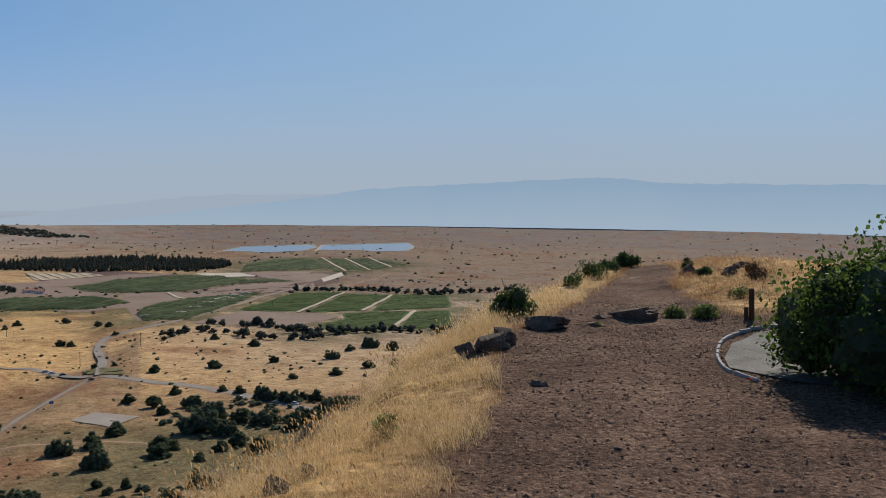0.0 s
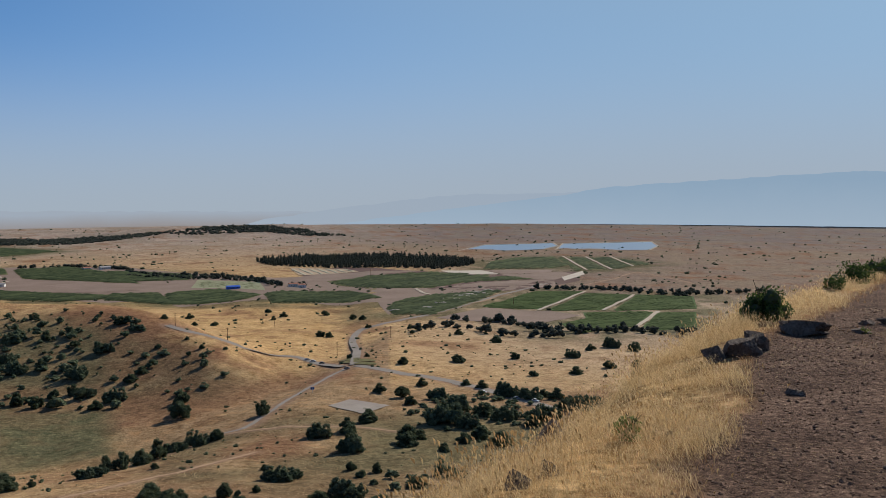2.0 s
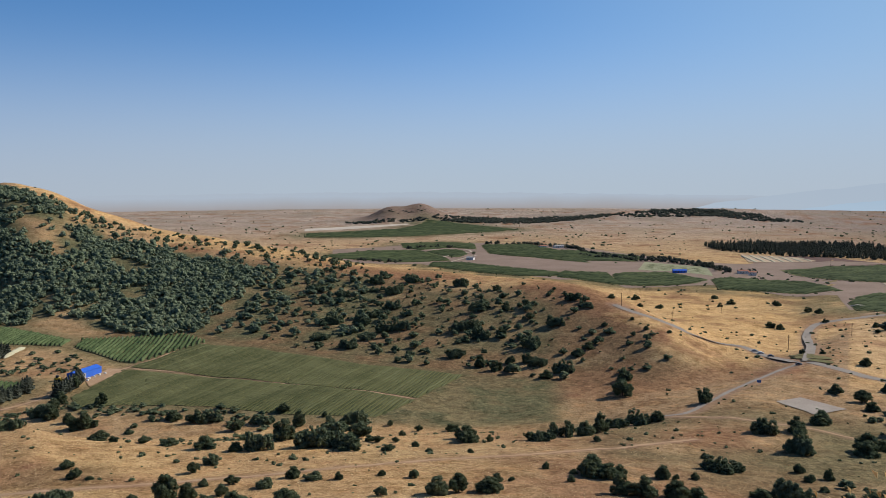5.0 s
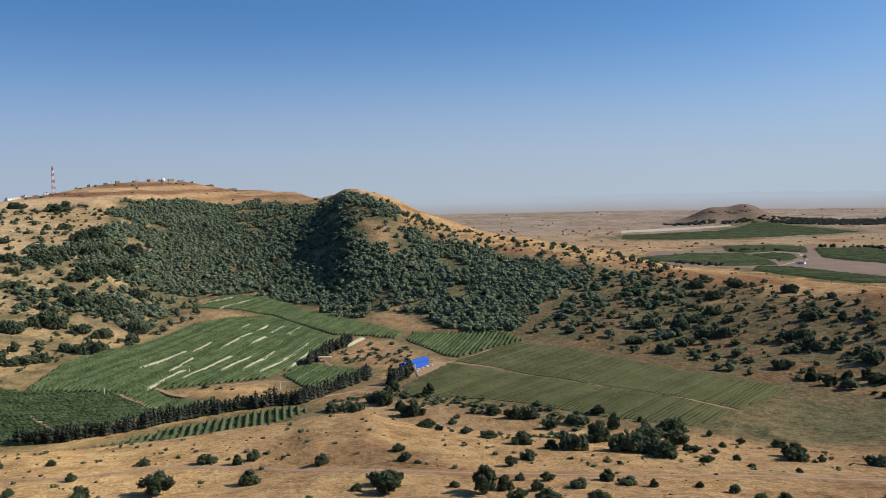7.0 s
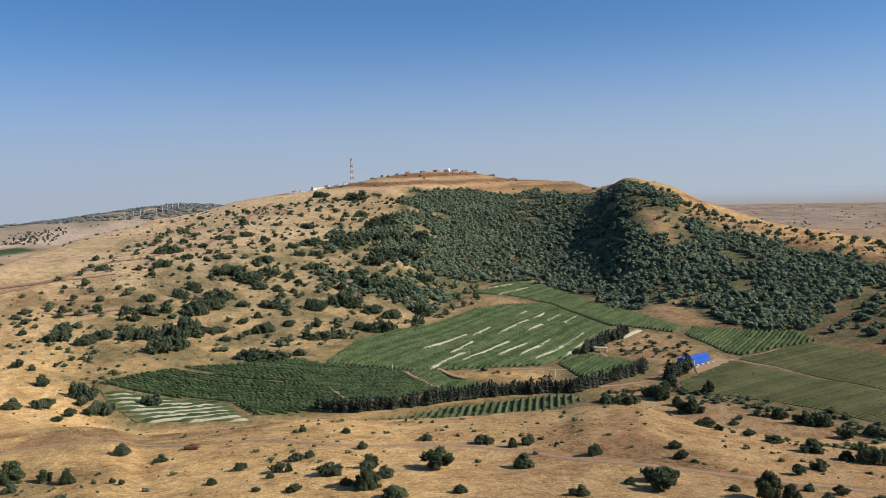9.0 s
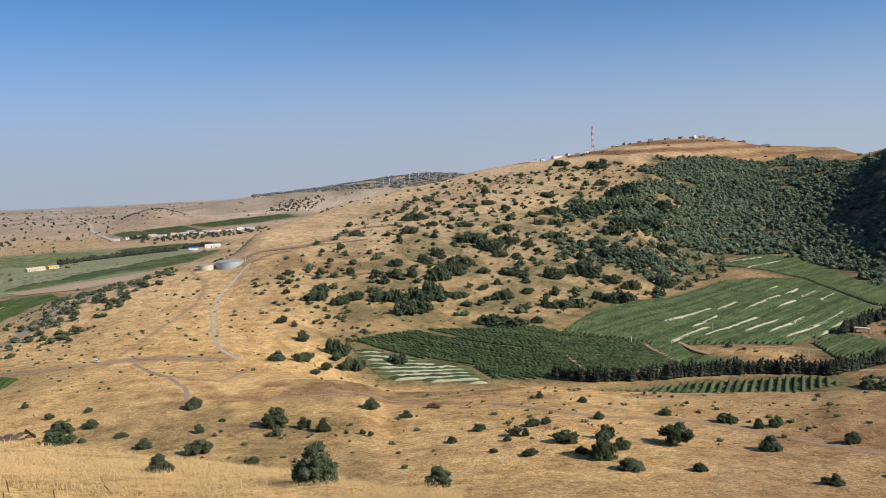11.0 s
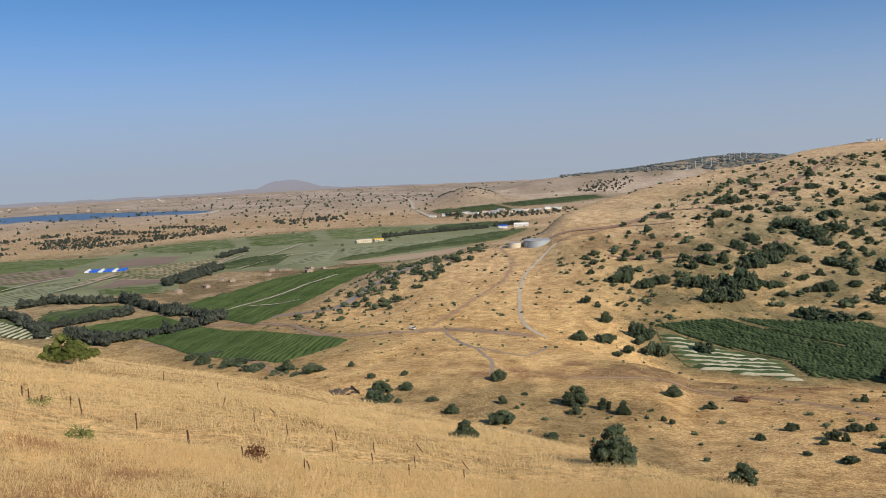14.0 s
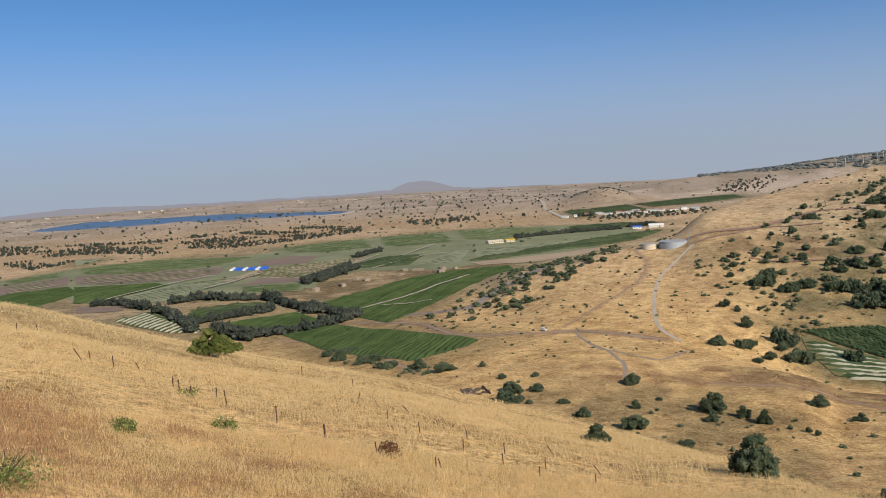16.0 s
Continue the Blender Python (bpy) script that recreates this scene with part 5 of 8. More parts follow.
def row_mesh(lines, width, tall, step, seed, ragged=0.45, gaps=0.0):
    """Hedge-like rows of plants along lines: uneven in width and height."""
    rng = np.random.default_rng(seed)
    co, fa, base = [], [], 0
    for s, e in lines:
        length = np.hypot(*(e - s))
        m = max(2, int(length / step) + 1)
        t = np.linspace(0, 1, m)[:, None]
        c = s * (1 - t) + e * t
        d = (e - s) / length
        n = np.array([-d[1], d[0]])
        ends = np.clip(np.minimum(np.arange(m), np.arange(m)[::-1]) / 2.0 + 0.25, 0, 1)
        w = width / 2 * (1 + ragged * rng.uniform(-1, 1, m)) * ends ** 0.5
        h = tall * (1 + ragged * rng.uniform(-1, 1, m)) * ends
        if gaps:
            h = np.where(rng.random(m) < gaps, 0.15 * tall, h)
        z = surface(c[:, 0], c[:, 1])
        prof = []
        for k, hh in ((-1.0, 0.0), (-0.85, 0.65), (0.0, 1.0), (0.85, 0.65), (1.0, 0.0)):
            q = c + n * (w * k)[:, None] + rng.normal(0, 0.035 * width, (m, 2))
            prof.append(np.column_stack([q, z + h * hh]))
        v = np.stack(prof, axis=1).reshape(-1, 3)
        i = base + np.arange(m - 1)[:, None] * 5 + np.arange(4)[None, :]
        fa.append(np.stack([i, i + 1, i + 6, i + 5], axis=-1).reshape(-1, 4)[:, ::-1])
        co.append(v)
        base += len(v)
    return np.concatenate(co), np.concatenate(fa)


def foliage(name, dark, light, scale=0.6, rough=0.9):
    """Leaves: varies from clump to clump, from plant to plant and in patches."""
    m, n, l, b = material(name, rough)
    geo = n.new("ShaderNodeNewGeometry")
    info = n.new("ShaderNodeObjectInfo")
    f = noise_tex(n, l, scale, 5, 0.7)
    g = noise_tex(n, l, scale * 0.06, 2)
    v = math_node(n, l, "ADD", math_node(n, l, "MULTIPLY", f, 0.5), math_node(n, l, "MULTIPLY", geo.outputs["Random Per Island"], 0.28))
    v = math_node(n, l, "ADD", v, math_node(n, l, "MULTIPLY", info.outputs["Random"], 0.12))
    v = math_node(n, l, "ADD", v, math_node(n, l, "MULTIPLY", math_node(n, l, "SUBTRACT", g, 0.5), 0.8))
    l.new(ramp(n, l, v, [(0.25, dark), (0.75, light)]), b.inputs["Base Color"])
    b.inputs["Specular IOR Level"].default_value = 0.06
    bump(n, l, b, noise_tex(n, l, scale * 4, 3), 0.15 / scale * 0.3, 0.8)
    t = n.new("ShaderNodeBsdfTranslucent")
    l.new(b.inputs["Base Color"].links[0].from_socket, t.inputs["Color"])
    s = n.new("ShaderNodeMixShader")
    s.inputs["Fac"].default_value = 0.35
    l.new(b.outputs["BSDF"], s.inputs[1])
    l.new(t.outputs["BSDF"], s.inputs[2])
    l.new(s.outputs["Shader"], n["Material Output"].inputs["Surface"])
    return m


SOIL_RED = two_scale("ploughed_soil", (0.085, 0.05, 0.042), (0.14, 0.085, 0.07), 0.5, 0.02, relief=0.1)
PALE = two_scale("pale_netting", (0.38, 0.32, 0.26), (0.52, 0.46, 0.38), 0.5, 0.03, relief=0.1)
TAN = two_scale("stubble", (0.31, 0.22, 0.14), (0.43, 0.325, 0.225), 0.5, 0.02, relief=0.1)
TURF = two_scale("field_turf", (0.095, 0.09, 0.038), (0.21, 0.175, 0.085), 0.6, 0.03, relief=0.1)
VINE_SOIL = two_scale("vineyard_turf", (0.075, 0.082, 0.03), (0.15, 0.14, 0.06), 0.6, 0.03, relief=0.1)
LAWN = two_scale("green_crop", (0.055, 0.092, 0.03), (0.095, 0.148, 0.05), 0.5, 0.02, relief=0.15)
MUTED = two_scale("muted_crop", (0.19, 0.195, 0.11), (0.30, 0.295, 0.185), 0.5, 0.02, relief=0.1)
OLIVE = two_scale("farmland", (0.14, 0.15, 0.075), (0.27, 0.265, 0.155), 0.4, 0.012, relief=0.1)
MAUVE = two_scale("fallow_soil", (0.17, 0.118, 0.09), (0.26, 0.19, 0.15), 0.5, 0.02, relief=0.1)
MUTED_LEAF = foliage("muted_leaves", (0.075, 0.09, 0.042), (0.165, 0.178, 0.09))
VINES = foliage("vine_leaves", (0.055, 0.084, 0.037), (0.15, 0.192, 0.09), 1.6)
LOW_VINES = foliage("low_vine_leaves", (0.062, 0.07, 0.033), (0.145, 0.15, 0.078))
CROP = foliage("crop_leaves", (0.06, 0.092, 0.03), (0.125, 0.17, 0.06))
MEADOW = foliage("meadow_leaves", (0.085, 0.118, 0.045), (0.17, 0.205, 0.085))
ORCHARD = foliage("orchard_leaves", (0.05, 0.07, 0.035), (0.122, 0.148, 0.07))
NET = two_scale("pale_net", (0.27, 0.255, 0.175), (0.44, 0.41, 0.30), 0.7, 0.05, relief=0.1)
ASPHALT = two_scale("old_asphalt", (0.18, 0.155, 0.13), (0.29, 0.25, 0.215), 1.5, 0.06, relief=0.01)
WORN = two_scale("worn_asphalt", (0.24, 0.175, 0.125), (0.38, 0.29, 0.215), 1.5, 0.08, relief=0.01)
DIRT = two_scale("dirt_track", (0.26, 0.165, 0.10), (0.42, 0.28, 0.175), 1.2, 0.08, relief=0.05)
PALE_DIRT = two_scale("pale_track", (0.34, 0.28, 0.21), (0.5, 0.42, 0.33), 1.0, 0.05, relief=0.05)
HILL_DIRT = two_scale("hill_track", (0.20, 0.12, 0.085), (0.32, 0.21, 0.15), 1.2, 0.08, relief=0.05)
CONCRETE = two_scale("concrete", (0.22, 0.185, 0.155), (0.33, 0.285, 0.245), 1.0, 0.08, relief=0.01)

# kind: sheet, rows, row spacing, width, height, step, angle, gaps, label, category
KINDS = {
    "bright": (LAWN, CROP, 4.0, 3.2, 1.3, 5.0, 55, 0.02, "bright green irrigated vineyard in close rows", "vineyard"),
    "orchard": (TURF, ORCHARD, 7.0, 5.4, 2.6, 6.0, 70, 0.03, "dark green orchard in rows on the plain", "orchard"),
    "dark": (TURF, ORCHARD, 12.0, 9.5, 2.6, 10.0, 75, 0.02, "dark green crop field on the far plain", "field"),
    "soil": (SOIL_RED, None, 0, 0, 0, 0, 0, 0, "ploughed purple-brown field", "field"),
    "pale": (PALE, None, 0, 0, 0, 0, 0, 0, "field under pale netting", "field"),
    "tan": (TAN, None, 0, 0, 0, 0, 0, 0, "bare tan field after harvest", "field"),
    "striped": (TAN, CROP, 9.0, 5.0, 0.6, 6.0, 5, 0.05, "strip field of green and bare soil bands", "field"),
    "vine": (VINE_SOIL, LOW_VINES, 2.7, 1.5, 0.8, 1.6, 117, 0.04, "green vineyard on the crater floor", "vineyard"),
    "rows": (TURF, VINES, 3.6, 2.0, 1.9, 0.9, 142, 0.03, "leafy green orchard rows on the crater floor", "orchard"),
    "orchrows": (TURF, VINES, 4.3, 2.2, 2.0, 1.1, 165, 0.08, "young orchard in widely spaced rows", "orchard"),
    "muted": (MUTED, MUTED_LEAF, 13.0, 6.0, 0.5, 11.0, 80, 0.05, "grey-green field in faint rows on the plain", "field"),
    "green": (OLIVE, MEADOW, 9.0, 8.0, 0.6, 9.0, 70, 0.03, "green crop field on the plain", "field"),
    "mauve": (MAUVE, None, 0, 0, 0, 0, 0, 0, "bare mauve-brown fallow field", "field"),
    "netted": (TAN, NET, 17.0, 7.0, 1.2, 10.0, 125, 0.0, "field with pale netted strips", "field"),
    "strips": (MAUVE, CROP, 21.0, 7.0, 0.5, 8.0, 162, 0.02, "fallow field with green strips", "field"),
    "covered": (TURF, VINES, 8.0, 4.2, 1.4, 3.0, 106, 0.06, "field with white netted rows", "field"),
}
for kind, outline in FARMLAND:
    tagged(drape("farmland", outline, {"olive": OLIVE, "mauve": MAUVE, "soil": SOIL_RED}[kind], up=0.55), "olive green farmland between the fields" if kind == "olive" else "mauve-brown farmland between the orchards" if kind == "mauve" else "dark purple-brown ploughed land", "farmland", kind="structure")
for index, (kind, outline) in enumerate(FIELDS):
    if kind == "fallow":
        continue
    sheet, leaf, gap, wide, tall, step, angle, holes, text, cat = KINDS[kind]
    if kind in ("rows", "bright", "vine"):
        cx, cy = (sum(p[i] for p in outline) / len(outline) for i in (0, 1))
        outline = [(cx + (x - cx) * 1.045, cy + (y - cy) * 1.045) for x, y in outline]
    ob = tagged(drape("vineyard" if cat == "vineyard" else cat, outline, sheet, up=1.2), text, cat, group="fields of the plain and crater", kind="structure")
    if leaf is not None:
        if kind == "bright" and outline[0][0] < -300:
            angle = 20
        if outline[0][1] < -300 and kind in ("muted", "green", "orchard", "dark"):
            angle = 162
        if kind == "rows" and sum(p[1] for p in outline) / len(outline) < 30:
            angle = 67
        if kind == "covered" and outline[0][1] < -300:
            angle = 25
        lines = spans(outline, angle, gap)
        if lines:
            co, fa = row_mesh(lines, wide, tall + float(lift(*outline[0])) * 0.8, step, 100 + index, gaps=holes, ragged=0.3)
            tagged(part("plant_rows", mesh_of("plant_rows", co, fa, leaf), leaf, ob), kind="stuff")
            if kind == "strips":
                away = np.array([-math.sin(math.radians(angle)), math.cos(math.radians(angle))]) * 10.5
                co, fa = row_mesh([(s + (e - s) * 0.02 + away, e - (e - s) * 0.03 + away) for s, e in lines[:-1]], 6.0, 0.75, 8.0, 350 + index, 0.2)
                tagged(part("stubble_band", mesh_of("stubble_band", co, fa, TAN), TAN, ob), kind="stuff")
            if kind == "covered":
                co, fa = row_mesh([(s + (e - s) * 0.08 + 3.4, e - (e - s) * 0.1 + 3.4) for s, e in lines], 3.0, 1.5, 2.0, 300 + index, 0.15, 0.0)
                tagged(part("net_cover", mesh_of("net_cover", co, fa, NET), NET, ob), kind="stuff")


# pale netted strips among the orchard rows
STRIPS = [((-689, 78), (-726, 109)), ((-616, 72), (-655, 98)), ((-640, 102), (-685, 136)), ((-666, 94), (-696, 112)), ((-654, 130), (-683, 153)), ((-652, 147), (-690, 174)), ((-638, 158), (-695, 201)), ((-729, 121), (-751, 137)), ((-729, 145), (-776, 175)), ((-734, 170), (-755, 185)), ((-995, 178), (-1016, 212)), ((-957, 194), (-992, 227)), ((-808, 176), (-827, 188)), ((-787, 186), (-813, 202)), ((-777, 197), (-801, 214)), ((-762, 208), (-784, 224)), ((-642, 179), (-678, 201)), ((-688, 240), (-704, 256))]
def strip_rows():
    for n, (a, c) in enumerate(STRIPS):
        a, c = ((a[0] * 1.25 - c[0] * 0.25, a[1] * 1.25 - c[1] * 0.25), (c[0] * 1.25 - a[0] * 0.25, c[1] * 1.25 - a[1] * 0.25))
        co, fa = row_mesh([(np.array(a, float), np.array(c, float))], 3.2, 2.5, 3.0, 400 + n, 0.12)
        tagged(part("net_strip", mesh_of("net_strip", co, fa, NET), NET), "pale netted strip among orchard rows", "netting", group="netted strips")


strip_rows()
for n, pts in enumerate(NET_LINES):
    co, fa = row_mesh([(np.array(pts[0], float), np.array(pts[1], float))], 6.0, 3.4, 6.0, 440 + n, 0.15)
    tagged(part("net_strip", mesh_of("net_strip", co, fa, PALE), PALE), "white netted strip in a dark orchard", "netting", group="netted strips")


def water_material(name, colour, gloss):
    m, n, l, b = material(name, 0.3)
    b.inputs["Base Color"].default_value = (*colour, 1)
    b.inputs["Specular IOR Level"].default_value = gloss
    bump(n, l, b, noise_tex(n, l, 0.3, 4), 0.3, 0.25)
    return m


WATER, POND = water_material("lake_water", (0.07, 0.10, 0.145), 0.14), water_material("reservoir_water", (0.17, 0.22, 0.28), 0.3)
for kind, outline in WATERS:
    flat = np.array(outline, float)
    level = float(np.mean(surface(flat[:, 0], flat[:, 1]))) + 1.0
    c = flat.mean(axis=0)
    bm = bmesh.new()
    top = [bm.verts.new((x, y, level)) for x, y in outline]
    foot = [bm.verts.new((x, y, level - 14)) for x, y in outline]
    bm.faces.new(top)
    for i in range(len(top)):
        bm.faces.new((top[i], foot[i], foot[(i + 1) % len(top)], top[(i + 1) % len(top)]))
    bmesh.ops.recalc_face_normals(bm, faces=bm.faces[:])
    tagged(part("water", bm, POND if kind == "reservoir" else WATER), "blue reservoir on the far plain" if kind == "reservoir" else "long blue lake on the far plain", "water", kind="structure")
    bank = [(c[0] + (x - c[0]) * 1.03, c[1] + (y - c[1]) * 1.06) for x, y in outline]
    bm = bmesh.new()
    inner = [bm.verts.new((x, y, level + 0.6)) for x, y in outline]
    outer = [bm.verts.new((x, y, level + 0.9)) for x, y in bank]
    low = [bm.verts.new((c[0] + (x - c[0]) * 1.02, c[1] + (y - c[1]) * 1.02, level - 10)) for x, y in bank]
    for i in range(len(inner)):
        j = (i + 1) % len(inner)
        bm.faces.new((inner[i], inner[j], outer[j], outer[i]))
        bm.faces.new((outer[i], outer[j], low[j], low[i]))
    bmesh.ops.recalc_face_normals(bm, faces=bm.faces[:])
    tagged(part("bank", bm, PALE_DIRT), "pale earth bank round the water", "bank", kind="structure")


def ribbon(name, pts, width, mat, up=0.6, step=4.0, ragged=0.0, shift=0.0, level=0.7):
    """A road laid on the ground along pts."""
    c = curve_points(pts, step)
    d = np.gradient(c, axis=0)
    d /= np.hypot(d[:, 0], d[:, 1])[:, None]
    n = np.column_stack([-d[:, 1], d[:, 0]])
    rng = np.random.default_rng(len(pts))
    co = []
    for k in (-1, -0.5, 0, 0.5, 1):
        w = shift + k * width / 2 * (1 + ragged * rng.uniform(-1, 1, len(c)))
        q = c + n * w[:, None] if np.ndim(w) else c + n * w
        co.append(np.column_stack([q, surface(q[:, 0], q[:, 1]) + lift(q[:, 0], q[:, 1]) * up]))
    co = np.stack(co, axis=1)
    co[:, :, 2] = co[:, :, 2].max(axis=1)[:, None] * level + co[:, :, 2] * (1 - level)
    i = np.arange(len(c) - 1)[:, None] * 5 + np.arange(4)[None, :]
    fa = np.stack([i, i + 1, i + 6, i + 5], axis=-1).reshape(-1, 4)[:, ::-1]
    return part(name, mesh_of(name, co.reshape(-1, 3), fa, mat), mat)


for kind, width, pts in ROADS:
    if kind == "asphalt":
        ob = tagged(ribbon("road", pts, width if width > 5 else width * 0.55, ASPHALT if width > 5 or pts[0][1] > 0 else WORN, up=0.6 if width > 5 else 0.4, ragged=0.06 if width > 5 else 0.2), "grey asphalt country road with worn edges", "road", kind="structure")
    elif kind == "dirt":
        tagged(ribbon("track", pts, width * 0.62, DIRT, up=0.35, ragged=0.5, step=2.0, level=0.1), "worn brown dirt track through dry grass", "track", kind="structure")
    elif kind == "cut":
        tagged(ribbon("track", pts, width, DIRT, up=4.5, ragged=0.2, step=3.0), "reddish dirt track between orchard blocks", "track", kind="structure")
    elif kind == "hill":
        tagged(ribbon("track", pts, width, HILL_DIRT, up=0.7, ragged=0.25, step=3.0, level=0.4), "pinkish dirt track climbing the grassy hill", "track", kind="structure")
    elif kind == "lane":
        tagged(ribbon("lane", pts, width * 0.8, PALE_DIRT, up=0.4, ragged=0.15), "narrow pale grey lane up the spur", "lane", kind="structure")
    else:
        tagged(ribbon("track", pts, width, PALE_DIRT, up=1.4 if kind != "farm" else 2.2 if pts[0][1] > 0 else 4.5, ragged=0.15), "pale graded border track" if width > 8 else "pale farm track between fields", "track", kind="structure")
for kind, outline in PADS:
    tagged(drape("paved_pad" if kind == "pad" else "yard", outline, CONCRETE if kind == "pad" else DIRT, up=1.3),
           "pale concrete pad beside the road" if kind == "pad" else "pale gravel yard beside a shed", "pavement", kind="structure")
# traffic islands of the junction
for x, y, s in ((-236, 611, 9), (-226, 598, 6), (-248, 622, 6)):
    ring = [(x + s * math.cos(a) * 1.5, y + s * math.sin(a) * 0.8) for a in np.linspace(0, 2 * math.pi, 14, endpoint=False)]
    tagged(drape("traffic_island", ring, TURF, up=1.9, cell=6), "planted traffic island with kerb", "traffic island", kind="structure")

# ---- trees ----
def ico(level):
    bm = bmesh.new()
    bmesh.ops.create_icosphere(bm, subdivisions=level, radius=1.0)
    v = np.array([q.co for q in bm.verts])
    f = np.array([[q.index for q in k.verts] for k in bm.faces])
    bm.free()
    return v, f


ICO1, ICO2 = ico(1), ico(2)


def random_units(rng, n):
    v = rng.normal(size=(n, 3))
    return v / np.linalg.norm(v, axis=1)[:, None]


def leaves_on(rng, points, normals, size):
    """Small leaf sprays at points, facing roughly outwards: two triangles each."""
    n = len(points)
    a = np.cross(normals + rng.normal(0, 0.7, (n, 3)), random_units(rng, n))
    a /= np.linalg.norm(a, axis=1)[:, None] + 1e-9
    b = np.cross(a, random_units(rng, n))
    b /= np.linalg.norm(b, axis=1)[:, None] + 1e-9
    s = size * rng.uniform(0.6, 1.4, n)[:, None]
    v = np.stack([points - a * s * 0.5, points + b * s * 0.4, points + a * s * 0.6, points - b * s * 0.4], axis=1).reshape(-1, 3)
    i = np.arange(n)[:, None] * 4
    return v, np.concatenate([i + [[0, 1, 2]], i + [[0, 2, 3]]])


def crown(seed, clumps, leaves, tall=0.8, low=0.18, ball=ICO1, leaf=0.07, tight=1.0):
    """A crown one metre wide made of uneven leaf clumps, standing on z = 0."""
    rng = np.random.default_rng(seed)
    co, fa, base, pts, nor = [], [], 0, [], []
    for k in range(clumps):
        a, r = rng.uniform(0, 2 * math.pi), 0.33 * math.sqrt(rng.random())
        top = tall - 0.5 * (tall - low) * (r / 0.36) ** 2
        r0 = rng.uniform(0.13, 0.21) * tight
        c = np.array([r * math.cos(a) * 1.12, r * math.sin(a) * 0.94, rng.uniform(low + r0 * 0.7, max(low + r0, top - r0 * 0.7))])
        v, f = ball
        q = v * (1 + 0.33 * rng.uniform(-1, 1, (len(v), 1))) * r0 * np.array([1.1, 1.1, 0.85])
        co.append(q + c)
        fa.append(f + base)
        base += len(v)
        u = random_units(rng, max(1, leaves // clumps))
        u[:, 2] = np.where(u[:, 2] < -0.4, -u[:, 2], u[:, 2])
        pts.append(c + u * r0 * rng.uniform(0.85, 1.25, (len(u), 1)))
        nor.append(u)
    v, f = leaves_on(rng, np.concatenate(pts), np.concatenate(nor), leaf)
    co.append(v)
    fa.append(f + base)
    return np.concatenate(co), np.concatenate(fa)


def trunk(seed, tall=0.4, thick=0.035, limbs=4):
    """A tapered trunk with limbs, one metre of crown width."""
    rng = np.random.default_rng(seed)
    co, fa, base = [], [], 0
    paths = [(np.array([0, 0, -0.08]), np.array([rng.normal(0, 0.03), rng.normal(0, 0.03), tall * 0.55]), thick, thick * 0.7)]
    for k in range(limbs):
        a = 2 * math.pi * (k + rng.random() * 0.6) / limbs
        paths.append((paths[0][1] * [1, 1, 0.9], np.array([0.2 * math.cos(a), 0.2 * math.sin(a), tall * rng.uniform(0.95, 1.3)]), thick * 0.6, thick * 0.25))
    for s, e, r0, r1 in paths:
        m = 6
        for t in (0, 0.5, 1):
            c = s * (1 - t) + e * t + (rng.normal(0, 0.012, 3) if t == 0.5 else 0)
            ang = np.linspace(0, 2 * math.pi, m, endpoint=False)
            r = r0 * (1 - t) + r1 * t
            co.append(np.column_stack([c[0] + r * np.cos(ang), c[1] + r * np.sin(ang), np.full(m, c[2])]))
        i, j = np.arange(m), (np.arange(m) + 1) % m
        for k in (0, m):
            q = np.column_stack([i + k, j + k, j + k + m, i + k + m]) + base
            fa.append(np.concatenate([q[:, [0, 1, 2]], q[:, [0, 2, 3]]]))
        base += 3 * m
    return np.concatenate(co), np.concatenate(fa)


BARK = two_scale("bark", (0.045, 0.032, 0.024), (0.13, 0.10, 0.075), 6.0, 0.6, relief=0.05)
OAK_LEAF = foliage("oak_leaves", (0.043, 0.06, 0.034), (0.17, 0.195, 0.11), 0.9)
SCRUB_LEAF = foliage("scrub_leaves", (0.06, 0.084, 0.048), (0.195, 0.22, 0.128), 0.9)
CONIFER_LEAF = foliage("conifer_needles", (0.045, 0.053, 0.042), (0.112, 0.122, 0.092), 0.9)
FOREST_LEAF = foliage("forest_leaves", (0.085, 0.118, 0.077), (0.225, 0.26, 0.163), 0.8)
THICKET_LEAF = foliage("thicket_leaves", (0.066, 0.091, 0.056), (0.208, 0.238, 0.14), 0.9)
# ridge scrub leaves are paled and greyed to paint in the distance haze
HAZY_RIDGE_LEAF = foliage("hazed_ridge_leaves", (0.17, 0.185, 0.185), (0.26, 0.275, 0.26), 0.5)
FRESH_LEAF = foliage("fresh_leaves", (0.068, 0.085, 0.022), (0.22, 0.235, 0.068), 3.0)


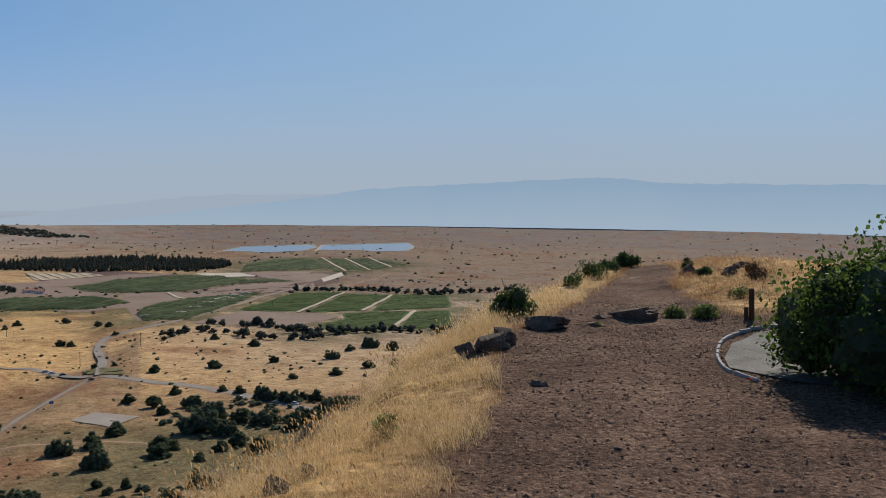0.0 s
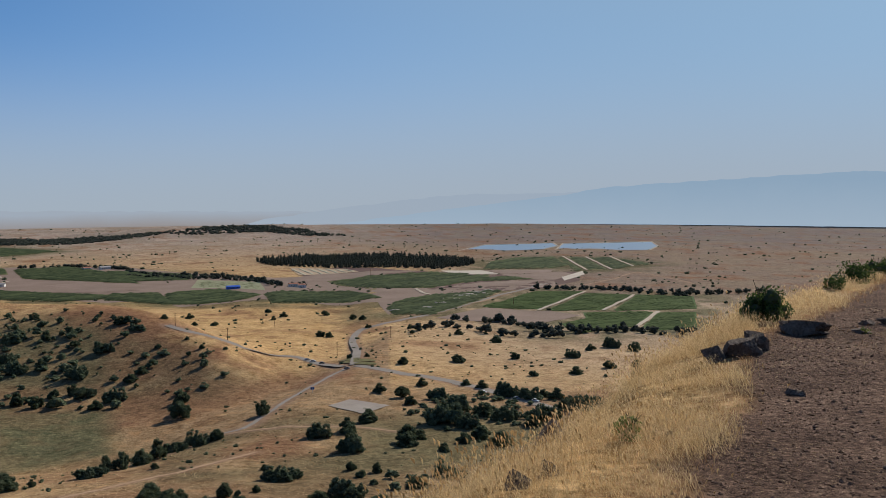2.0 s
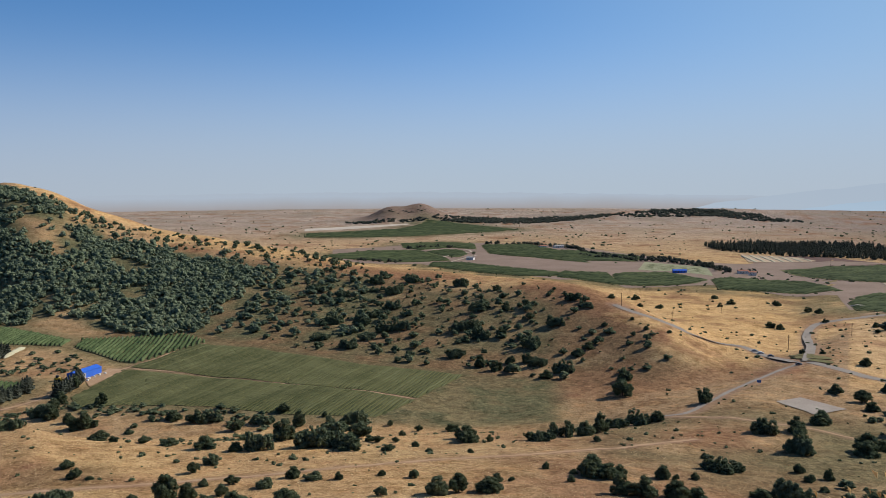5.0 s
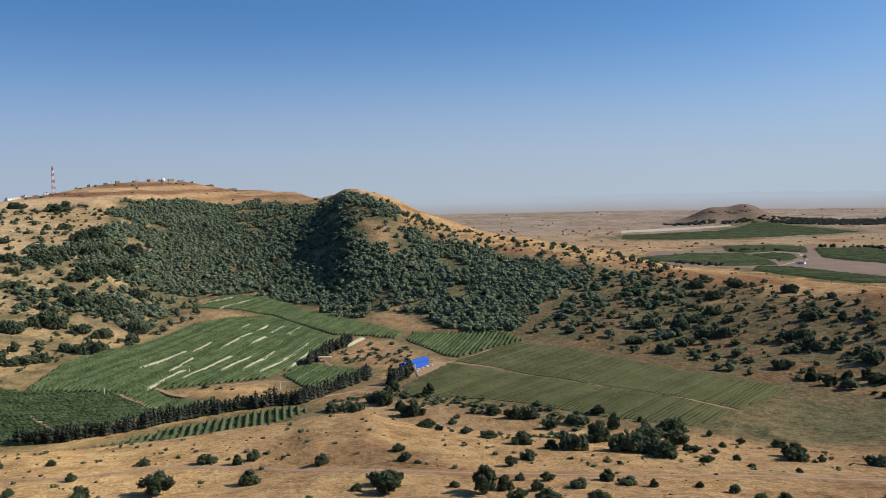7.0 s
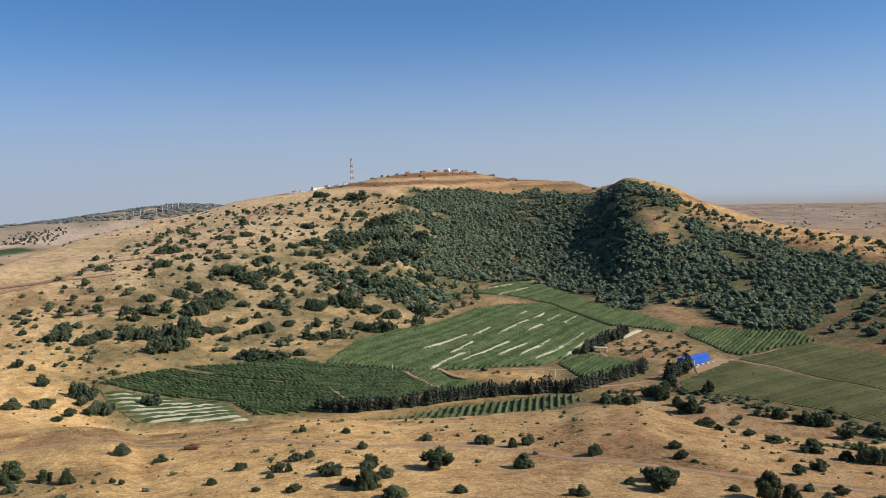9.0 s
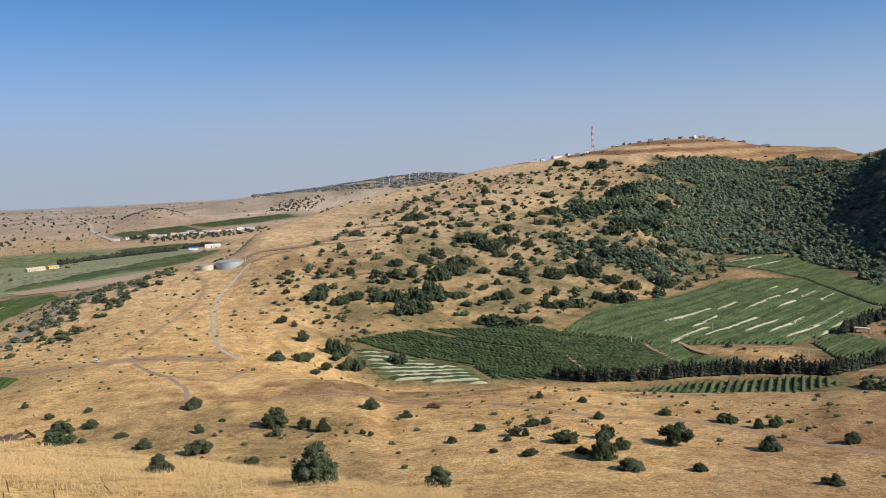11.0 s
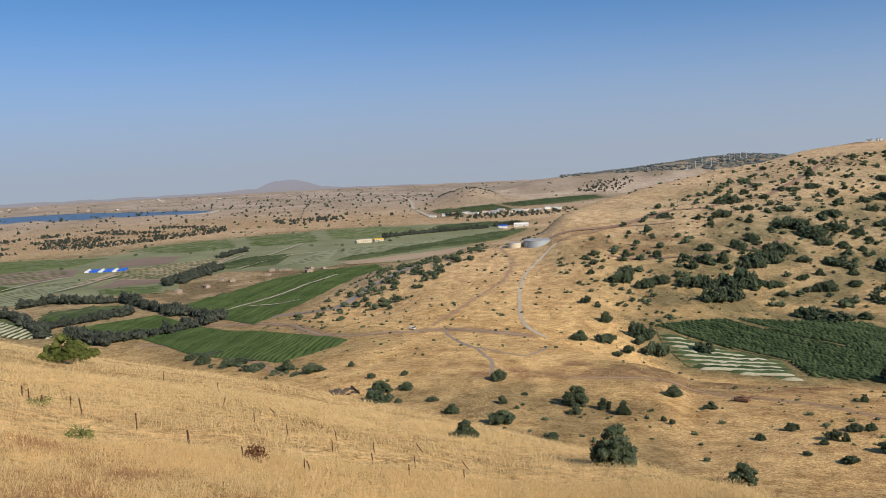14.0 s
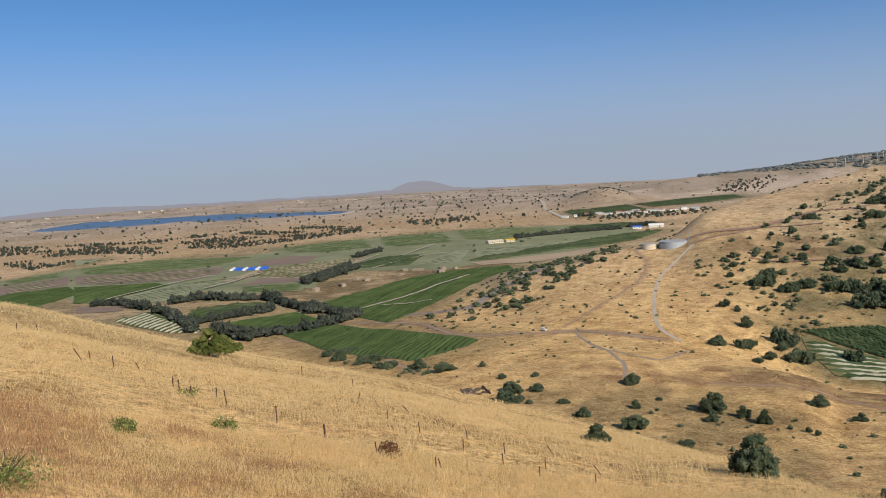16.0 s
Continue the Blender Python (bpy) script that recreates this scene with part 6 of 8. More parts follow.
def oak_crown(seed, tall, low, leaves):
    """An uneven crown about one metre wide: a few leaning lobes, each of small leaf clumps, with gaps between them."""
    rng = np.random.default_rng(seed)
    co, fa, base, pts, nor = [], [], 0, [], []
    lobes = int(rng.integers(9, 12))
    spin = rng.uniform(0, 6.28)
    for k in range(lobes):
        a = spin + 2 * math.pi * k / (lobes - 1) + rng.uniform(-0.5, 0.5)
        d = 0.0 if k == 0 else rng.uniform(0.16, 0.34)
        big = rng.uniform(0.15, 0.22) if k else 0.24
        top = tall * (rng.uniform(0.6, 1.0) if k else 1.0)
        centre = np.array([d * math.cos(a) * 1.15, d * math.sin(a) * 0.95, rng.uniform(0.35, 0.95) * max(low + big * 0.6, top - big) if k else top - big])
        for n in range(9 if k else 13):
            u = random_units(rng, 1)[0]
            u[2] = u[2] * 0.9 + 0.1
            r0 = big * rng.uniform(0.3, 0.48)
            c = centre + u * big * 0.78
            c[2] = max(c[2], low + r0 * 0.5)
            v, f = ICO1
            co.append(v * (1 + 0.3 * rng.uniform(-1, 1, (len(v), 1))) * r0 * [1, 1, 0.8] + c)
            fa.append(f + base)
            base += len(v)
            w = random_units(rng, leaves // (lobes * 9))
            pts.append(c + w * r0 * rng.uniform(0.8, 1.45, (len(w), 1)) * [1, 1, 0.9])
            nor.append(w * 0.6 + random_units(rng, len(w)) * 0.5)
    v, f = leaves_on(rng, np.concatenate(pts), np.concatenate(nor), 0.034)
    co.append(v)
    fa.append(f + base)
    return np.concatenate(co), np.concatenate(fa)


def thicket(seed):
    """Several oaks grown together, one metre wide along x."""
    rng = np.random.default_rng(seed)
    root = new("oak_thicket")
    co, fa, base = [], [], 0
    for k in range(5):
        size = rng.uniform(0.40, 0.58)
        spot = np.array([(k / 4 - 0.5) * 0.54 + rng.normal(0, 0.03), rng.uniform(-0.12, 0.25), 0])
        v, f = oak_crown(seed * 7 + k, rng.uniform(0.6, 0.85), 0.0, 4200)
        co.append(v * size + spot)
        fa.append(f + base)
        base += len(v)
        v, f = trunk(seed * 7 + k, 0.4)
        part("trunk", mesh_of("trunk", v * size + spot, f, BARK), BARK, root)
    part("crown", mesh_of("crown", np.concatenate(co), np.concatenate(fa), THICKET_LEAF, flat=True), THICKET_LEAF, root)
    return tagged(root, "thicket of dark green evergreen oaks grown together", "thicket")


def tree_variant(seed, leaf_mat, name, label, tall=0.78, low=0.10, leaves=8000):
    root = new(name)
    co, fa = oak_crown(seed, tall, low, leaves)
    part("crown", mesh_of("crown", co, fa, leaf_mat, flat=True), leaf_mat, root)
    co, fa = trunk(seed + 50, tall * 0.6)
    part("trunk", mesh_of("trunk", co, fa, BARK), BARK, root)
    return tagged(root, label, "tree")


def place(ob, x, y, size, turn, sink=0.03, up=0.0, squat=1.0):
    ob.matrix_basis = Matrix.LocRotScale((x, y, float(surface(x, y)) + up - sink * size), Euler((0, 0, turn)), (size, size, size * squat))


OAKS = [tree_variant(10 + k, OAK_LEAF, "oak_tree", "dark green evergreen oak standing in dry grass", tall=(0.68, 0.74, 0.62, 0.80, 0.70)[k], low=0.05) for k in range(5)]
SCRUBS = [tree_variant(30 + k, SCRUB_LEAF, "oak_shrub", "rounded green oak shrub in dry grass", tall=(0.64, 0.74, 0.58)[k], low=0.0) for k in range(3)]
THICKETS = [thicket(50 + k) for k in range(6)]
rng_trees = np.random.default_rng(7)
used = set()


def put_tree(pool, x, y, size, group, squat=1.0):
    k = int(rng_trees.integers(len(pool)))
    src = pool[k]
    ob = src if src.name not in used else copy_thing(src, Matrix())
    used.add(src.name)
    place(ob, x, y, size, rng_trees.uniform(0, 6.28), squat=squat * rng_trees.uniform(0.9, 1.12))
    ob["group"] = group


def put_grown(pool, x, y, wide, share, group):
    """A tree, or a clump of several where the growth is too wide for one crown."""
    if wide < 11.5:
        put_tree(pool, x, y, wide * 1.12, group, float(np.clip(share / 0.68, 0.75, 1.25)))
        return
    k = int(rng_trees.integers(len(THICKETS)))
    ob = THICKETS[k] if THICKETS[k].name not in used else copy_thing(THICKETS[k], Matrix())
    used.add(THICKETS[k].name)
    place(ob, x, y, wide * 1.08, math.atan2(x, -y) + math.pi * int(rng_trees.integers(2)), sink=0.02, squat=float(np.clip(share / 0.42, 0.7, 1.4)))
    ob["group"] = group


for plan, group in ((JUNCTION_OAKS, "oaks by the road junction"), (PASTURE_OAKS, "oaks of the dry pasture")):
    for x, y, w in plan:
        put_grown(OAKS, x, y, w * 1.05, 0.55, group)
for plan, group, pool in ((SHELF_OAKS, "oaks and shrubs of the crater lip", OAKS + SCRUBS), (SADDLE_OAKS, "shrubs of the saddle", SCRUBS),
                          (SLOPE_OAKS, "oaks of the dry rim slope", SCRUBS + OAKS[:2]), (SHED_OAKS, "trees near the shed and the road", OAKS), (WALL_OAKS, "oaks of the crater wall", OAKS + SCRUBS[:1])):
    for x, y, w, share in plan:
        put_grown(pool, x, y, min(w, 15.0) if plan is WALL_OAKS else w, share, group)
for x, y, w in HILLSIDE_TREES[1:2]:
    put_tree(OAKS, x, y, w, "trees of the near hillside")
low_tree = tree_variant(61, FRESH_LEAF, "wild_almond_tree", "low spreading yellow-green tree on the grassy hillside", tall=0.66, low=0.2, leaves=3200)
place(low_tree, *HILLSIDE_TREES[2][:2], HILLSIDE_TREES[2][2] * 1.1, 0.4)
place(copy_thing(low_tree, Matrix()), *HILLSIDE_TREES[3][:2], HILLSIDE_TREES[3][2] * 1.1, 2.2)


def inside(poly, x, y):
    p = np.array(poly, float)
    hit = np.zeros(np.shape(x), bool)
    for (ax, ay), (bx, by) in zip(p, np.roll(p, -1, axis=0)):
        c = (ay > y) != (by > y)
        with np.errstate(divide="ignore", invalid="ignore"):
            hit ^= c & (x < (bx - ax) * (y - ay) / (by - ay) + ax)
    return hit


def scatter(rng, poly, spacing, keep=1.0):
    """Random places inside an outline, about spacing apart."""
    p = np.array(poly, float)
    lo, hi = p.min(axis=0), p.max(axis=0)
    nx, ny = np.maximum(1, ((hi - lo) / spacing).astype(int))
    gx, gy = np.meshgrid(np.arange(nx), np.arange(ny))
    x = lo[0] + (gx + rng.random(gx.shape)) * spacing
    y = lo[1] + (gy + rng.random(gy.shape)) * spacing
    ok = inside(poly, x, y) & (rng.random(x.shape) < keep)
    return np.column_stack([x[ok], y[ok]])


def wood(name, places, sizes, variants, mat, label, category, seed, stretch=1.0, parent=None):
    """Many trees that nobody could count, as one mesh."""
    rng = np.random.default_rng(seed)
    co, fa, base = [], [], 0
    z = surface(places[:, 0], places[:, 1])
    for (x, y), h, s in zip(places, z, sizes):
        v, f = variants[int(rng.integers(len(variants)))]
        a = rng.uniform(0, 6.28)
        q = v * s * np.array([1, 1, stretch * rng.uniform(0.85, 1.2)])
        q = np.column_stack([q[:, 0] * math.cos(a) - q[:, 1] * math.sin(a) + x, q[:, 0] * math.sin(a) + q[:, 1] * math.cos(a) + y, q[:, 2] + h - 0.05 * s])
        co.append(q)
        fa.append(f + base)
        base += len(v)
    ob = part(name, mesh_of(name, np.concatenate(co), np.concatenate(fa), mat, flat=True), mat, parent)
    return tagged(ob, label, category, kind="stuff")


def field_free(places, margin=0):
    ok = np.ones(len(places), bool)
    for kind, outline in FIELDS:
        if kind != "fallow":
            ok &= ~inside(outline, places[:, 0], places[:, 1])
    return places[ok]


WOODLAND = [crown(70 + k, 8, 64, 0.9, 0.03, ICO1, 0.15, 1.15) for k in range(8)]
CANOPY = [crown(160 + k, 6, 42, 0.95, 0.02, ICO1, 0.16, 1.35) for k in range(9)]
rng_wood = np.random.default_rng(11)
spots = scatter(rng_wood, [(-1700, 0), (-1700, 620), (-560, 620), (-560, 0)], 5.5, 0.97)
wander = [spots[:, k] + 26 * smooth_noise(spots[:, 0], spots[:, 1], 70, 90 + k) + 13 * smooth_noise(spots[:, 0], spots[:, 1], 19, 92 + k) for k in (0, 1)]
spots = spots[np.any([inside(poly, *wander) for poly in DENSE_FOREST], axis=0)]
slope_side = scatter(rng_wood, [(-1309, 485), (-1244, 514), (-1160, 531), (-1000, 530), (-931, 560), (-880, 590), (-760, 560), (-955, 400), (-1200, 440)], 15, 0.55)
wall_side = scatter(rng_wood, [(-1344, 120), (-1180, 60), (-1000, 60), (-900, 100), (-1000, 190), (-1100, 150)], 14, 0.5)
spots = field_free(np.concatenate([spots, slope_side, wall_side]))
rim_r = line(RIM + RIM_EAST, np.degrees(np.arctan2(-spots[:, 0], spots[:, 1])))[0]
spots = spots[(smooth_noise(spots[:, 0], spots[:, 1], 45, 21) > -0.62) & (smooth_noise(spots[:, 0], spots[:, 1], 21, 23) > -0.7) & (np.hypot(spots[:, 0], spots[:, 1]) < rim_r * 1.005)]
wood("forest", spots, 4.0 + 6.5 * rng_wood.random(len(spots)) ** 1.5, CANOPY, FOREST_LEAF, "dense dark oak forest on the crater wall", "forest", 12)
spots = np.concatenate([scatter(rng_wood, poly, 13 if n == 0 else 9.5, 0.85) for n, poly in enumerate(OPEN_WOOD)])
spots = field_free(spots)
spots = spots[smooth_noise(spots[:, 0], spots[:, 1], 38, 22) > -0.3]
wood("open_woodland", spots, rng_wood.uniform(4.5, 12, len(spots)), WOODLAND, FOREST_LEAF, "open oak scrub on a dry slope", "woodland", 13, 0.8)
spots = np.concatenate([scatter(rng_wood, poly, 7.5, 0.75) for poly in LOW_SCRUB])
spots = field_free(spots)
spots = spots[smooth_noise(spots[:, 0], spots[:, 1], 22, 28) > -0.25]
wood("low_scrub", spots, rng_wood.uniform(2.2, 6.5, len(spots)), WOODLAND, SCRUB_LEAF, "low green scrub along the field edge", "scrub", 21, 0.62)
spots = np.concatenate([scatter(rng_wood, poly, 13.5 if n in (0, 2) else 11.5, 0.5 if n == 1 else 0.55) for n, poly in enumerate(SLOPE_SCATTER)])
spots = field_free(spots)
wood("slope_scrub", spots, rng_wood.choice([1.8, 2.5, 4, 5.5, 7, 9], len(spots)) * rng_wood.uniform(0.8, 1.2, len(spots)), WOODLAND, SCRUB_LEAF,
     "scattered oaks and shrubs on the crater rim", "scrub", 14, 0.8)
spots = scatter(rng_wood, SPUR_SCRUB[0], 11, 0.6)
wood("spur_scrub", spots, rng_wood.choice([1.5, 2.5, 3.5, 6, 9], len(spots)), WOODLAND, OAK_LEAF, "scattered shrubs on the dry spur", "scrub", 15, 0.75)
spots = scatter(np.random.default_rng(151), SPUR_EDGE, 9.5, 0.6)
spots = spots[smooth_noise(spots[:, 0], spots[:, 1], 22, 152) > -0.15]
wood("spur_thicket", spots, np.random.default_rng(153).uniform(4, 9, len(spots)), WOODLAND, OAK_LEAF, "dense shrubs along the edge of the dry spur", "scrub", 154, 0.75)


def conifer(seed):
    """A conifer one metre wide, 1.9 m tall, from ragged tiers."""
    rng = np.random.default_rng(seed)
    co, fa, base = [], [], 0
    for k in range(6):
        t = k / 5
        v, f = ICO1
        r = 0.42 * (1 - 0.75 * t) * rng.uniform(0.85, 1.15)
        q = v * (1 + 0.35 * rng.uniform(-1, 1, (len(v), 1))) * [r, r, 0.24] + [rng.normal(0, 0.04), rng.normal(0, 0.04), 0.3 + 1.4 * t]
        co.append(q)
        fa.append(f + base)
        base += len(v)
    u = random_units(rng, 60)
    v, f = leaves_on(rng, np.column_stack([u[:, :2] * 0.38, 0.3 + (u[:, 2] + 1) * 0.7]) * [1, 1, 1], u, 0.18)
    return np.concatenate(co + [v]), np.concatenate(fa + [f + base])


TUFT_SHAPES = [crown(120 + k, 4, 26, 0.7, 0.0, ICO1, 0.25, 1.7) for k in range(6)]
GROVE = [crown(140 + k, 6, 34, 0.9, 0.0, ICO1, 0.18, 1.35) for k in range(6)]
CONIFERS = [conifer(90 + k) for k in range(4)]
spots = scatter(rng_wood, CONIFER_WOOD[0], 12.5, 0.92)
wood("conifer_wood", spots, rng_wood.uniform(7, 10, len(spots)), CONIFERS, CONIFER_LEAF, "dark conifer plantation on the plain", "wood", 16, 0.75)
spots = np.concatenate([scatter(rng_wood, poly, 17, 0.85) for poly in HILLTOP_WOOD[:-2]])
wood("hilltop_wood", spots, rng_wood.uniform(10, 17, len(spots)), TUFT_SHAPES, CONIFER_LEAF, "dark wood on a low far hill", "wood", 17, 0.7)
far_spots = np.concatenate([scatter(rng_wood, poly, 15, 0.5) for poly in HILLTOP_WOOD[-2:]])
wood("hill_scrub", far_spots, rng_wood.uniform(4, 9, len(far_spots)), TUFT_SHAPES, CONIFER_LEAF, "scattered dark scrub on a low far hill", "scrub", 23, 0.7)
spots = np.concatenate([polar for polar in ((lambda r, a: np.column_stack([-r * np.sin(a), r * np.cos(a)]))(np.sqrt(rng_wood.uniform(3480 ** 2, 4000 ** 2, 1300)), np.radians(rng_wood.uniform(94, 110, 1300))),)])
spots = spots[smooth_noise(spots[:, 0], spots[:, 1], 210, 27) > -0.6]
wood("ridge_wood", spots, rng_wood.uniform(12, 22, len(spots)), TUFT_SHAPES, HAZY_RIDGE_LEAF, "scrub wood on the far wind farm ridge, greyed with painted haze", "wood", 20, 0.6)
spots = np.concatenate([scatter(rng_wood, poly, 9.5, 0.7) for poly in RUIN_TREES])
spots = spots[smooth_noise(spots[:, 0], spots[:, 1], 75, 24) > -0.05]
wood("grove", spots, 2.5 + 6.0 * rng_wood.random(len(spots)) ** 2, GROVE, CONIFER_LEAF, "grey-green trees among ruined houses on the plain", "grove", 18, 1.15)
spots = np.concatenate([scatter(rng_wood, poly, 17, 0.6) for poly in VILLAGE_TREES] + [scatter(rng_wood, PLAIN_TREES, 62, 0.5)])
wood("village_trees", spots, rng_wood.uniform(5, 11, len(spots)), GROVE, CONIFER_LEAF, "dark garden trees between white houses", "trees", 22, 1.0)
for plan, pool, size, gap, text, st in ((CRATER_BREAKS, CONIFERS, 5.4, 2.4, "dark windbreak of close conifers beside the orchard", 0.88),
                                        (EAST_BREAKS, WOODLAND, 9.5, 4.2, "dark grey-green windbreak of tall trees between fields", 1.15),
                                        (WEST_BREAKS, WOODLAND, 11.0, 10.0, "dark tree line along the fields", 0.9)):
    for n, pts in enumerate(plan):
        c = curve_points(pts, gap)
        c = np.concatenate([c, c + rng_wood.normal(0, size * 0.25, c.shape)]) if plan is not WEST_BREAKS else c + rng_wood.normal(0, 3, c.shape)
        wood("windbreak", c, rng_wood.uniform(0.7, 1.15, len(c)) * size, pool, CONIFER_LEAF, text, "windbreak", 30 + n, st)

# small shrubs dotted over the plains and the dry slopes
spots = []
for lo, hi, a0, a1, count in ((300, 900, -5, 32, 520), (900, 1700, -20, 60, 700), (1700, 3000, -30, 62, 1300), (3000, 4500, -30, 70, 900),
                              (260, 440, 25, 115, 620), (420, 900, 100, 130, 560), (900, 2200, 108, 156, 500), (2200, 4400, 100, 156, 1300),
                              (750, 1500, 88, 113, 700), (1100, 1900, 62, 92, 160)):
    r = np.sqrt(rng_wood.uniform(lo ** 2, hi ** 2, count))
    a = np.radians(rng_wood.uniform(a0, a1, count))
    spots.append(np.column_stack([-r * np.sin(a), r * np.cos(a)]))
spots = field_free(np.concatenate(spots))
dist = np.hypot(spots[:, 0], spots[:, 1])
spots, dist = spots[smooth_noise(spots[:, 0], spots[:, 1], 130, 25) > -0.35], dist[smooth_noise(spots[:, 0], spots[:, 1], 130, 25) > -0.35]
wood("scattered_shrubs", spots, (0.9 + 2.6 * rng_wood.random(len(spots)) ** 2) * np.clip(dist / 650, 0.8, 2.6), TUFT_SHAPES, OAK_LEAF,
     "small dark shrubs dotted over dry grassland", "shrubs", 19, 0.8)

POSTS = [(-61.7, -64.2, 1.12, 0), (-60.5, -56.2, 0.82, 0), (-49.0, -45.2, 0.84, -0.3), (-44.3, -38.2, 0.7, 0), (-41.8, -33.5, 0.7, 0.05), (-33.0, -33.0, 0.78, 0), (-33.0, -32.9, 0.78, 0.05), (-31.8, -28.3, 0.7, 0.03), (-32.4, -25.1, 0.7, 0), (-32.8, -25.0, 0.7, 0.3), (-43.8, -31.3, 0.7, 0.1), (-39.7, -28.7, 0.7, 0), (-38.6, -25.3, 0.7, 0.08), (-42.0, -27.4, 0.7, 0.05), (-40.0, -23.5, 0.7, 0.05), (-37.8, -22.6, 0.7, 0), (-46.5, -26.7, 0.7, 0.6), (-43.5, -22.0, 0.7, 0.6), (-39.1, -20.1, 0.7, 0), (-50.5, -41.4, 0.7, 0.7), (-33.9, -57.2, 1.04, 0.45), (-35.3, -55.6, 0.95, 0), (-34.8, -57.6, 0.79, 0.05), (-38.0, -56.5, 0.7, 0.4), (-35.4, -49.1, 0.7, 0), (-33.4, -44.6, 0.7, 0), (-34.9, -47.8, 0.7, 0), (-34.6, -42.8, 0.95, 0.1), (-35.8, -45.2, 0.7, 0), (-33.7, -37.4, 1.01, 0), (-40.3, -74.5, 0.7, 0.1), (-37.3, -72.2, 0.74, 0)]
# ---- the near ridge and hillside ----
def leaf_material(name, dark, light, through_it=0.35):
    """Thin leaves that let some light through."""
    m, n, l, b = material(name, 0.55)
    geo = n.new("ShaderNodeNewGeometry")
    f = noise_tex(n, l, 2.5, 3)
    v = math_node(n, l, "ADD", math_node(n, l, "MULTIPLY", geo.outputs["Random Per Island"], 0.6), math_node(n, l, "MULTIPLY", f, 0.4))
    c = ramp(n, l, v, [(0.2, dark), (0.8, light)])
    l.new(c, b.inputs["Base Color"])
    t = n.new("ShaderNodeBsdfTranslucent")
    l.new(c, t.inputs["Color"])
    s = n.new("ShaderNodeMixShader")
    s.inputs["Fac"].default_value = through_it
    l.new(b.outputs["BSDF"], s.inputs[1])
    l.new(t.outputs["BSDF"], s.inputs[2])
    l.new(s.outputs["Shader"], n["Material Output"].inputs["Surface"])
    return m


STRAW = leaf_material("straw", (0.60, 0.42, 0.19), (0.86, 0.66, 0.36), 0.45)
BANK_STRAW = leaf_material("bank_straw", (0.40, 0.26, 0.115), (0.84, 0.65, 0.37), 0.4)
RED_WEED = leaf_material("red_brown_weeds", (0.25, 0.125, 0.062), (0.56, 0.36, 0.185), 0.3)
WEED = leaf_material("green_weeds", (0.09, 0.12, 0.03), (0.30, 0.31, 0.10), 0.3)
VINE_LEAF = leaf_material("broad_leaves", (0.022, 0.04, 0.010), (0.115, 0.175, 0.034), 0.45)
SHRUB_LEAF = leaf_material("shrub_leaves", (0.03, 0.055, 0.016), (0.10, 0.14, 0.04), 0.35)
DRY_TWIG = two_scale("dry_twigs", (0.10, 0.045, 0.022), (0.22, 0.11, 0.055), 8, 1, relief=0)


def blades(seed, xy, tall, wide, lean=0.35, heads=0.35):
    """Grass blades, each a bent strip; some carry a seed head."""
    rng = np.random.default_rng(seed)
    n = len(xy)
    z = surface(xy[:, 0], xy[:, 1])
    p = np.column_stack([xy, z - 0.02])
    a = rng.uniform(0, 2 * math.pi, n)
    side = np.column_stack([np.cos(a), np.sin(a), np.zeros(n)]) * (wide * rng.uniform(0.6, 1.3, n) / 2)[:, None]
    wind = np.column_stack([rng.normal(-0.25, 0.35, n), rng.normal(-0.2, 0.35, n), np.zeros(n)])
    h = (tall * rng.uniform(0.55, 1.2, n))[:, None]
    up = np.array([0, 0, 1.0])
    mid = p + up * h * 0.6 + wind * h * lean * 0.4
    tip = p + up * h * (0.98 - 0.1 * rng.random((n, 1))) + wind * h * lean * 1.2
    v = np.stack([p - side, p + side, mid + side * 0.8, mid - side * 0.8, tip], axis=1).reshape(-1, 3)
    i = np.arange(n)[:, None] * 5
    f = np.concatenate([i + [[0, 1, 2]], i + [[0, 2, 3]], i + [[3, 2, 4]]])
    k = rng.random(n) < heads
    t, s, hh, w = tip[k], side[k], h[k], wind[k]
    q = np.stack([t - up * hh * 0.16, t + s * 2.2, t + up * hh * 0.06 + w * hh * 0.12, t - s * 2.2], axis=1).reshape(-1, 3)
    j = np.arange(len(t))[:, None] * 4 + len(v)
    return np.concatenate([v, q]), np.concatenate([f, j + [[0, 1, 2]], j + [[0, 2, 3]]])


def polar_spots(rng, r0, r1, a0, a1, per_m2):
    n = int(per_m2 * 0.5 * (r1 ** 2 - r0 ** 2) * math.radians(a1 - a0))
    r = np.sqrt(rng.uniform(r0 ** 2, r1 ** 2, n))
    a = np.radians(rng.uniform(a0, a1, n))
    return np.column_stack([-r * np.sin(a), r * np.cos(a)])


def grass(name, xy, tall, mat, seed, label, heads=0.35, lean=0.35, wide=1.0):
    r = np.hypot(xy[:, 0], xy[:, 1])
    co, fa = blades(seed, xy, tall, np.maximum(0.006, 0.00046 * r) * wide, lean, heads)
    return tagged(part(name, mesh_of(name, co, fa, mat, flat=True), mat), label, "grass", kind="stuff")


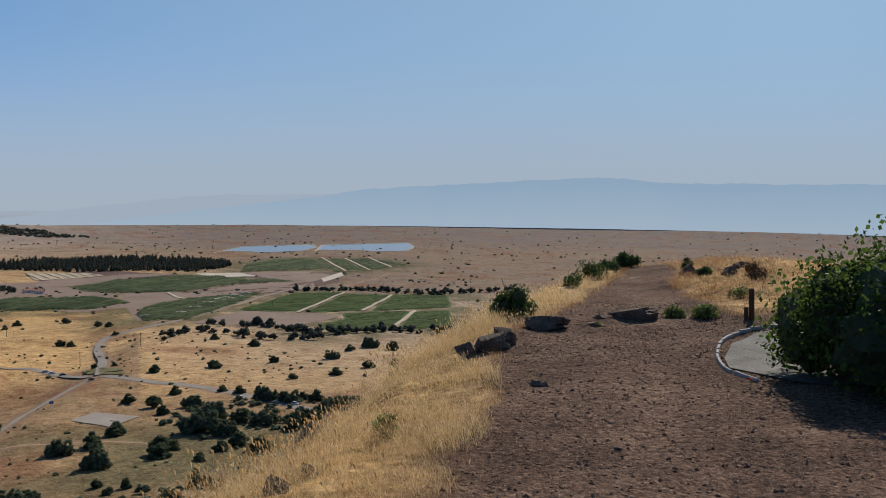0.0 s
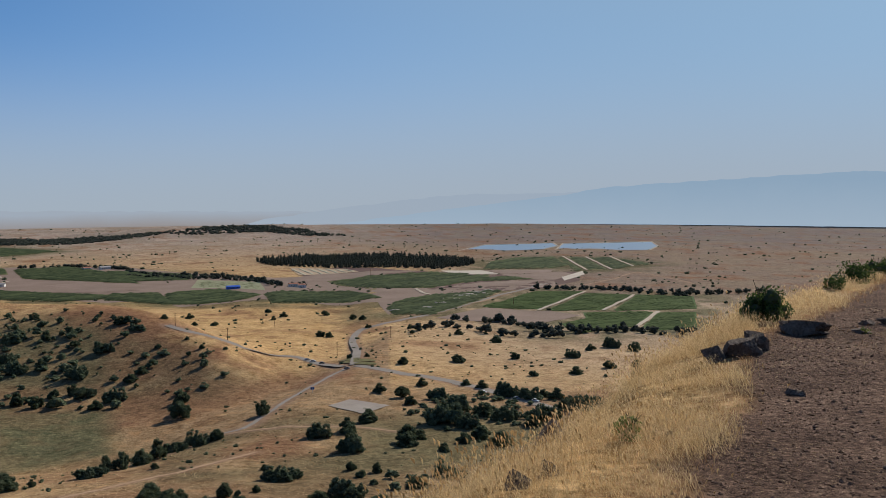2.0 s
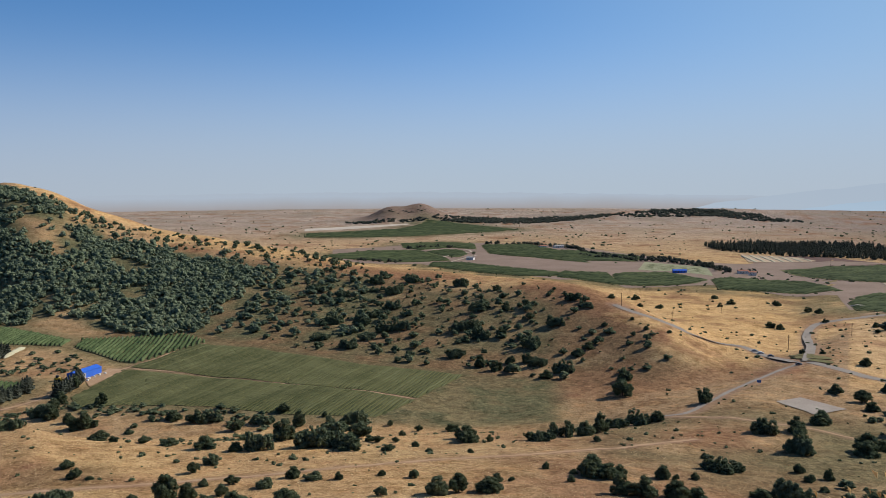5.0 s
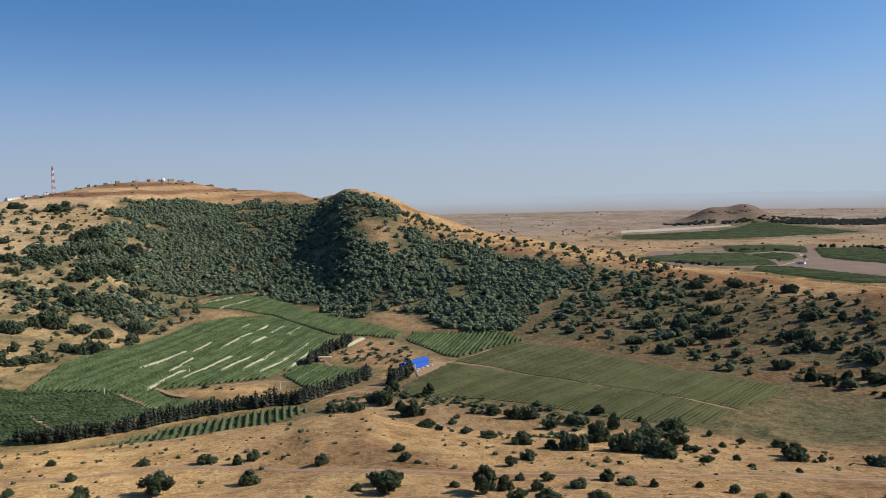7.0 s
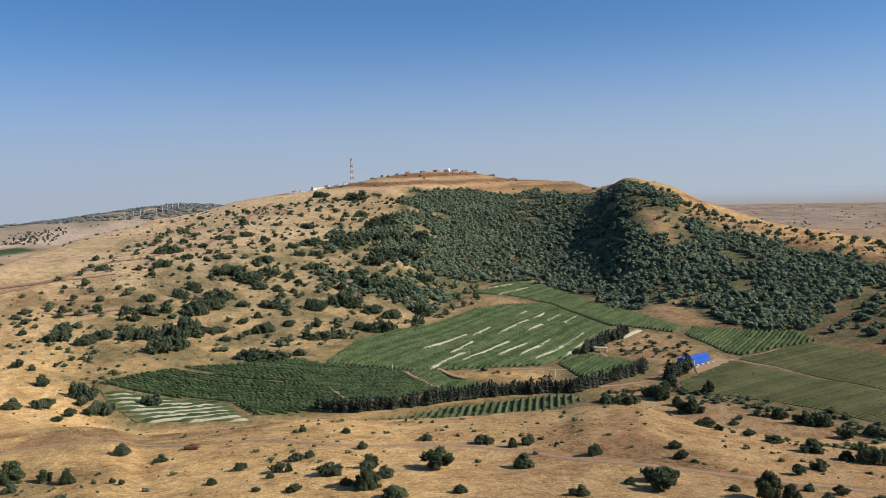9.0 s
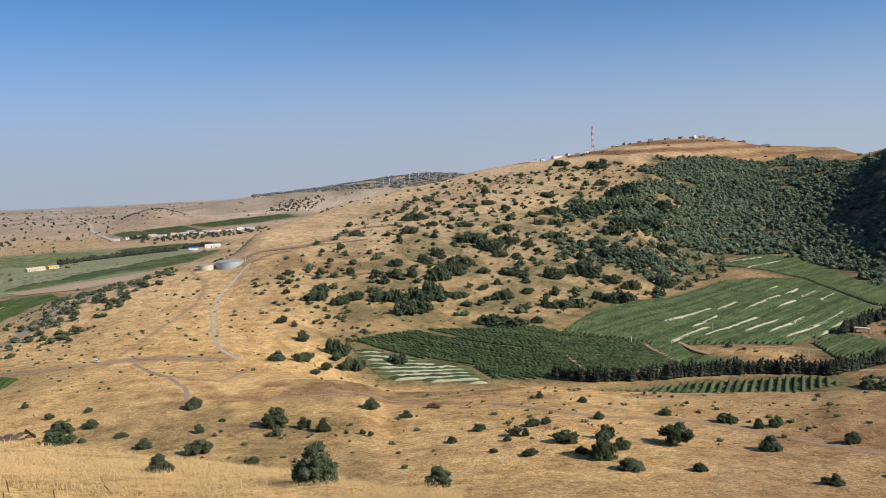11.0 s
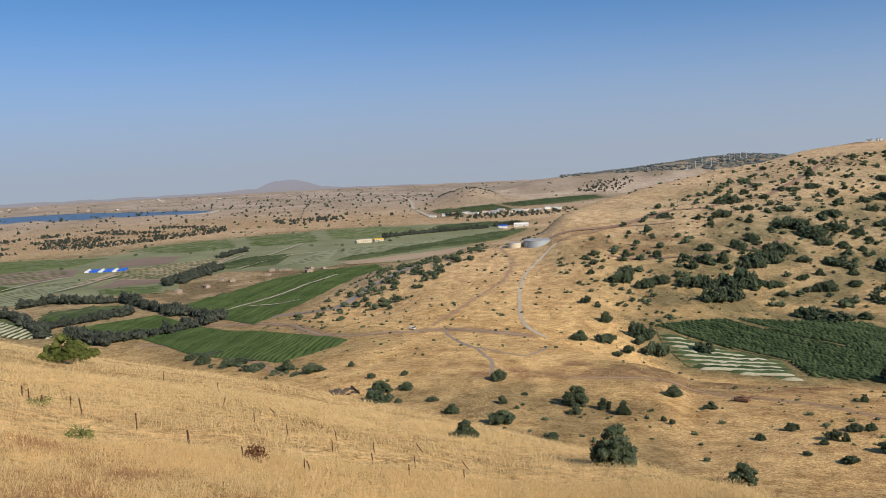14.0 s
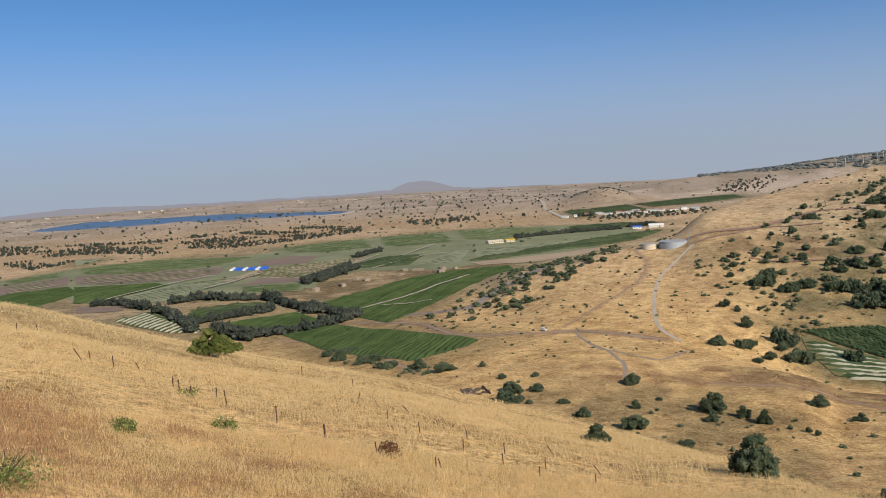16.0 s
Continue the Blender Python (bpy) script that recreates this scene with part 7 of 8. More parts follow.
rng_near = np.random.default_rng(5)
hill = np.concatenate([polar_spots(rng_near, 13, 45, 96, 157, 165), polar_spots(rng_near, 45, 85, 96, 157, 27), polar_spots(rng_near, 85, 152, 106, 157, 5.0)])
crest_r = line(CREST, np.degrees(np.arctan2(-hill[:, 0], hill[:, 1])))[0]
hill = hill[np.hypot(hill[:, 0], hill[:, 1]) < crest_r * 1.12]
r_h, a_h = np.hypot(hill[:, 0], hill[:, 1]), np.degrees(np.arctan2(-hill[:, 0], hill[:, 1])) % 360
patch = smooth_noise(hill[:, 0], hill[:, 1], 3.1, 51) + 0.5 * smooth_noise(hill[:, 0], hill[:, 1], 1.2, 52)
weedy = (r_h < 46) & (a_h > 126) & (patch + (a_h - 141) * 0.06 + (30 - r_h) * 0.035 + 0.2 + rng_near.normal(0, 0.45, len(hill)) > 0.3)
tuft = 0.33 + 0.16 * smooth_noise(hill[:, 0], hill[:, 1], 0.8, 53) + 0.10 * smooth_noise(hill[:, 0], hill[:, 1], 5, 54)
grass("hillside_grass", hill[~weedy], tuft[~weedy], STRAW, 55, "tall golden dry grass covering the hillside", lean=1.5, wide=0.75, heads=0.5)
grass("dry_weeds", hill[weedy], tuft[weedy] * 0.85, RED_WEED, 56, "reddish brown dry weeds among the grass", heads=0.6)

# tufts of the dry slopes below the summit and of the spur
tufts = np.concatenate([polar_spots(np.random.default_rng(80), 120, 465, 22, 118, 0.5), polar_spots(np.random.default_rng(81), 465, 800, 96, 126, 0.2)])
rim_dist = np.hypot(tufts[:, 0], tufts[:, 1])
bare = np.zeros(len(tufts))
for kind, width, pts in ROADS:
    bare = np.maximum(bare, line_mask(pts, width + 1.5, tufts[:, 0], tufts[:, 1], 1.5))
lot = smooth_noise(tufts[:, 0], tufts[:, 1], 3.0, 82) + 0.8 * smooth_noise(tufts[:, 0], tufts[:, 1], 14, 83)
tufts = field_free(tufts[(lot > -0.35) & (bare < 0.4)])
tone = smooth_noise(tufts[:, 0], tufts[:, 1], 5.0, 84) + 0.6 * smooth_noise(tufts[:, 0], tufts[:, 1], 19, 85)
grass("slope_tufts", tufts[tone < 0.42], np.full(int((tone < 0.42).sum()), 0.2), BANK_STRAW, 86, "dry straw tufts on the slopes", heads=0.0, lean=2.2, wide=1.6)
grass("slope_weeds", tufts[tone >= 0.42], np.full(int((tone >= 0.42).sum()), 0.28), RED_WEED, 87, "brown dry weeds on the slopes", heads=0.0, lean=0.4, wide=1.7)

bank = np.concatenate([polar_spots(rng_near, 10.5, 30, -4, 17, 620), polar_spots(rng_near, 26, 53, -15, 1, 110), polar_spots(rng_near, 27, 52, -33, -12, 170)])
off = outline_mask(RIDGE_PATH, bank[:, 0] + 0.35 * smooth_noise(bank[:, 0], bank[:, 1], 1.3, 57), bank[:, 1], 0.6)
bank = bank[(off < rng_near.random(len(bank)) * 0.75)]
br = np.hypot(bank[:, 0], bank[:, 1])
lump = 0.35 + 0.19 * smooth_noise(bank[:, 0], bank[:, 1], 0.9, 58) + 0.12 * smooth_noise(bank[:, 0], bank[:, 1], 2.6, 59)
rocky = np.min([np.hypot(bank[:, 0] - x, bank[:, 1] - y) for x, y in ((1.3, 24.2), (1.7, 23.0), (3.3, 27.6))], axis=0)
keep = (rocky > 1.1) & (rng_near.random(len(bank)) < np.clip(0.55 + 0.6 * smooth_noise(bank[:, 0], bank[:, 1], 1.1, 60), 0.1, 1))
# the mound beyond the path: shorter, half of it brown weeds
mound = np.degrees(np.arctan2(-bank[:, 0], bank[:, 1])) < -11
brown = mound & (smooth_noise(bank[:, 0], bank[:, 1], 1.9, 70) + 0.6 * rng_near.normal(0, 1, len(bank)) > -0.25)
lump = np.where(mound, lump * 0.72, lump)
grass("mound_weeds", bank[keep & brown], np.clip(lump[keep & brown], 0.1, 0.6), RED_WEED, 60, "brown dry weeds on the grassy mound", heads=0.4, lean=1.3, wide=0.8)
keep = keep & ~brown
grass("bank_grass", bank[keep], np.clip(lump[keep], 0.12, 0.8), BANK_STRAW, 61, "golden dry grass on the bank beside the path", heads=0.35, lean=1.7, wide=0.62)
edge = np.concatenate([polar_spots(rng_near, 10.5, 30, -4, 17, 120), polar_spots(rng_near, 26, 50, -28, 1, 40)])
edge_in = outline_mask(RIDGE_PATH, edge[:, 0], edge[:, 1], 0.8)
edge = edge[(edge_in > 0.05) & (edge_in < 0.995) & (smooth_noise(edge[:, 0], edge[:, 1], 0.9, 66) > -0.1)]
grass("edge_weeds", edge, np.full(len(edge), 0.17), RED_WEED, 67, "short reddish dry weeds along the path edge", heads=0.5, lean=1.2)
litter = polar_spots(rng_near, 10, 34, -29, 5, 110)
litter = litter[(outline_mask(RIDGE_PATH, litter[:, 0], litter[:, 1], 0.5) > 0.4) & (smooth_noise(litter[:, 0], litter[:, 1], 2.4, 68) > -0.1)]
grass("straw_litter", litter, np.full(len(litter), 0.035), STRAW, 69, "broken straw littering the brown path", heads=0.0, lean=3.0)
stray = polar_spots(rng_near, 10.5, 45, -27, 4, 14)
stray = stray[(outline_mask(RIDGE_PATH, stray[:, 0], stray[:, 1], 0.5) > 0.5) & (smooth_noise(stray[:, 0], stray[:, 1], 1.7, 62) > 0.45)]
grass("path_weeds", stray, np.full(len(stray), 0.09), RED_WEED, 63, "sparse dry weeds on the trodden path", heads=0.2)


def stone(seed, sx, sy, sz, level=3):
    rng = np.random.default_rng(seed)
    v, f = ico(level)
    off = rng.uniform(-50, 50, 3)
    d = np.array([noise.noise(Vector(q * 1.3 + off)) * 0.55 + abs(noise.noise(Vector(q * 2.9 + off))) * 0.7 + noise.noise(Vector(q * 7 + off)) * 0.2 for q in v])
    q = v * (1 + d)[:, None]
    for u in random_units(rng, 9):
        over = np.maximum(0, q @ u - rng.uniform(0.5, 0.9))
        q = q - over[:, None] * u * 0.9
    return q * [sx, sy, sz], f


BASALT = two_scale("basalt", (0.05, 0.036, 0.028), (0.21, 0.155, 0.12), 14, 2.5, relief=0.1, rough=0.85)
for k, (x, y, w, h) in enumerate([(1.35, 24.0, 0.9, 0.62), (1.85, 24.5, 0.65, 0.5), (0.7, 23.6, 0.8, 0.5), (1.75, 25.4, 0.6, 0.5), (3.2, 27.8, 1.2, 0.5),
                                  (6.6, 29.5, 1.6, 0.40), (4.9, 28.2, 0.62, 0.17), (7.0, 29.9, 0.9, 0.3), (5.4, 29.6, 0.45, 0.14), (2.2, 19.3, 0.40, 0.13),
                                  (-2.9, 19.0, 0.95, 0.62), (-3.3, 18.2, 0.7, 0.5), (-2.3, 12.3, 0.5, 0.24), (-2.0, 13.1, 0.4, 0.2), (9.4, 13.9, 0.20, 0.11),
                                  (11.6, 41.5, 1.0, 0.55), (12.6, 38.6, 0.8, 0.4), (13.6, 40.2, 0.9, 0.5), (2.9, 14.2, 0.16, 0.07)]):
    co, fa = stone(200 + k, w / 2, w * 0.42, h * 0.66, 5 if w > 0.6 else 4 if w > 0.3 else 2)
    ob = tagged(part("basalt_rock", mesh_of("basalt_rock", co, fa, BASALT, flat=True), BASALT), "dark pitted basalt rock lying by the path" if w < 0.7 else
                "large dark weathered basalt boulder by the path", "rock", group="rocks on the ridge")
    ob.matrix_basis = pose(x, y, float(surface(x, y)) + h * 0.22, 0, 0, 37 * k)

# loose stones of the path
PEBBLE = two_scale("path_stones", (0.05, 0.028, 0.019), (0.30, 0.19, 0.125), 5, 1, relief=0.01)
pebble_xy = polar_spots(rng_near, 9.5, 34, -28, 5, 130)
pebble_xy = pebble_xy[outline_mask(RIDGE_PATH, pebble_xy[:, 0], pebble_xy[:, 1], 0.8) > 0.3]
sizes = 0.007 + 0.05 * rng_near.random(len(pebble_xy)) ** 9 + 0.004 * rng_near.random(len(pebble_xy))
PEBBLES = [(v * (1 + 0.3 * rng_near.uniform(-1, 1, (len(v), 1))) * [1, 0.85, 0.62], f) for v, f in [ICO1] * 6]
wood("loose_stones", pebble_xy, sizes, PEBBLES, PEBBLE, "loose small stones on the brown path", "stones", 64)


def shrub(name, x, y, wide, tall, count, leaf, mat, seed, label, core=None, sparse=False):
    """A leafy shrub: stems, a dark inner mass and many leaves."""
    rng, leaf_rng = np.random.default_rng(seed), np.random.default_rng(seed + 1000)
    root = new(name)
    co, fa, base, pts, nor = [], [], 0, [], []
    lobes = 44 if wide > 5 else 16 if wide > 2 else 9
    for k in range(lobes):
        a, d = rng.uniform(0, 6.28), 0.34 * wide * math.sqrt(rng.random())
        r0 = wide * (rng.uniform(0.13, 0.23) if wide < 5 else rng.uniform(0.08, 0.15))
        d = d * (1.2 if wide > 5 else 1.0)
        zc = rng.uniform(0.25, 0.8) * tall * (1 - 0.4 * (d / (0.36 * wide)) ** 2)
        c = np.array([d * math.cos(a), d * math.sin(a), zc])
        if not sparse:
            v, f = ICO2
            co.append(v * (1 + 0.25 * rng.uniform(-1, 1, (len(v), 1))) * r0 * 0.78 + c)
            fa.append(f + base)
            base += len(v)
        u = random_units(leaf_rng, count // lobes)
        pts.append(c + u * r0 * leaf_rng.uniform(0.75, 1.3, (len(u), 1)))
        nor.append(u)
    pts, nor = np.concatenate(pts), np.concatenate(nor)
    ok = pts[:, 2] > 0.03
    v, f = leaves_on(leaf_rng, pts[ok], nor[ok], leaf)
    part("leaves", mesh_of("leaves", v, f, mat, flat=True), mat, root)
    if co:
        part("inner_growth", mesh_of("inner_growth", np.concatenate(co), np.concatenate(fa), core or OAK_LEAF, flat=True), core or OAK_LEAF, root)
    v, f = trunk(seed, tall / wide, 0.018, 7)
    part("stems", mesh_of("stems", v * wide, f, BARK), BARK, root)
    root.matrix_basis = pose(x, y, float(surface(x, y)) - 0.03)
    return tagged(root, label, "bush")


shrub("leafy_bush", 11.2, 18.7, 8.2, 3.4, 42000, 0.11, VINE_LEAF, 71, "large dense dark green leafy bush beside the asphalt path")
shrub("caper_shrub", 2.4, 30.6, 1.8, 1.05, 2600, 0.08, SHRUB_LEAF, 72, "rounded green shrub on the bank beside rocks")
shrub("caper_shrub", 10.7, 50.6, 1.6, 0.95, 2000, 0.10, SHRUB_LEAF, 73, "leafy green shrub at the top of the ridge")
shrub("caper_shrub", 8.9, 47.3, 1.3, 0.75, 1300, 0.10, SHRUB_LEAF, 74, "loose leafy green shrub on the ridge edge")
shrub("caper_shrub", 7.3, 44.0, 1.8, 0.8, 1300, 0.10, SHRUB_LEAF, 75, "loose leafy green shrub on the ridge edge", sparse=True)
shrub("caper_shrub", 6.0, 41.0, 1.2, 0.6, 700, 0.10, SHRUB_LEAF, 76, "thin leafy green shrub on the ridge edge", sparse=True)
shrub("caper_shrub", 12.3, 44.3, 0.8, 0.55, 700, 0.08, SHRUB_LEAF, 77, "small green shrub on the grassy mound")
shrub("caper_shrub", 11.7, 39.2, 0.8, 0.6, 700, 0.08, SHRUB_LEAF, 78, "small green shrub on the grassy mound")
shrub("dry_bush", 13.3, 37.2, 1.3, 0.85, 1500, 0.06, RED_WEED, 79, "round dry brown bush on the grassy mound", core=DRY_TWIG)
shrub("weed_clump", 8.9, 29.3, 1.2, 0.4, 1100, 0.09, WEED, 80, "low bright green weeds beside the path", sparse=True)
shrub("weed_clump", 7.9, 29.6, 0.9, 0.32, 700, 0.09, WEED, 81, "low green weeds beside a rock", sparse=True)
shrub("weed_clump", 11.2, 33.2, 0.8, 0.45, 500, 0.08, WEED, 82, "low green weeds on the mound", sparse=True)
shrub("weed_clump", -0.9, 15.6, 0.8, 0.45, 600, 0.06, WEED, 83, "greenish weeds in the dry bank grass", sparse=True)
shrub("weed_clump", -28.3, -35.3, 1.6, 0.55, 700, 0.09, WEED, 84, "yellow-green weeds in the hillside grass", sparse=True)
shrub("weed_clump", -12.4, -25.2, 2.4, 0.8, 1500, 0.08, WEED, 85, "tall yellow-green weeds on the hillside", sparse=True)
shrub("weed_clump", -21.4, -33.6, 1.4, 0.6, 700, 0.09, WEED, 90, "yellow-green weeds among reddish dry weeds", sparse=True)
shrub("weed_clump", -33.5, -45.0, 1.5, 0.45, 500, 0.09, WEED, 86, "yellow-green weeds in the hillside grass", sparse=True)
shrub("dead_bush", -32.5, -28.2, 1.5, 0.75, 1100, 0.10, DRY_TWIG, 87, "tangled dead brown bush in dry grass", sparse=True, core=DRY_TWIG)
shrub("weed_clump", 5.0, 28.0, 0.4, 0.2, 160, 0.06, WEED, 88, "small weeds growing by a stone", sparse=True)
shrub("ridge_shrub", -3.4, 19.9, 0.8, 0.5, 600, 0.07, SHRUB_LEAF, 89, "small green shrub behind a basalt rock")

# marker post, kerb and asphalt
WOOD = two_scale("weathered_wood", (0.05, 0.03, 0.022), (0.16, 0.09, 0.06), 14, 2, relief=0.02)
RUST = two_scale("rusty_steel", (0.045, 0.026, 0.018), (0.15, 0.085, 0.055), 20, 4, relief=0.005, rough=0.8)


def box(bm, c, s, m=None):
    """A box with slightly eased edges, centre c, size s."""
    made = bmesh.ops.create_cube(bm, size=1.0, matrix=(m or Matrix()) @ Matrix.LocRotScale(c, None, s))
    return made["verts"]


def solid(boxes, bevel=0.0, m=None):
    bm = bmesh.new()
    for c, s in boxes:
        box(bm, c, s, m)
    if bevel:
        bmesh.ops.bevel(bm, geom=bm.edges[:], offset=bevel, segments=1, affect="EDGES")
    return bm


def cylinder(bm, a, b_, r0, r1, sides=10):
    a, b_ = Vector(a), Vector(b_)
    d = b_ - a
    m = Matrix.Translation((a + b_) / 2) @ d.to_track_quat("Z", "Y").to_matrix().to_4x4()
    bmesh.ops.create_cone(bm, cap_ends=True, segments=sides, radius1=r0, radius2=r1, depth=d.length, matrix=m)


post = new("marker_post")
part("post", solid([((0, 0, 0.5), (0.15, 0.13, 1.04))], 0.015), WOOD, post)
part("stub", solid([((-0.17, 0.05, 0.2), (0.11, 0.1, 0.45))], 0.01), WOOD, post, "short broken grey stub")
post.matrix_basis = pose(10.1, 28.6, float(surface(10.1, 28.6)), 2, -4, 20)
tagged(post, "weathered dark wooden marker post at the path", "post")

KERB_LINE = [(10.6, 26.6), (9.6, 26.4), (8.7, 25.8), (8.0, 24.8), (7.5, 23.7), (7.1, 22.4), (6.9, 21.1), (7.1, 20.0)]
KERB_STONE = two_scale("white_kerb", (0.27, 0.245, 0.22), (0.52, 0.49, 0.45), 12, 2, relief=0.01)
kc = curve_points(KERB_LINE, 0.5)
kerb = tagged(new("kerb"), "worn white painted kerb along the asphalt path", "kerb", kind="structure")
kd = np.gradient(kc, axis=0)
for (x, y), (dx, dy), t in zip(kc, kd, np.linspace(0, 1, len(kc))):
    ob = part("kerb_stone", solid([((0, 0, 0), (0.54, 0.10 * (1 - 0.4 * t), 0.12))], 0.012), KERB_STONE, kerb)
    ob.matrix_basis = pose(x, y, float(surface(x, y)) + 0.05 - 0.03 * t, rng_near.uniform(-1.5, 1.5), rng_near.uniform(-1, 1), math.degrees(math.atan2(dy, dx)))
PATH_ASPHALT = two_scale("path_asphalt", (0.085, 0.077, 0.068), (0.24, 0.22, 0.198), 14, 1.2, relief=0.01)
tagged(drape("asphalt_path", [(7.05, 21.4), (7.35, 22.7), (8.1, 24.4), (9.2, 25.8), (10.6, 26.3), (12.5, 25.6), (12.5, 20), (10.0, 18.6), (8.5, 19.4), (7.5, 20.6)],
             PATH_ASPHALT, up=0.25, cell=0.5), "pale worn asphalt footpath beside the bush", "path", kind="structure")
flower = new("poppy")
bm = bmesh.new()
cylinder(bm, (0, 0, 0), (0.01, 0, 0.16), 0.005, 0.004, 6)
part("stem", bm, WEED, flower)
PETAL, pn, pl, pb = material("red_petals", 0.6)
pb.inputs["Base Color"].default_value = (0.7, 0.03, 0.015, 1)
bm = bmesh.new()
for k in range(5):
    bmesh.ops.create_icosphere(bm, subdivisions=1, radius=0.035, matrix=pose(0.025 * math.cos(k * 1.26), 0.025 * math.sin(k * 1.26), 0.17, 30, 0, 72 * k) @ Matrix.Diagonal((1, 1, 0.35, 1)))
part("petals", bm, PETAL, flower)
flower.matrix_basis = pose(6.8, 19.2, float(surface(6.8, 19.2)))
tagged(flower, "small red poppy beside the path", "flower")

# rusty pickets of an old fence on the hillside
for k, (x, y, tall, tilt) in enumerate(POSTS):
    bm = bmesh.new()
    cylinder(bm, (0, 0, -0.2), (0, 0, tall), 0.034, 0.03, 6)
    box(bm, (0.02, 0, tall * 0.5), (0.05, 0.016, tall))
    ob = tagged(part("fence_picket", bm, RUST), "rusty iron fence picket leaning in dry grass" if tilt > 0.2 else "rusty iron fence picket standing in dry grass",
                "fence post", group="pickets of the old fence")
    d = math.hypot(x, y)
    ob.matrix_basis = Matrix.Translation((x, y, float(surface(x, y)))) @ Matrix.Rotation(tilt, 4, Vector((-x / d, -y / d, 0)))
bm = bmesh.new()
run = [POSTS[k][:2] for k in (20, 22, 21, 23, 26, 24, 25, 28, 27)]
for (ax, ay), (bx, by) in zip(run, run[1:]):
    prev = None
    for t in np.linspace(0, 1, 9):
        x, y = ax + (bx - ax) * t, ay + (by - ay) * t
        q = (x, y, float(surface(x, y)) + 0.62 - 0.5 * t * (1 - t) + 0.05 * math.sin(17 * t + ax))
        if prev:
            cylinder(bm, prev, q, 0.008, 0.008, 4)
        prev = q
tagged(part("barbed_wire", bm, RUST), "sagging rusty barbed wire strung between old pickets", "wire")

# ---- buildings, vehicles and posts ----
def plain(name, colour, rough=0.6, metal=0.0):
    """Paint or sheet metal with faint dirt."""
    m, n, l, b = material(name, rough)
    f = noise_tex(n, l, 1.2, 5)
    dark = tuple(c * 0.72 for c in colour)
    l.new(ramp(n, l, f, [(0.3, dark), (0.6, colour)]), b.inputs["Base Color"])
    b.inputs["Metallic"].default_value = metal
    b.inputs["Specular IOR Level"].default_value = 0.3
    return m


BLUE = plain("blue_sheeting", (0.03, 0.12, 0.55), 0.45)
WHITE = plain("white_plaster", (0.72, 0.70, 0.66), 0.8)
CREAM = plain("cream_paint", (0.58, 0.49, 0.36), 0.7)
STEEL = plain("galvanised_steel", (0.42, 0.45, 0.48), 0.5, 0.3)
TILE = plain("roof_tiles", (0.36, 0.15, 0.09), 0.8)
GREY = plain("grey_roofing", (0.34, 0.33, 0.32), 0.8)
YELLOW = plain("yellow_paint", (0.62, 0.40, 0.04), 0.5)
RED = plain("red_paint", (0.45, 0.06, 0.045), 0.5)
GLASS = plain("dark_glass", (0.03, 0.035, 0.04), 0.15)
RUBBER = plain("tyre_rubber", (0.025, 0.025, 0.026), 0.9)
DRAB = plain("rusted_armour", (0.20, 0.11, 0.065), 0.85)
BEIGE_STONE = plain("ruin_concrete", (0.34, 0.26, 0.19), 0.9)
CAR_WHITE = plain("white_car_paint", (0.75, 0.75, 0.74), 0.25)
CAR_SILVER = plain("silver_car_paint", (0.38, 0.39, 0.40), 0.3)
CAR_DARK = plain("dark_car_paint", (0.06, 0.07, 0.09), 0.3)
SIGN_BLUE = plain("sign_blue", (0.02, 0.10, 0.35), 0.4)


def stand(ob, x, y, turn=0.0, sink=0.0):
    ob.matrix_basis = pose(x, y, float(surface(x, y)) - sink, 0, 0, turn)
    return ob


def gable(w, d, h, rise, over=0.5):
    """A pitched roof over a w by d plan at height h."""
    bm = bmesh.new()
    x, y = w / 2 + over, d / 2 + over
    v = [bm.verts.new(p) for p in ((-x, -y, h), (x, -y, h), (x, y, h), (-x, y, h), (-x, 0, h + rise), (x, 0, h + rise))]
    for f in ((0, 1, 5, 4), (2, 3, 4, 5), (1, 2, 5), (3, 0, 4), (3, 2, 1, 0)):
        bm.faces.new([v[k] for k in f])
    bmesh.ops.recalc_face_normals(bm, faces=bm.faces[:])
    return bm


def house(x, y, turn, w, d, h, wall, roof, label, name="house", flat=False, base=3.0):
    root = new(name)
    part("wall", solid([((0, 0, h / 2 - base / 2), (w, d, h + base))], 0.05), wall, root)
    if flat:
        part("roof", solid([((0, 0, h + 0.15), (w + 0.6, d + 0.6, 0.3)), ((w * 0.2, 0, h + 0.9), (w * 0.25, d * 0.3, 1.3))], 0.04), roof, root)
    else:
        part("roof", gable(w, d, h, d * 0.22), roof, root)
    part("door", solid([((-w * 0.1, -d / 2 - 0.03, 1.05), (1.0, 0.12, 2.1))]), GLASS, root)
    for k in range(max(1, int(w / 5))):
        spot = (-w / 2 + (k + 0.7) * w / (int(w / 5) + 0.6), -d / 2 - 0.03, h * 0.6)
        frame_ob = part("window", solid([(spot, (1.5, 0.12, 1.4))]), GREY, root)
        part("pane", solid([(spot, (1.25, 0.16, 1.15))]), GLASS, frame_ob)
    stand(root, x, y, turn)
    return tagged(root, label, "house")


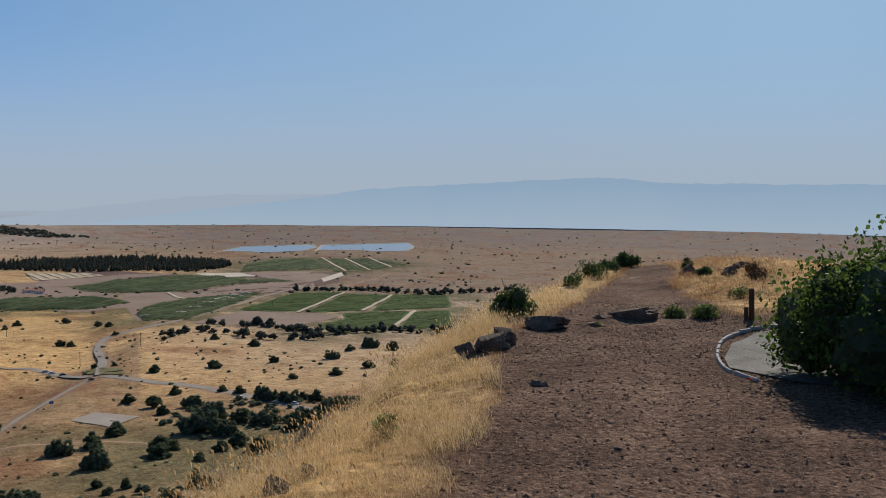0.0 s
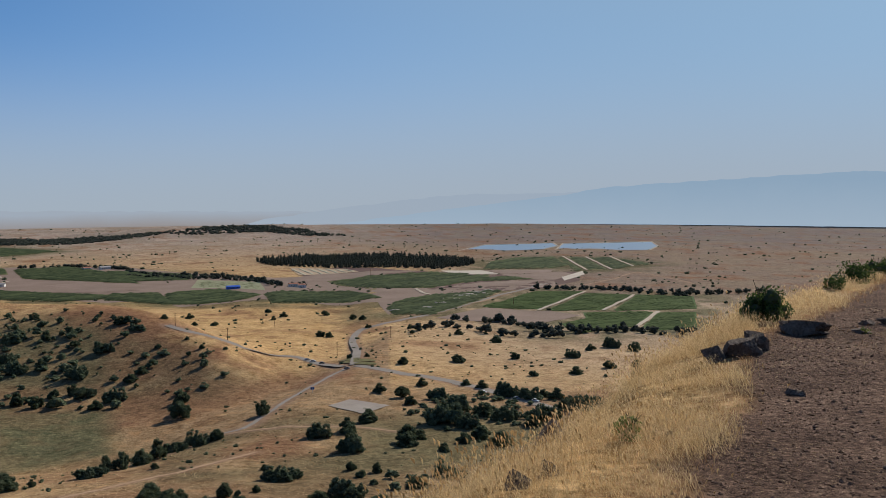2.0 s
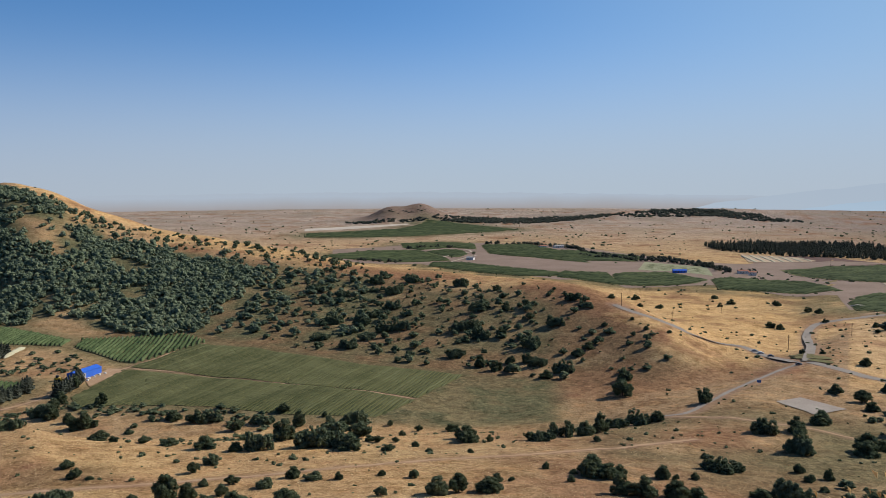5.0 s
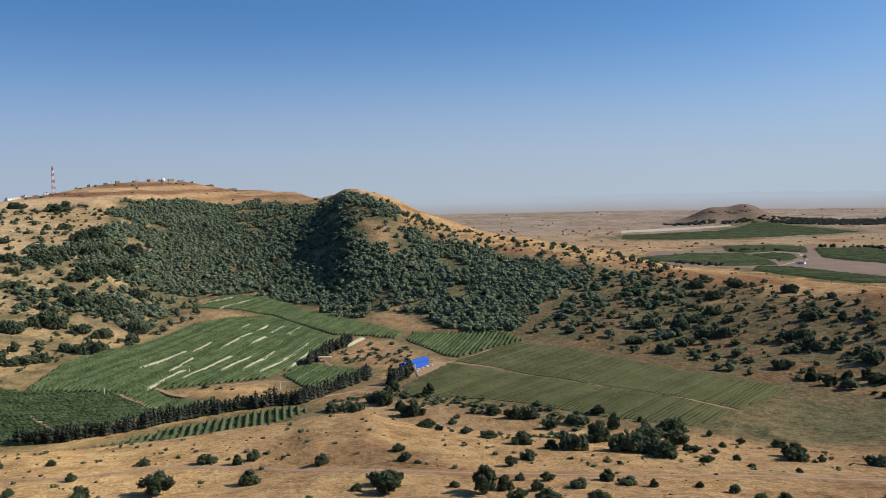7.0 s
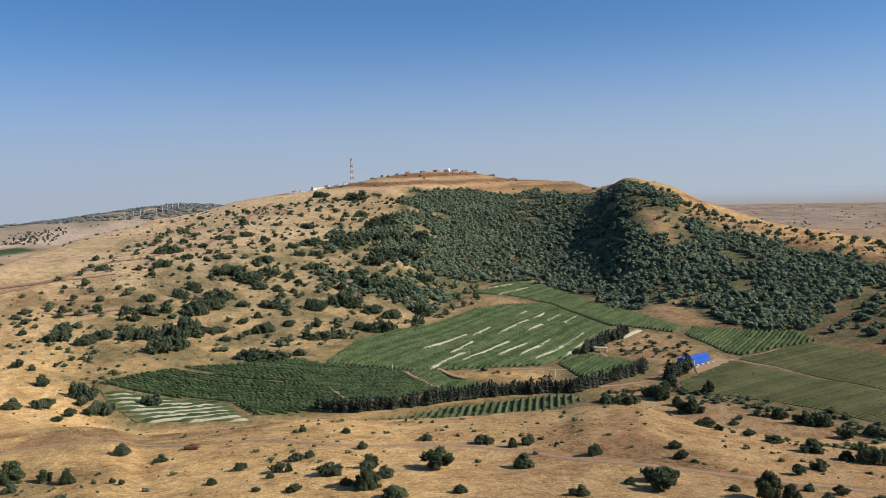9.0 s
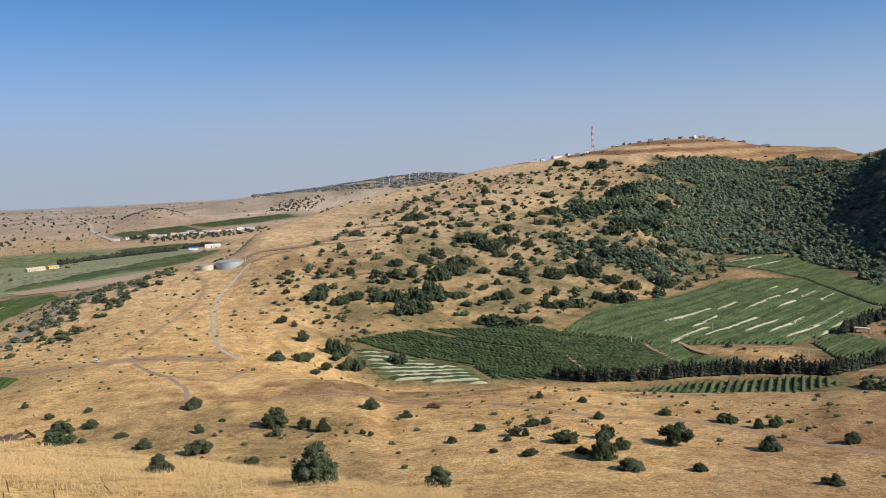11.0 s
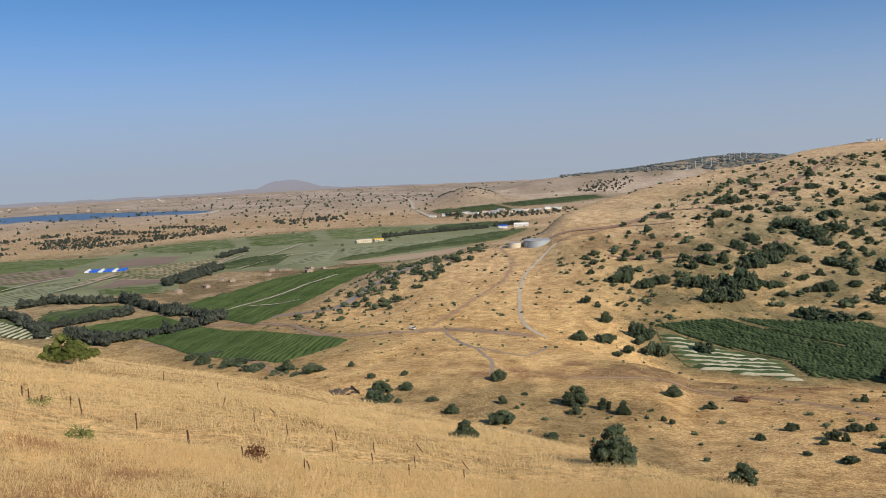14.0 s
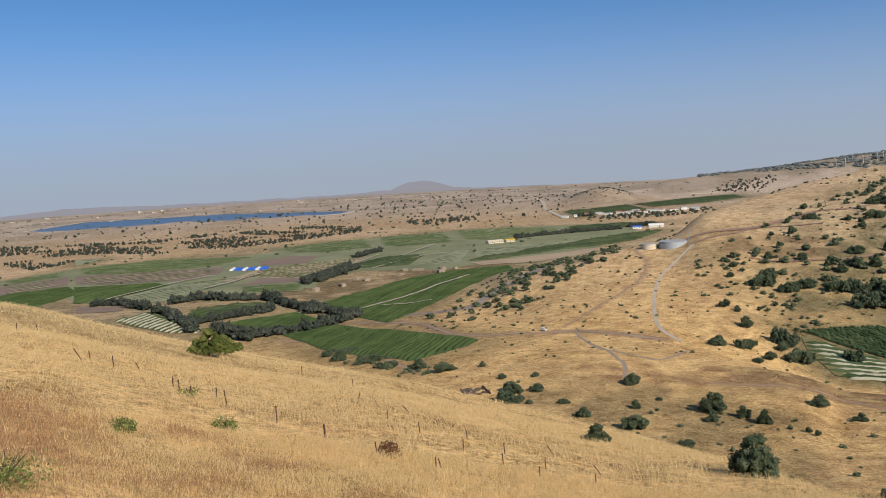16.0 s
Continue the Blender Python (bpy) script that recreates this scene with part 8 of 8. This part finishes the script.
# the blue shed on the crater floor, its yard things
shed = new("farm_shed")
L0, L1 = Vector((-580, 242.5, 0)), Vector((-592, 264.5, 0))
along = math.degrees(math.atan2(L1.y - L0.y, L1.x - L0.x))
part("wall", solid([((0, 0, 1.5), (25, 8.5, 5.4))], 0.05), BLUE, shed)
part("roof", gable(25, 8.5, 4.2, 1.5, 0.35), BLUE, shed, "bright blue sheet roof")
for k in range(5):
    part("roof_seam", solid([((-10 + 5 * k, 0, 5.75), (0.25, 1.2, 0.16))]), BLUE, shed)
shed_door = part("door", solid([((-6, -4.3, 1.7), (4, 0.15, 3.4))]), GREY, shed, "grey sliding door")
part("handle", solid([((-4.4, -4.42, 1.2), (0.1, 0.12, 0.5))]), STEEL, shed_door)
stand(shed, *((L0 + L1) / 2).xy, along)
tagged(shed, "long bright blue sheet-metal shed on the crater floor", "shed")
for k, (x, y, s) in enumerate(((-576, 246, 1.6), (-573.5, 250, 1.5), (-577, 252.5, 1.7), (-579, 257, 1.5), (-582, 262, 1.6), (-584, 267, 1.4))):
    ob = part("feed_bag", solid([((0, 0, s * 0.4), (s, s, s * 0.9))], 0.25), WHITE)
    tagged(stand(ob, x, y, 25 * k), "white bulk bag standing on the gravel yard", "bag", group="bags beside the shed")
loader = new("wheel_loader")
part("body", solid([((0, 0, 1.6), (4.6, 2.2, 1.3))], 0.15), YELLOW, loader)
part("cab", solid([((-0.3, 0, 2.9), (1.6, 1.7, 1.5))], 0.1), GLASS, loader)
part("bucket", solid([((3.1, 0, 0.8), (1.1, 2.6, 1.1))], 0.1), YELLOW, loader)
for sx in (-1.4, 1.4):
    for sy in (-1.0, 1.0):
        bm = bmesh.new()
        cylinder(bm, (sx, sy - 0.3, 0.75), (sx, sy + 0.3, 0.75), 0.75, 0.75, 14)
        wheel = part("wheel", bm, RUBBER, loader)
        bm = bmesh.new()
        cylinder(bm, (sx, sy - 0.32, 0.75), (sx, sy + 0.32, 0.75), 0.38, 0.38, 12)
        part("rim", bm, YELLOW, wheel)
stand(loader, -586, 235.5, 40)
tagged(loader, "yellow wheel loader parked beside the blue shed", "loader")
hut = new("open_shelter")
part("roof", solid([((0, 0, 3.3), (10, 4, 0.6))], 0.05), CREAM, hut)
for sx in (-4.6, 4.6):
    for sy in (-1.6, 1.6):
        part("post", solid([((sx, sy, 1.4), (0.7, 0.7, 3.6))]), CREAM, hut)
stand(hut, -643.5, 203.8, 60)
tagged(hut, "low open cream concrete shelter among conifers", "shelter")

# water tanks on the spur
def tank(x, y, r, h, mat, label):
    root = new("water_tank")
    bm = bmesh.new()
    cylinder(bm, (0, 0, -3), (0, 0, h), r, r, 48)
    part("shell", bm, mat, root)
    bm = bmesh.new()
    cylinder(bm, (0, 0, h), (0, 0, h + 0.7), r + 0.15, r * 0.2, 48)
    part("roof", bm, GREY, root)
    bm = bmesh.new()
    for k in range(3):
        bmesh.ops.create_cone(bm, cap_ends=False, segments=48, radius1=r + 0.08, radius2=r + 0.08, depth=0.22, matrix=Matrix.Translation((0, 0, h * (k + 0.5) / 3)))
    part("hoop", bm, mat, root)
    part("ladder", solid([((0, -r - 0.15, h / 2), (0.6, 0.15, h))]), STEEL, root)
    stand(root, x, y, 60)
    return tagged(root, label, "tank")


tank(-777, -333, 7.0, 4.4, CREAM, "round cream concrete water tank on the spur")
tank(-786, -313, 12.8, 4.4, STEEL, "wide round steel water tank on the spur")


def pole(name, x, y, tall, thick, mat, label, arms=(), turn=0.0, cat="pole", group=""):
    root = new(name)
    bm = bmesh.new()
    cylinder(bm, (0, 0, -0.5), (0, 0, tall), thick, thick * 0.7, 8)
    part("shaft", bm, mat, root)
    for z, w in arms:
        part("crossarm", solid([((0, 0, z), (w, 0.15, 0.15))]), mat, root)
    stand(root, x, y, turn)
    return tagged(root, label, cat, group)


pole("antenna_mast", -779.6, -295.3, 13, 0.25, STEEL, "thin grey antenna mast beside the water tanks", ((11, 2.5),), 30, "mast")
for x, y, t in ((-276.5, 666.9, 12), (-434, 871, 11), (-398, 622, 11), (-354, 627, 10), (-215, 1107, 10), (-549, 1484, 22), (-262, 760, 11)):
    pole("power_pole", x, y, t, 0.22, WOOD, "weathered wooden power pole beside the pasture", ((t - 0.8, 2.4), (t - 2, 1.6)), 20, "pole", "power poles")
for x, y in ((-656, 104.3), (-613.5, 42.6), (-686, 329.5), (-570, 149), (-728, 126)):
    pole("irrigation_post", x, y, 5.2, 0.22, WHITE, "pale irrigation standpipe post among the orchard rows", (), 0, "post", "orchard posts")
sign = new("road_sign")
bm = bmesh.new()
cylinder(bm, (0, 0, -0.3), (0, 0, 3.2), 0.09, 0.09, 8)
part("post", bm, STEEL, sign)
part("plate", solid([((0, 0.08, 2.6), (2.2, 0.08, 1.5))], 0.02), SIGN_BLUE, sign, "blue direction plate")
stand(sign, -221, 493, 25)
tagged(sign, "blue road sign on a steel post beside the road", "sign")


def car(x, y, turn, mat, label, van=False):
    root = new("car")
    body = solid([((0, 0, 0.62), (4.4, 1.8, 0.75))], 0.14)
    part("body", body, mat, root)
    part("cabin", solid([((-0.2 if not van else -0.5, 0, 1.28 if not van else 1.45), (2.3 if not van else 3.3, 1.6, 0.62 if not van else 1.0))], 0.16), mat, root)
    part("windows", solid([((-0.2 if not van else 1.0, 0, 1.27), (2.36 if not van else 0.9, 1.63, 0.42))], 0.05), GLASS, root)
    for sx in (-1.4, 1.4):
        for sy in (-0.8, 0.8):
            bm = bmesh.new()
            cylinder(bm, (sx, sy - 0.11, 0.33), (sx, sy + 0.11, 0.33), 0.33, 0.33, 14)
            wheel = part("wheel", bm, RUBBER, root)
            bm = bmesh.new()
            cylinder(bm, (sx, sy - 0.125, 0.33), (sx, sy + 0.125, 0.33), 0.2, 0.2, 12)
            part("rim", bm, STEEL, wheel)
    for sy in (-0.6, 0.6):
        part("headlight", solid([((2.18, sy, 0.7), (0.1, 0.35, 0.18))]), GLASS, root)
    x0, y0 = x, y
    stand(root, x, y, turn, -0.35)
    return tagged(root, label, "car")


car(-118.6, 516, -25, CAR_WHITE, "white car on the country road")
car(-96, 505, -25, CAR_SILVER, "silver car on the country road")
car(-84, 500, -25, CAR_WHITE, "white car on the road beside oaks")
car(-507, -294, 75, CAR_WHITE, "white van parked on the hill road", True)
car(-268, 616, 30, CAR_DARK, "dark car parked beside the junction")
car(-279, 624, 30, CAR_WHITE, "white car parked beside the junction")
car(-286, 629, 30, CAR_SILVER, "silver car parked beside the junction")
car(-232, 577, 60, CAR_DARK, "dark car waiting at the junction")

# burnt-out armoured vehicle on the crater lip
wreck = new("armoured_wreck")
part("hull", solid([((0, 0, 1.15), (6.6, 2.6, 0.95)), ((2.7, 0, 1.5), (1.4, 2.4, 0.5))], 0.15), DRAB, wreck)
part("turret", solid([((0.2, 0, 2.05), (2.5, 2.0, 0.85))], 0.3), DRAB, wreck)
bm = bmesh.new()
cylinder(bm, (1.2, 0, 2.1), (4.6, 0, 2.25), 0.13, 0.1, 10)
part("gun", bm, DRAB, wreck)
for sy in (-1.5, 1.5):
    part("track", solid([((0, sy, 0.65), (6.4, 0.6, 0.9))], 0.3), RUST, wreck, "rusty track")
    for k in range(5):
        bm = bmesh.new()
        cylinder(bm, (-2.3 + 1.15 * k, sy - 0.34, 0.5), (-2.3 + 1.15 * k, sy + 0.34, 0.5), 0.42, 0.42, 10)
        part("road_wheel", bm, RUST, wreck)
stand(wreck, -383.8, -61.1, 76)
tagged(wreck, "rusted brown armoured vehicle wreck on the dry lip", "wreck")

# old stone position on the near hillside edge
for k in range(16):
    co, fa = stone(260 + k, rng_near.uniform(1.0, 2.4), rng_near.uniform(0.8, 1.6), rng_near.uniform(0.5, 1.0), 2)
    x, y = -333 + rng_near.normal(0, 3.4), -231 + rng_near.normal(0, 4.2)
    ob = tagged(part("rubble_stone", mesh_of("rubble_stone", co, fa, BASALT), BASALT), "dark basalt rubble stone of an old earthwork", "rock", group="rubble of the earthwork")
    ob.matrix_basis = pose(x, y, float(surface(x, y)) + 0.35, 0, 0, 40 * k)
ob = part("girder", solid([((0, 0, 0), (9, 0.5, 0.12)), ((0, 0, 0.4), (9, 0.12, 0.7)), ((0, 0, 0.8), (9, 0.5, 0.12))]), RUST)
ob.matrix_basis = pose(-334, -226, float(surface(-334, -226)) + 1.0, 0, 12, 60)
tagged(ob, "long rusty steel girder leaning on dark rubble", "girder")

# lattice mast and the compound on the crater's summit
mast = new("lattice_mast")
tall, levels = 52.0, 9
for k in range(levels):
    z0, z1 = tall * k / levels, tall * (k + 1) / levels
    w0, w1 = 2.9 - 2.1 * k / levels, 2.9 - 2.1 * (k + 1) / levels
    bm = bmesh.new()
    for sx, sy in ((-1, -1), (1, -1), (1, 1), (-1, 1)):
        cylinder(bm, (sx * w0, sy * w0, z0), (sx * w1, sy * w1, z1), 0.30, 0.28, 6)
    ring = [(-1, -1), (1, -1), (1, 1), (-1, 1)]
    for (ax, ay), (bx, by) in zip(ring, ring[1:] + ring[:1]):
        cylinder(bm, (ax * w0, ay * w0, z0), (bx * w1, by * w1, z1), 0.16, 0.16, 5)
        cylinder(bm, (ax * w1, ay * w1, z1), (bx * w1, by * w1, z1), 0.16, 0.16, 5)
    part("mast_section", bm, RED if k % 2 == 0 else WHITE, mast)
for k in range(4):
    part("antenna", solid([((math.cos(k * 1.57) * 1.2, math.sin(k * 1.57) * 1.2, tall - 3 - k), (0.9, 0.9, 2.2))], 0.1), STEEL, mast)
stand(mast, -1725, 54.5, 20, 0.5)
tagged(mast, "tall red and white lattice radio mast on the summit", "mast")
dome_ob = new("radar_dome")
bm = bmesh.new()
bmesh.ops.create_uvsphere(bm, u_segments=24, v_segments=14, radius=4.3, matrix=Matrix.Translation((0, 0, 9.5)))
for f in bm.faces:
    f.smooth = True
part("dome", bm, WHITE, dome_ob)
part("tower", solid([((0, 0, 2), (6, 6, 9))], 0.1), BEIGE_STONE, dome_ob)
stand(dome_ob, -1800, 254, 0, 1)
tagged(dome_ob, "white radar dome on a squat tower", "radar dome")
for k, (az, w, d, h, mat) in enumerate(((91.9, 22, 9, 6, WHITE), (91.4, 10, 7, 5, WHITE), (90.4, 26, 8, 6, WHITE), (89.8, 12, 8, 6, WHITE), (89.2, 16, 8, 5, WHITE), (88.6, 9, 6, 5, WHITE),
                                        (86.9, 12, 7, 5, BEIGE_STONE), (86.2, 9, 7, 7, GREY), (85.3, 9, 6, 5, BEIGE_STONE), (84.6, 16, 8, 6, BEIGE_STONE), (83.6, 14, 7, 5, BEIGE_STONE),
                                        (82.7, 14, 9, 8, BEIGE_STONE), (82.1, 22, 10, 8, BEIGE_STONE), (81.5, 16, 8, 7, BEIGE_STONE), (80.9, 14, 8, 6, GREY), (80.2, 16, 8, 6, GREY), (79.2, 24, 9, 6, BEIGE_STONE), (77.8, 16, 7, 4, GREY))):
    d0 = float(line(RIM + RIM_EAST, az)[0]) * 0.995
    house(-d0 * math.sin(math.radians(az)), d0 * math.cos(math.radians(az)), az + 17 * (k % 4), w * (0.5 + 0.23 * (k % 3)), d, h * (0.55 + 0.2 * (k % 4 == 1)), mat, GREY,
          "low flat-roofed %s building on the summit" % ("white" if mat is WHITE else "grey concrete"), "outpost_building", True)
for k, (x, y, t) in enumerate(((-1795, 118, 12), (-1812, 160, 15), (-1806, 205, 18), (-1802, 222, 12), (-1800, 262, 16), (-1806, 276, 14), (-1783, 100, 10))):
    pole("antenna_pole", x, y, t, 0.28, STEEL, "thin steel antenna pole on the summit", ((t - 1, 3.0),), 80, "antenna", "antennas of the summit")

# far houses, sheds and greenhouses
rng_far = np.random.default_rng(17)
for x, y in ((-2067, -995), (-2101, -980), (-2069, -942), (-2130, -938), (-2167, -923), (-2156, -888), (-2166, -861), (-2208, -848), (-2224, -824), (-1949, -1055), (-2065, -1018),
             (-2110, -910), (-2140, -900), (-2180, -900), (-2190, -872), (-2085, -960), (-2120, -960), (-2020, -1030), (-1990, -1040), (-2230, -850), (-2200, -810), (-2150, -955)):
    w = float(rng_far.uniform(9, 26))
    house(x, y, float(rng_far.uniform(-20, 30)) + 110, w, float(rng_far.uniform(8, 11)), float(rng_far.uniform(3.5, 6)), WHITE, GREY if w > 13 else TILE,
          "white industrial hall on the far plain" if w > 20 else "small white house on the far plain", "house", w > 20)
house(-1702, -712, 115, 30, 12, 5, WHITE, WHITE, "large white packing hall beyond the spur", "packing_hall")
house(-1660, -735, 115, 18, 10, 4.5, WHITE, BLUE, "blue-roofed hall beyond the spur", "packing_hall")
house(-1315, -854, 150, 30, 9, 4.5, CREAM, CREAM, "long yellowish farm building among fields", "farm_building")
house(-1352, -846, 150, 18, 8, 4, CREAM, YELLOW, "small yellowish farm building among fields", "farm_building")
for k in range(9):
    x, y = -862 - 3.6 * k, -1026 + 5.2 * k
    root = new("greenhouse")
    bm = bmesh.new()
    bmesh.ops.create_cone(bm, cap_ends=True, segments=20, radius1=2.6, radius2=2.6, depth=24, matrix=pose(0, 0, 0.9, 0, 90, 0) @ Matrix.Diagonal((0.9, 1, 1, 1)))
    part("cover", bm, BLUE if k % 3 else WHITE, root)
    part("door", solid([((-12.1, 0, 1.2), (0.2, 1.6, 2.0))]), GREY, root)
    stand(root, x, y, 38)
    tagged(root, "low blue plastic greenhouse tunnel on the plain" if k % 3 else "low white plastic greenhouse tunnel on the plain", "greenhouse", group="greenhouses")
house(-719.8, 1296, 40, 22, 9, 4, BLUE, BLUE, "blue-roofed farm hall among orchards", "farm_hall")
house(-631, 1338, 40, 16, 9, 5, WHITE, TILE, "white farmhouse with a tiled roof", "farmhouse")
house(-612, 1330, 30, 12, 8, 5, WHITE, TILE, "white farmhouse with a tiled roof", "farmhouse")
house(-1202, 1616, 60, 22, 10, 5, WHITE, GREY, "white farm building behind a tree line", "farm_building")
house(-1227, 1590, 60, 16, 10, 5, WHITE, TILE, "white farmhouse behind a tree line", "farmhouse")
house(-1130, 1240, 20, 14, 8, 5, WHITE, GREY, "small white field building", "farm_building")
for k in range(34):
    p = RUIN_TREES[0]
    x, y = scatter(rng_far, p, 60, 1.0)[int(rng_far.integers(60))] if k < 22 else (-812 - rng_far.uniform(-110, 130), -690 + rng_far.uniform(-60, 45))
    house(float(x), float(y), float(rng_far.uniform(0, 90)), float(rng_far.uniform(6, 12)), float(rng_far.uniform(5, 8)), float(rng_far.uniform(1.8, 4)), BEIGE_STONE, BEIGE_STONE,
          "ruined grey concrete house on the plain", "ruined_house", True)
for k in range(22):
    a, d = math.radians(rng_far.uniform(124, 153)), rng_far.uniform(3500, 4400)
    house(-d * math.sin(a), d * math.cos(a), float(rng_far.uniform(0, 90)), float(rng_far.uniform(14, 30)), 12.0, float(rng_far.uniform(4, 7)), BEIGE_STONE, WHITE,
          "pale distant house beyond the lake", "house", True)

# wind turbines on the far ridge
turbine = new("wind_turbine")
bm = bmesh.new()
cylinder(bm, (0, 0, -4), (0, 0, 36), 0.9, 0.5, 12)
part("tower", bm, WHITE, turbine)
part("nacelle", solid([((0.6, 0, 36.6), (4.5, 1.8, 1.8))], 0.3), WHITE, turbine)
for k in range(3):
    bm = bmesh.new()
    box(bm, (0, 0, 8.5), (0.35, 1.3, 16), None)
    ob = part("blade", bm, WHITE, turbine)
    ob.matrix_basis = pose(-2, 0, 36.6, 35 + 120 * k, 0, 0)
tagged(turbine, "white three-bladed wind turbine on the far ridge", "wind turbine", group="wind farm")
for k, az in enumerate((102.2, 101.7, 101.3, 100.75, 100.35, 100.0, 99.7, 99.4, 99.05, 98.7)):
    d = 3480 + 25 * k
    ob = turbine if k == 0 else copy_thing(turbine, Matrix())
    stand(ob, -d * math.sin(math.radians(az)), d * math.cos(math.radians(az)), 100 + 3 * k)
    ob.scale = (0.75, 0.75, 0.75)

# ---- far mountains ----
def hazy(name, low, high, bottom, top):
    """Mountains so far off that only their hazy blue is left, painted as emission."""
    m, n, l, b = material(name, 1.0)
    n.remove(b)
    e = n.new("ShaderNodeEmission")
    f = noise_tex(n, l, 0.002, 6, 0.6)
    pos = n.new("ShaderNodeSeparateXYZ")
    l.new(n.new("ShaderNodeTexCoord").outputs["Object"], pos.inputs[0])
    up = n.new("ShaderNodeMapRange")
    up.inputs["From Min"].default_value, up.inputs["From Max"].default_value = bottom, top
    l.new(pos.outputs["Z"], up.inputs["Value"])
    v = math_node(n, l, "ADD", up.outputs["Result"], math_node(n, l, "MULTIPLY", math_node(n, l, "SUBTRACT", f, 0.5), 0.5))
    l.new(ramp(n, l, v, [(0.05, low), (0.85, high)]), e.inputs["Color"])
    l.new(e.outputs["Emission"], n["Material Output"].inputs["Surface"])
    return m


def range_of(name, crest, dist, mat, seed, label):
    """A mountain range behind the plain: crest is bearing and degrees over eye level."""
    k = np.array(sorted(crest), float)
    az = np.arange(k[0, 0], k[-1, 0], 0.12)
    el = pchip(k[:, 0], k[:, 1], az)
    a = np.radians(az)
    el = el + 0.035 * smooth_noise(az * 10, az * 0, 9, seed) + 0.02 * smooth_noise(az * 10, az * 0, 3, seed + 1)
    rows = []
    for t, d in ((0.0, dist - 60), (0.5, dist - 20), (1.0, dist), (0.0, dist + 70)):
        z = EYE + dist * np.tan(np.radians(-3.4 + (el + 3.4) * t))
        rows.append((-d * np.sin(a), d * np.cos(a), z))
    xs, ys, zs = (np.array([r[i] for r in rows]) for i in range(3))
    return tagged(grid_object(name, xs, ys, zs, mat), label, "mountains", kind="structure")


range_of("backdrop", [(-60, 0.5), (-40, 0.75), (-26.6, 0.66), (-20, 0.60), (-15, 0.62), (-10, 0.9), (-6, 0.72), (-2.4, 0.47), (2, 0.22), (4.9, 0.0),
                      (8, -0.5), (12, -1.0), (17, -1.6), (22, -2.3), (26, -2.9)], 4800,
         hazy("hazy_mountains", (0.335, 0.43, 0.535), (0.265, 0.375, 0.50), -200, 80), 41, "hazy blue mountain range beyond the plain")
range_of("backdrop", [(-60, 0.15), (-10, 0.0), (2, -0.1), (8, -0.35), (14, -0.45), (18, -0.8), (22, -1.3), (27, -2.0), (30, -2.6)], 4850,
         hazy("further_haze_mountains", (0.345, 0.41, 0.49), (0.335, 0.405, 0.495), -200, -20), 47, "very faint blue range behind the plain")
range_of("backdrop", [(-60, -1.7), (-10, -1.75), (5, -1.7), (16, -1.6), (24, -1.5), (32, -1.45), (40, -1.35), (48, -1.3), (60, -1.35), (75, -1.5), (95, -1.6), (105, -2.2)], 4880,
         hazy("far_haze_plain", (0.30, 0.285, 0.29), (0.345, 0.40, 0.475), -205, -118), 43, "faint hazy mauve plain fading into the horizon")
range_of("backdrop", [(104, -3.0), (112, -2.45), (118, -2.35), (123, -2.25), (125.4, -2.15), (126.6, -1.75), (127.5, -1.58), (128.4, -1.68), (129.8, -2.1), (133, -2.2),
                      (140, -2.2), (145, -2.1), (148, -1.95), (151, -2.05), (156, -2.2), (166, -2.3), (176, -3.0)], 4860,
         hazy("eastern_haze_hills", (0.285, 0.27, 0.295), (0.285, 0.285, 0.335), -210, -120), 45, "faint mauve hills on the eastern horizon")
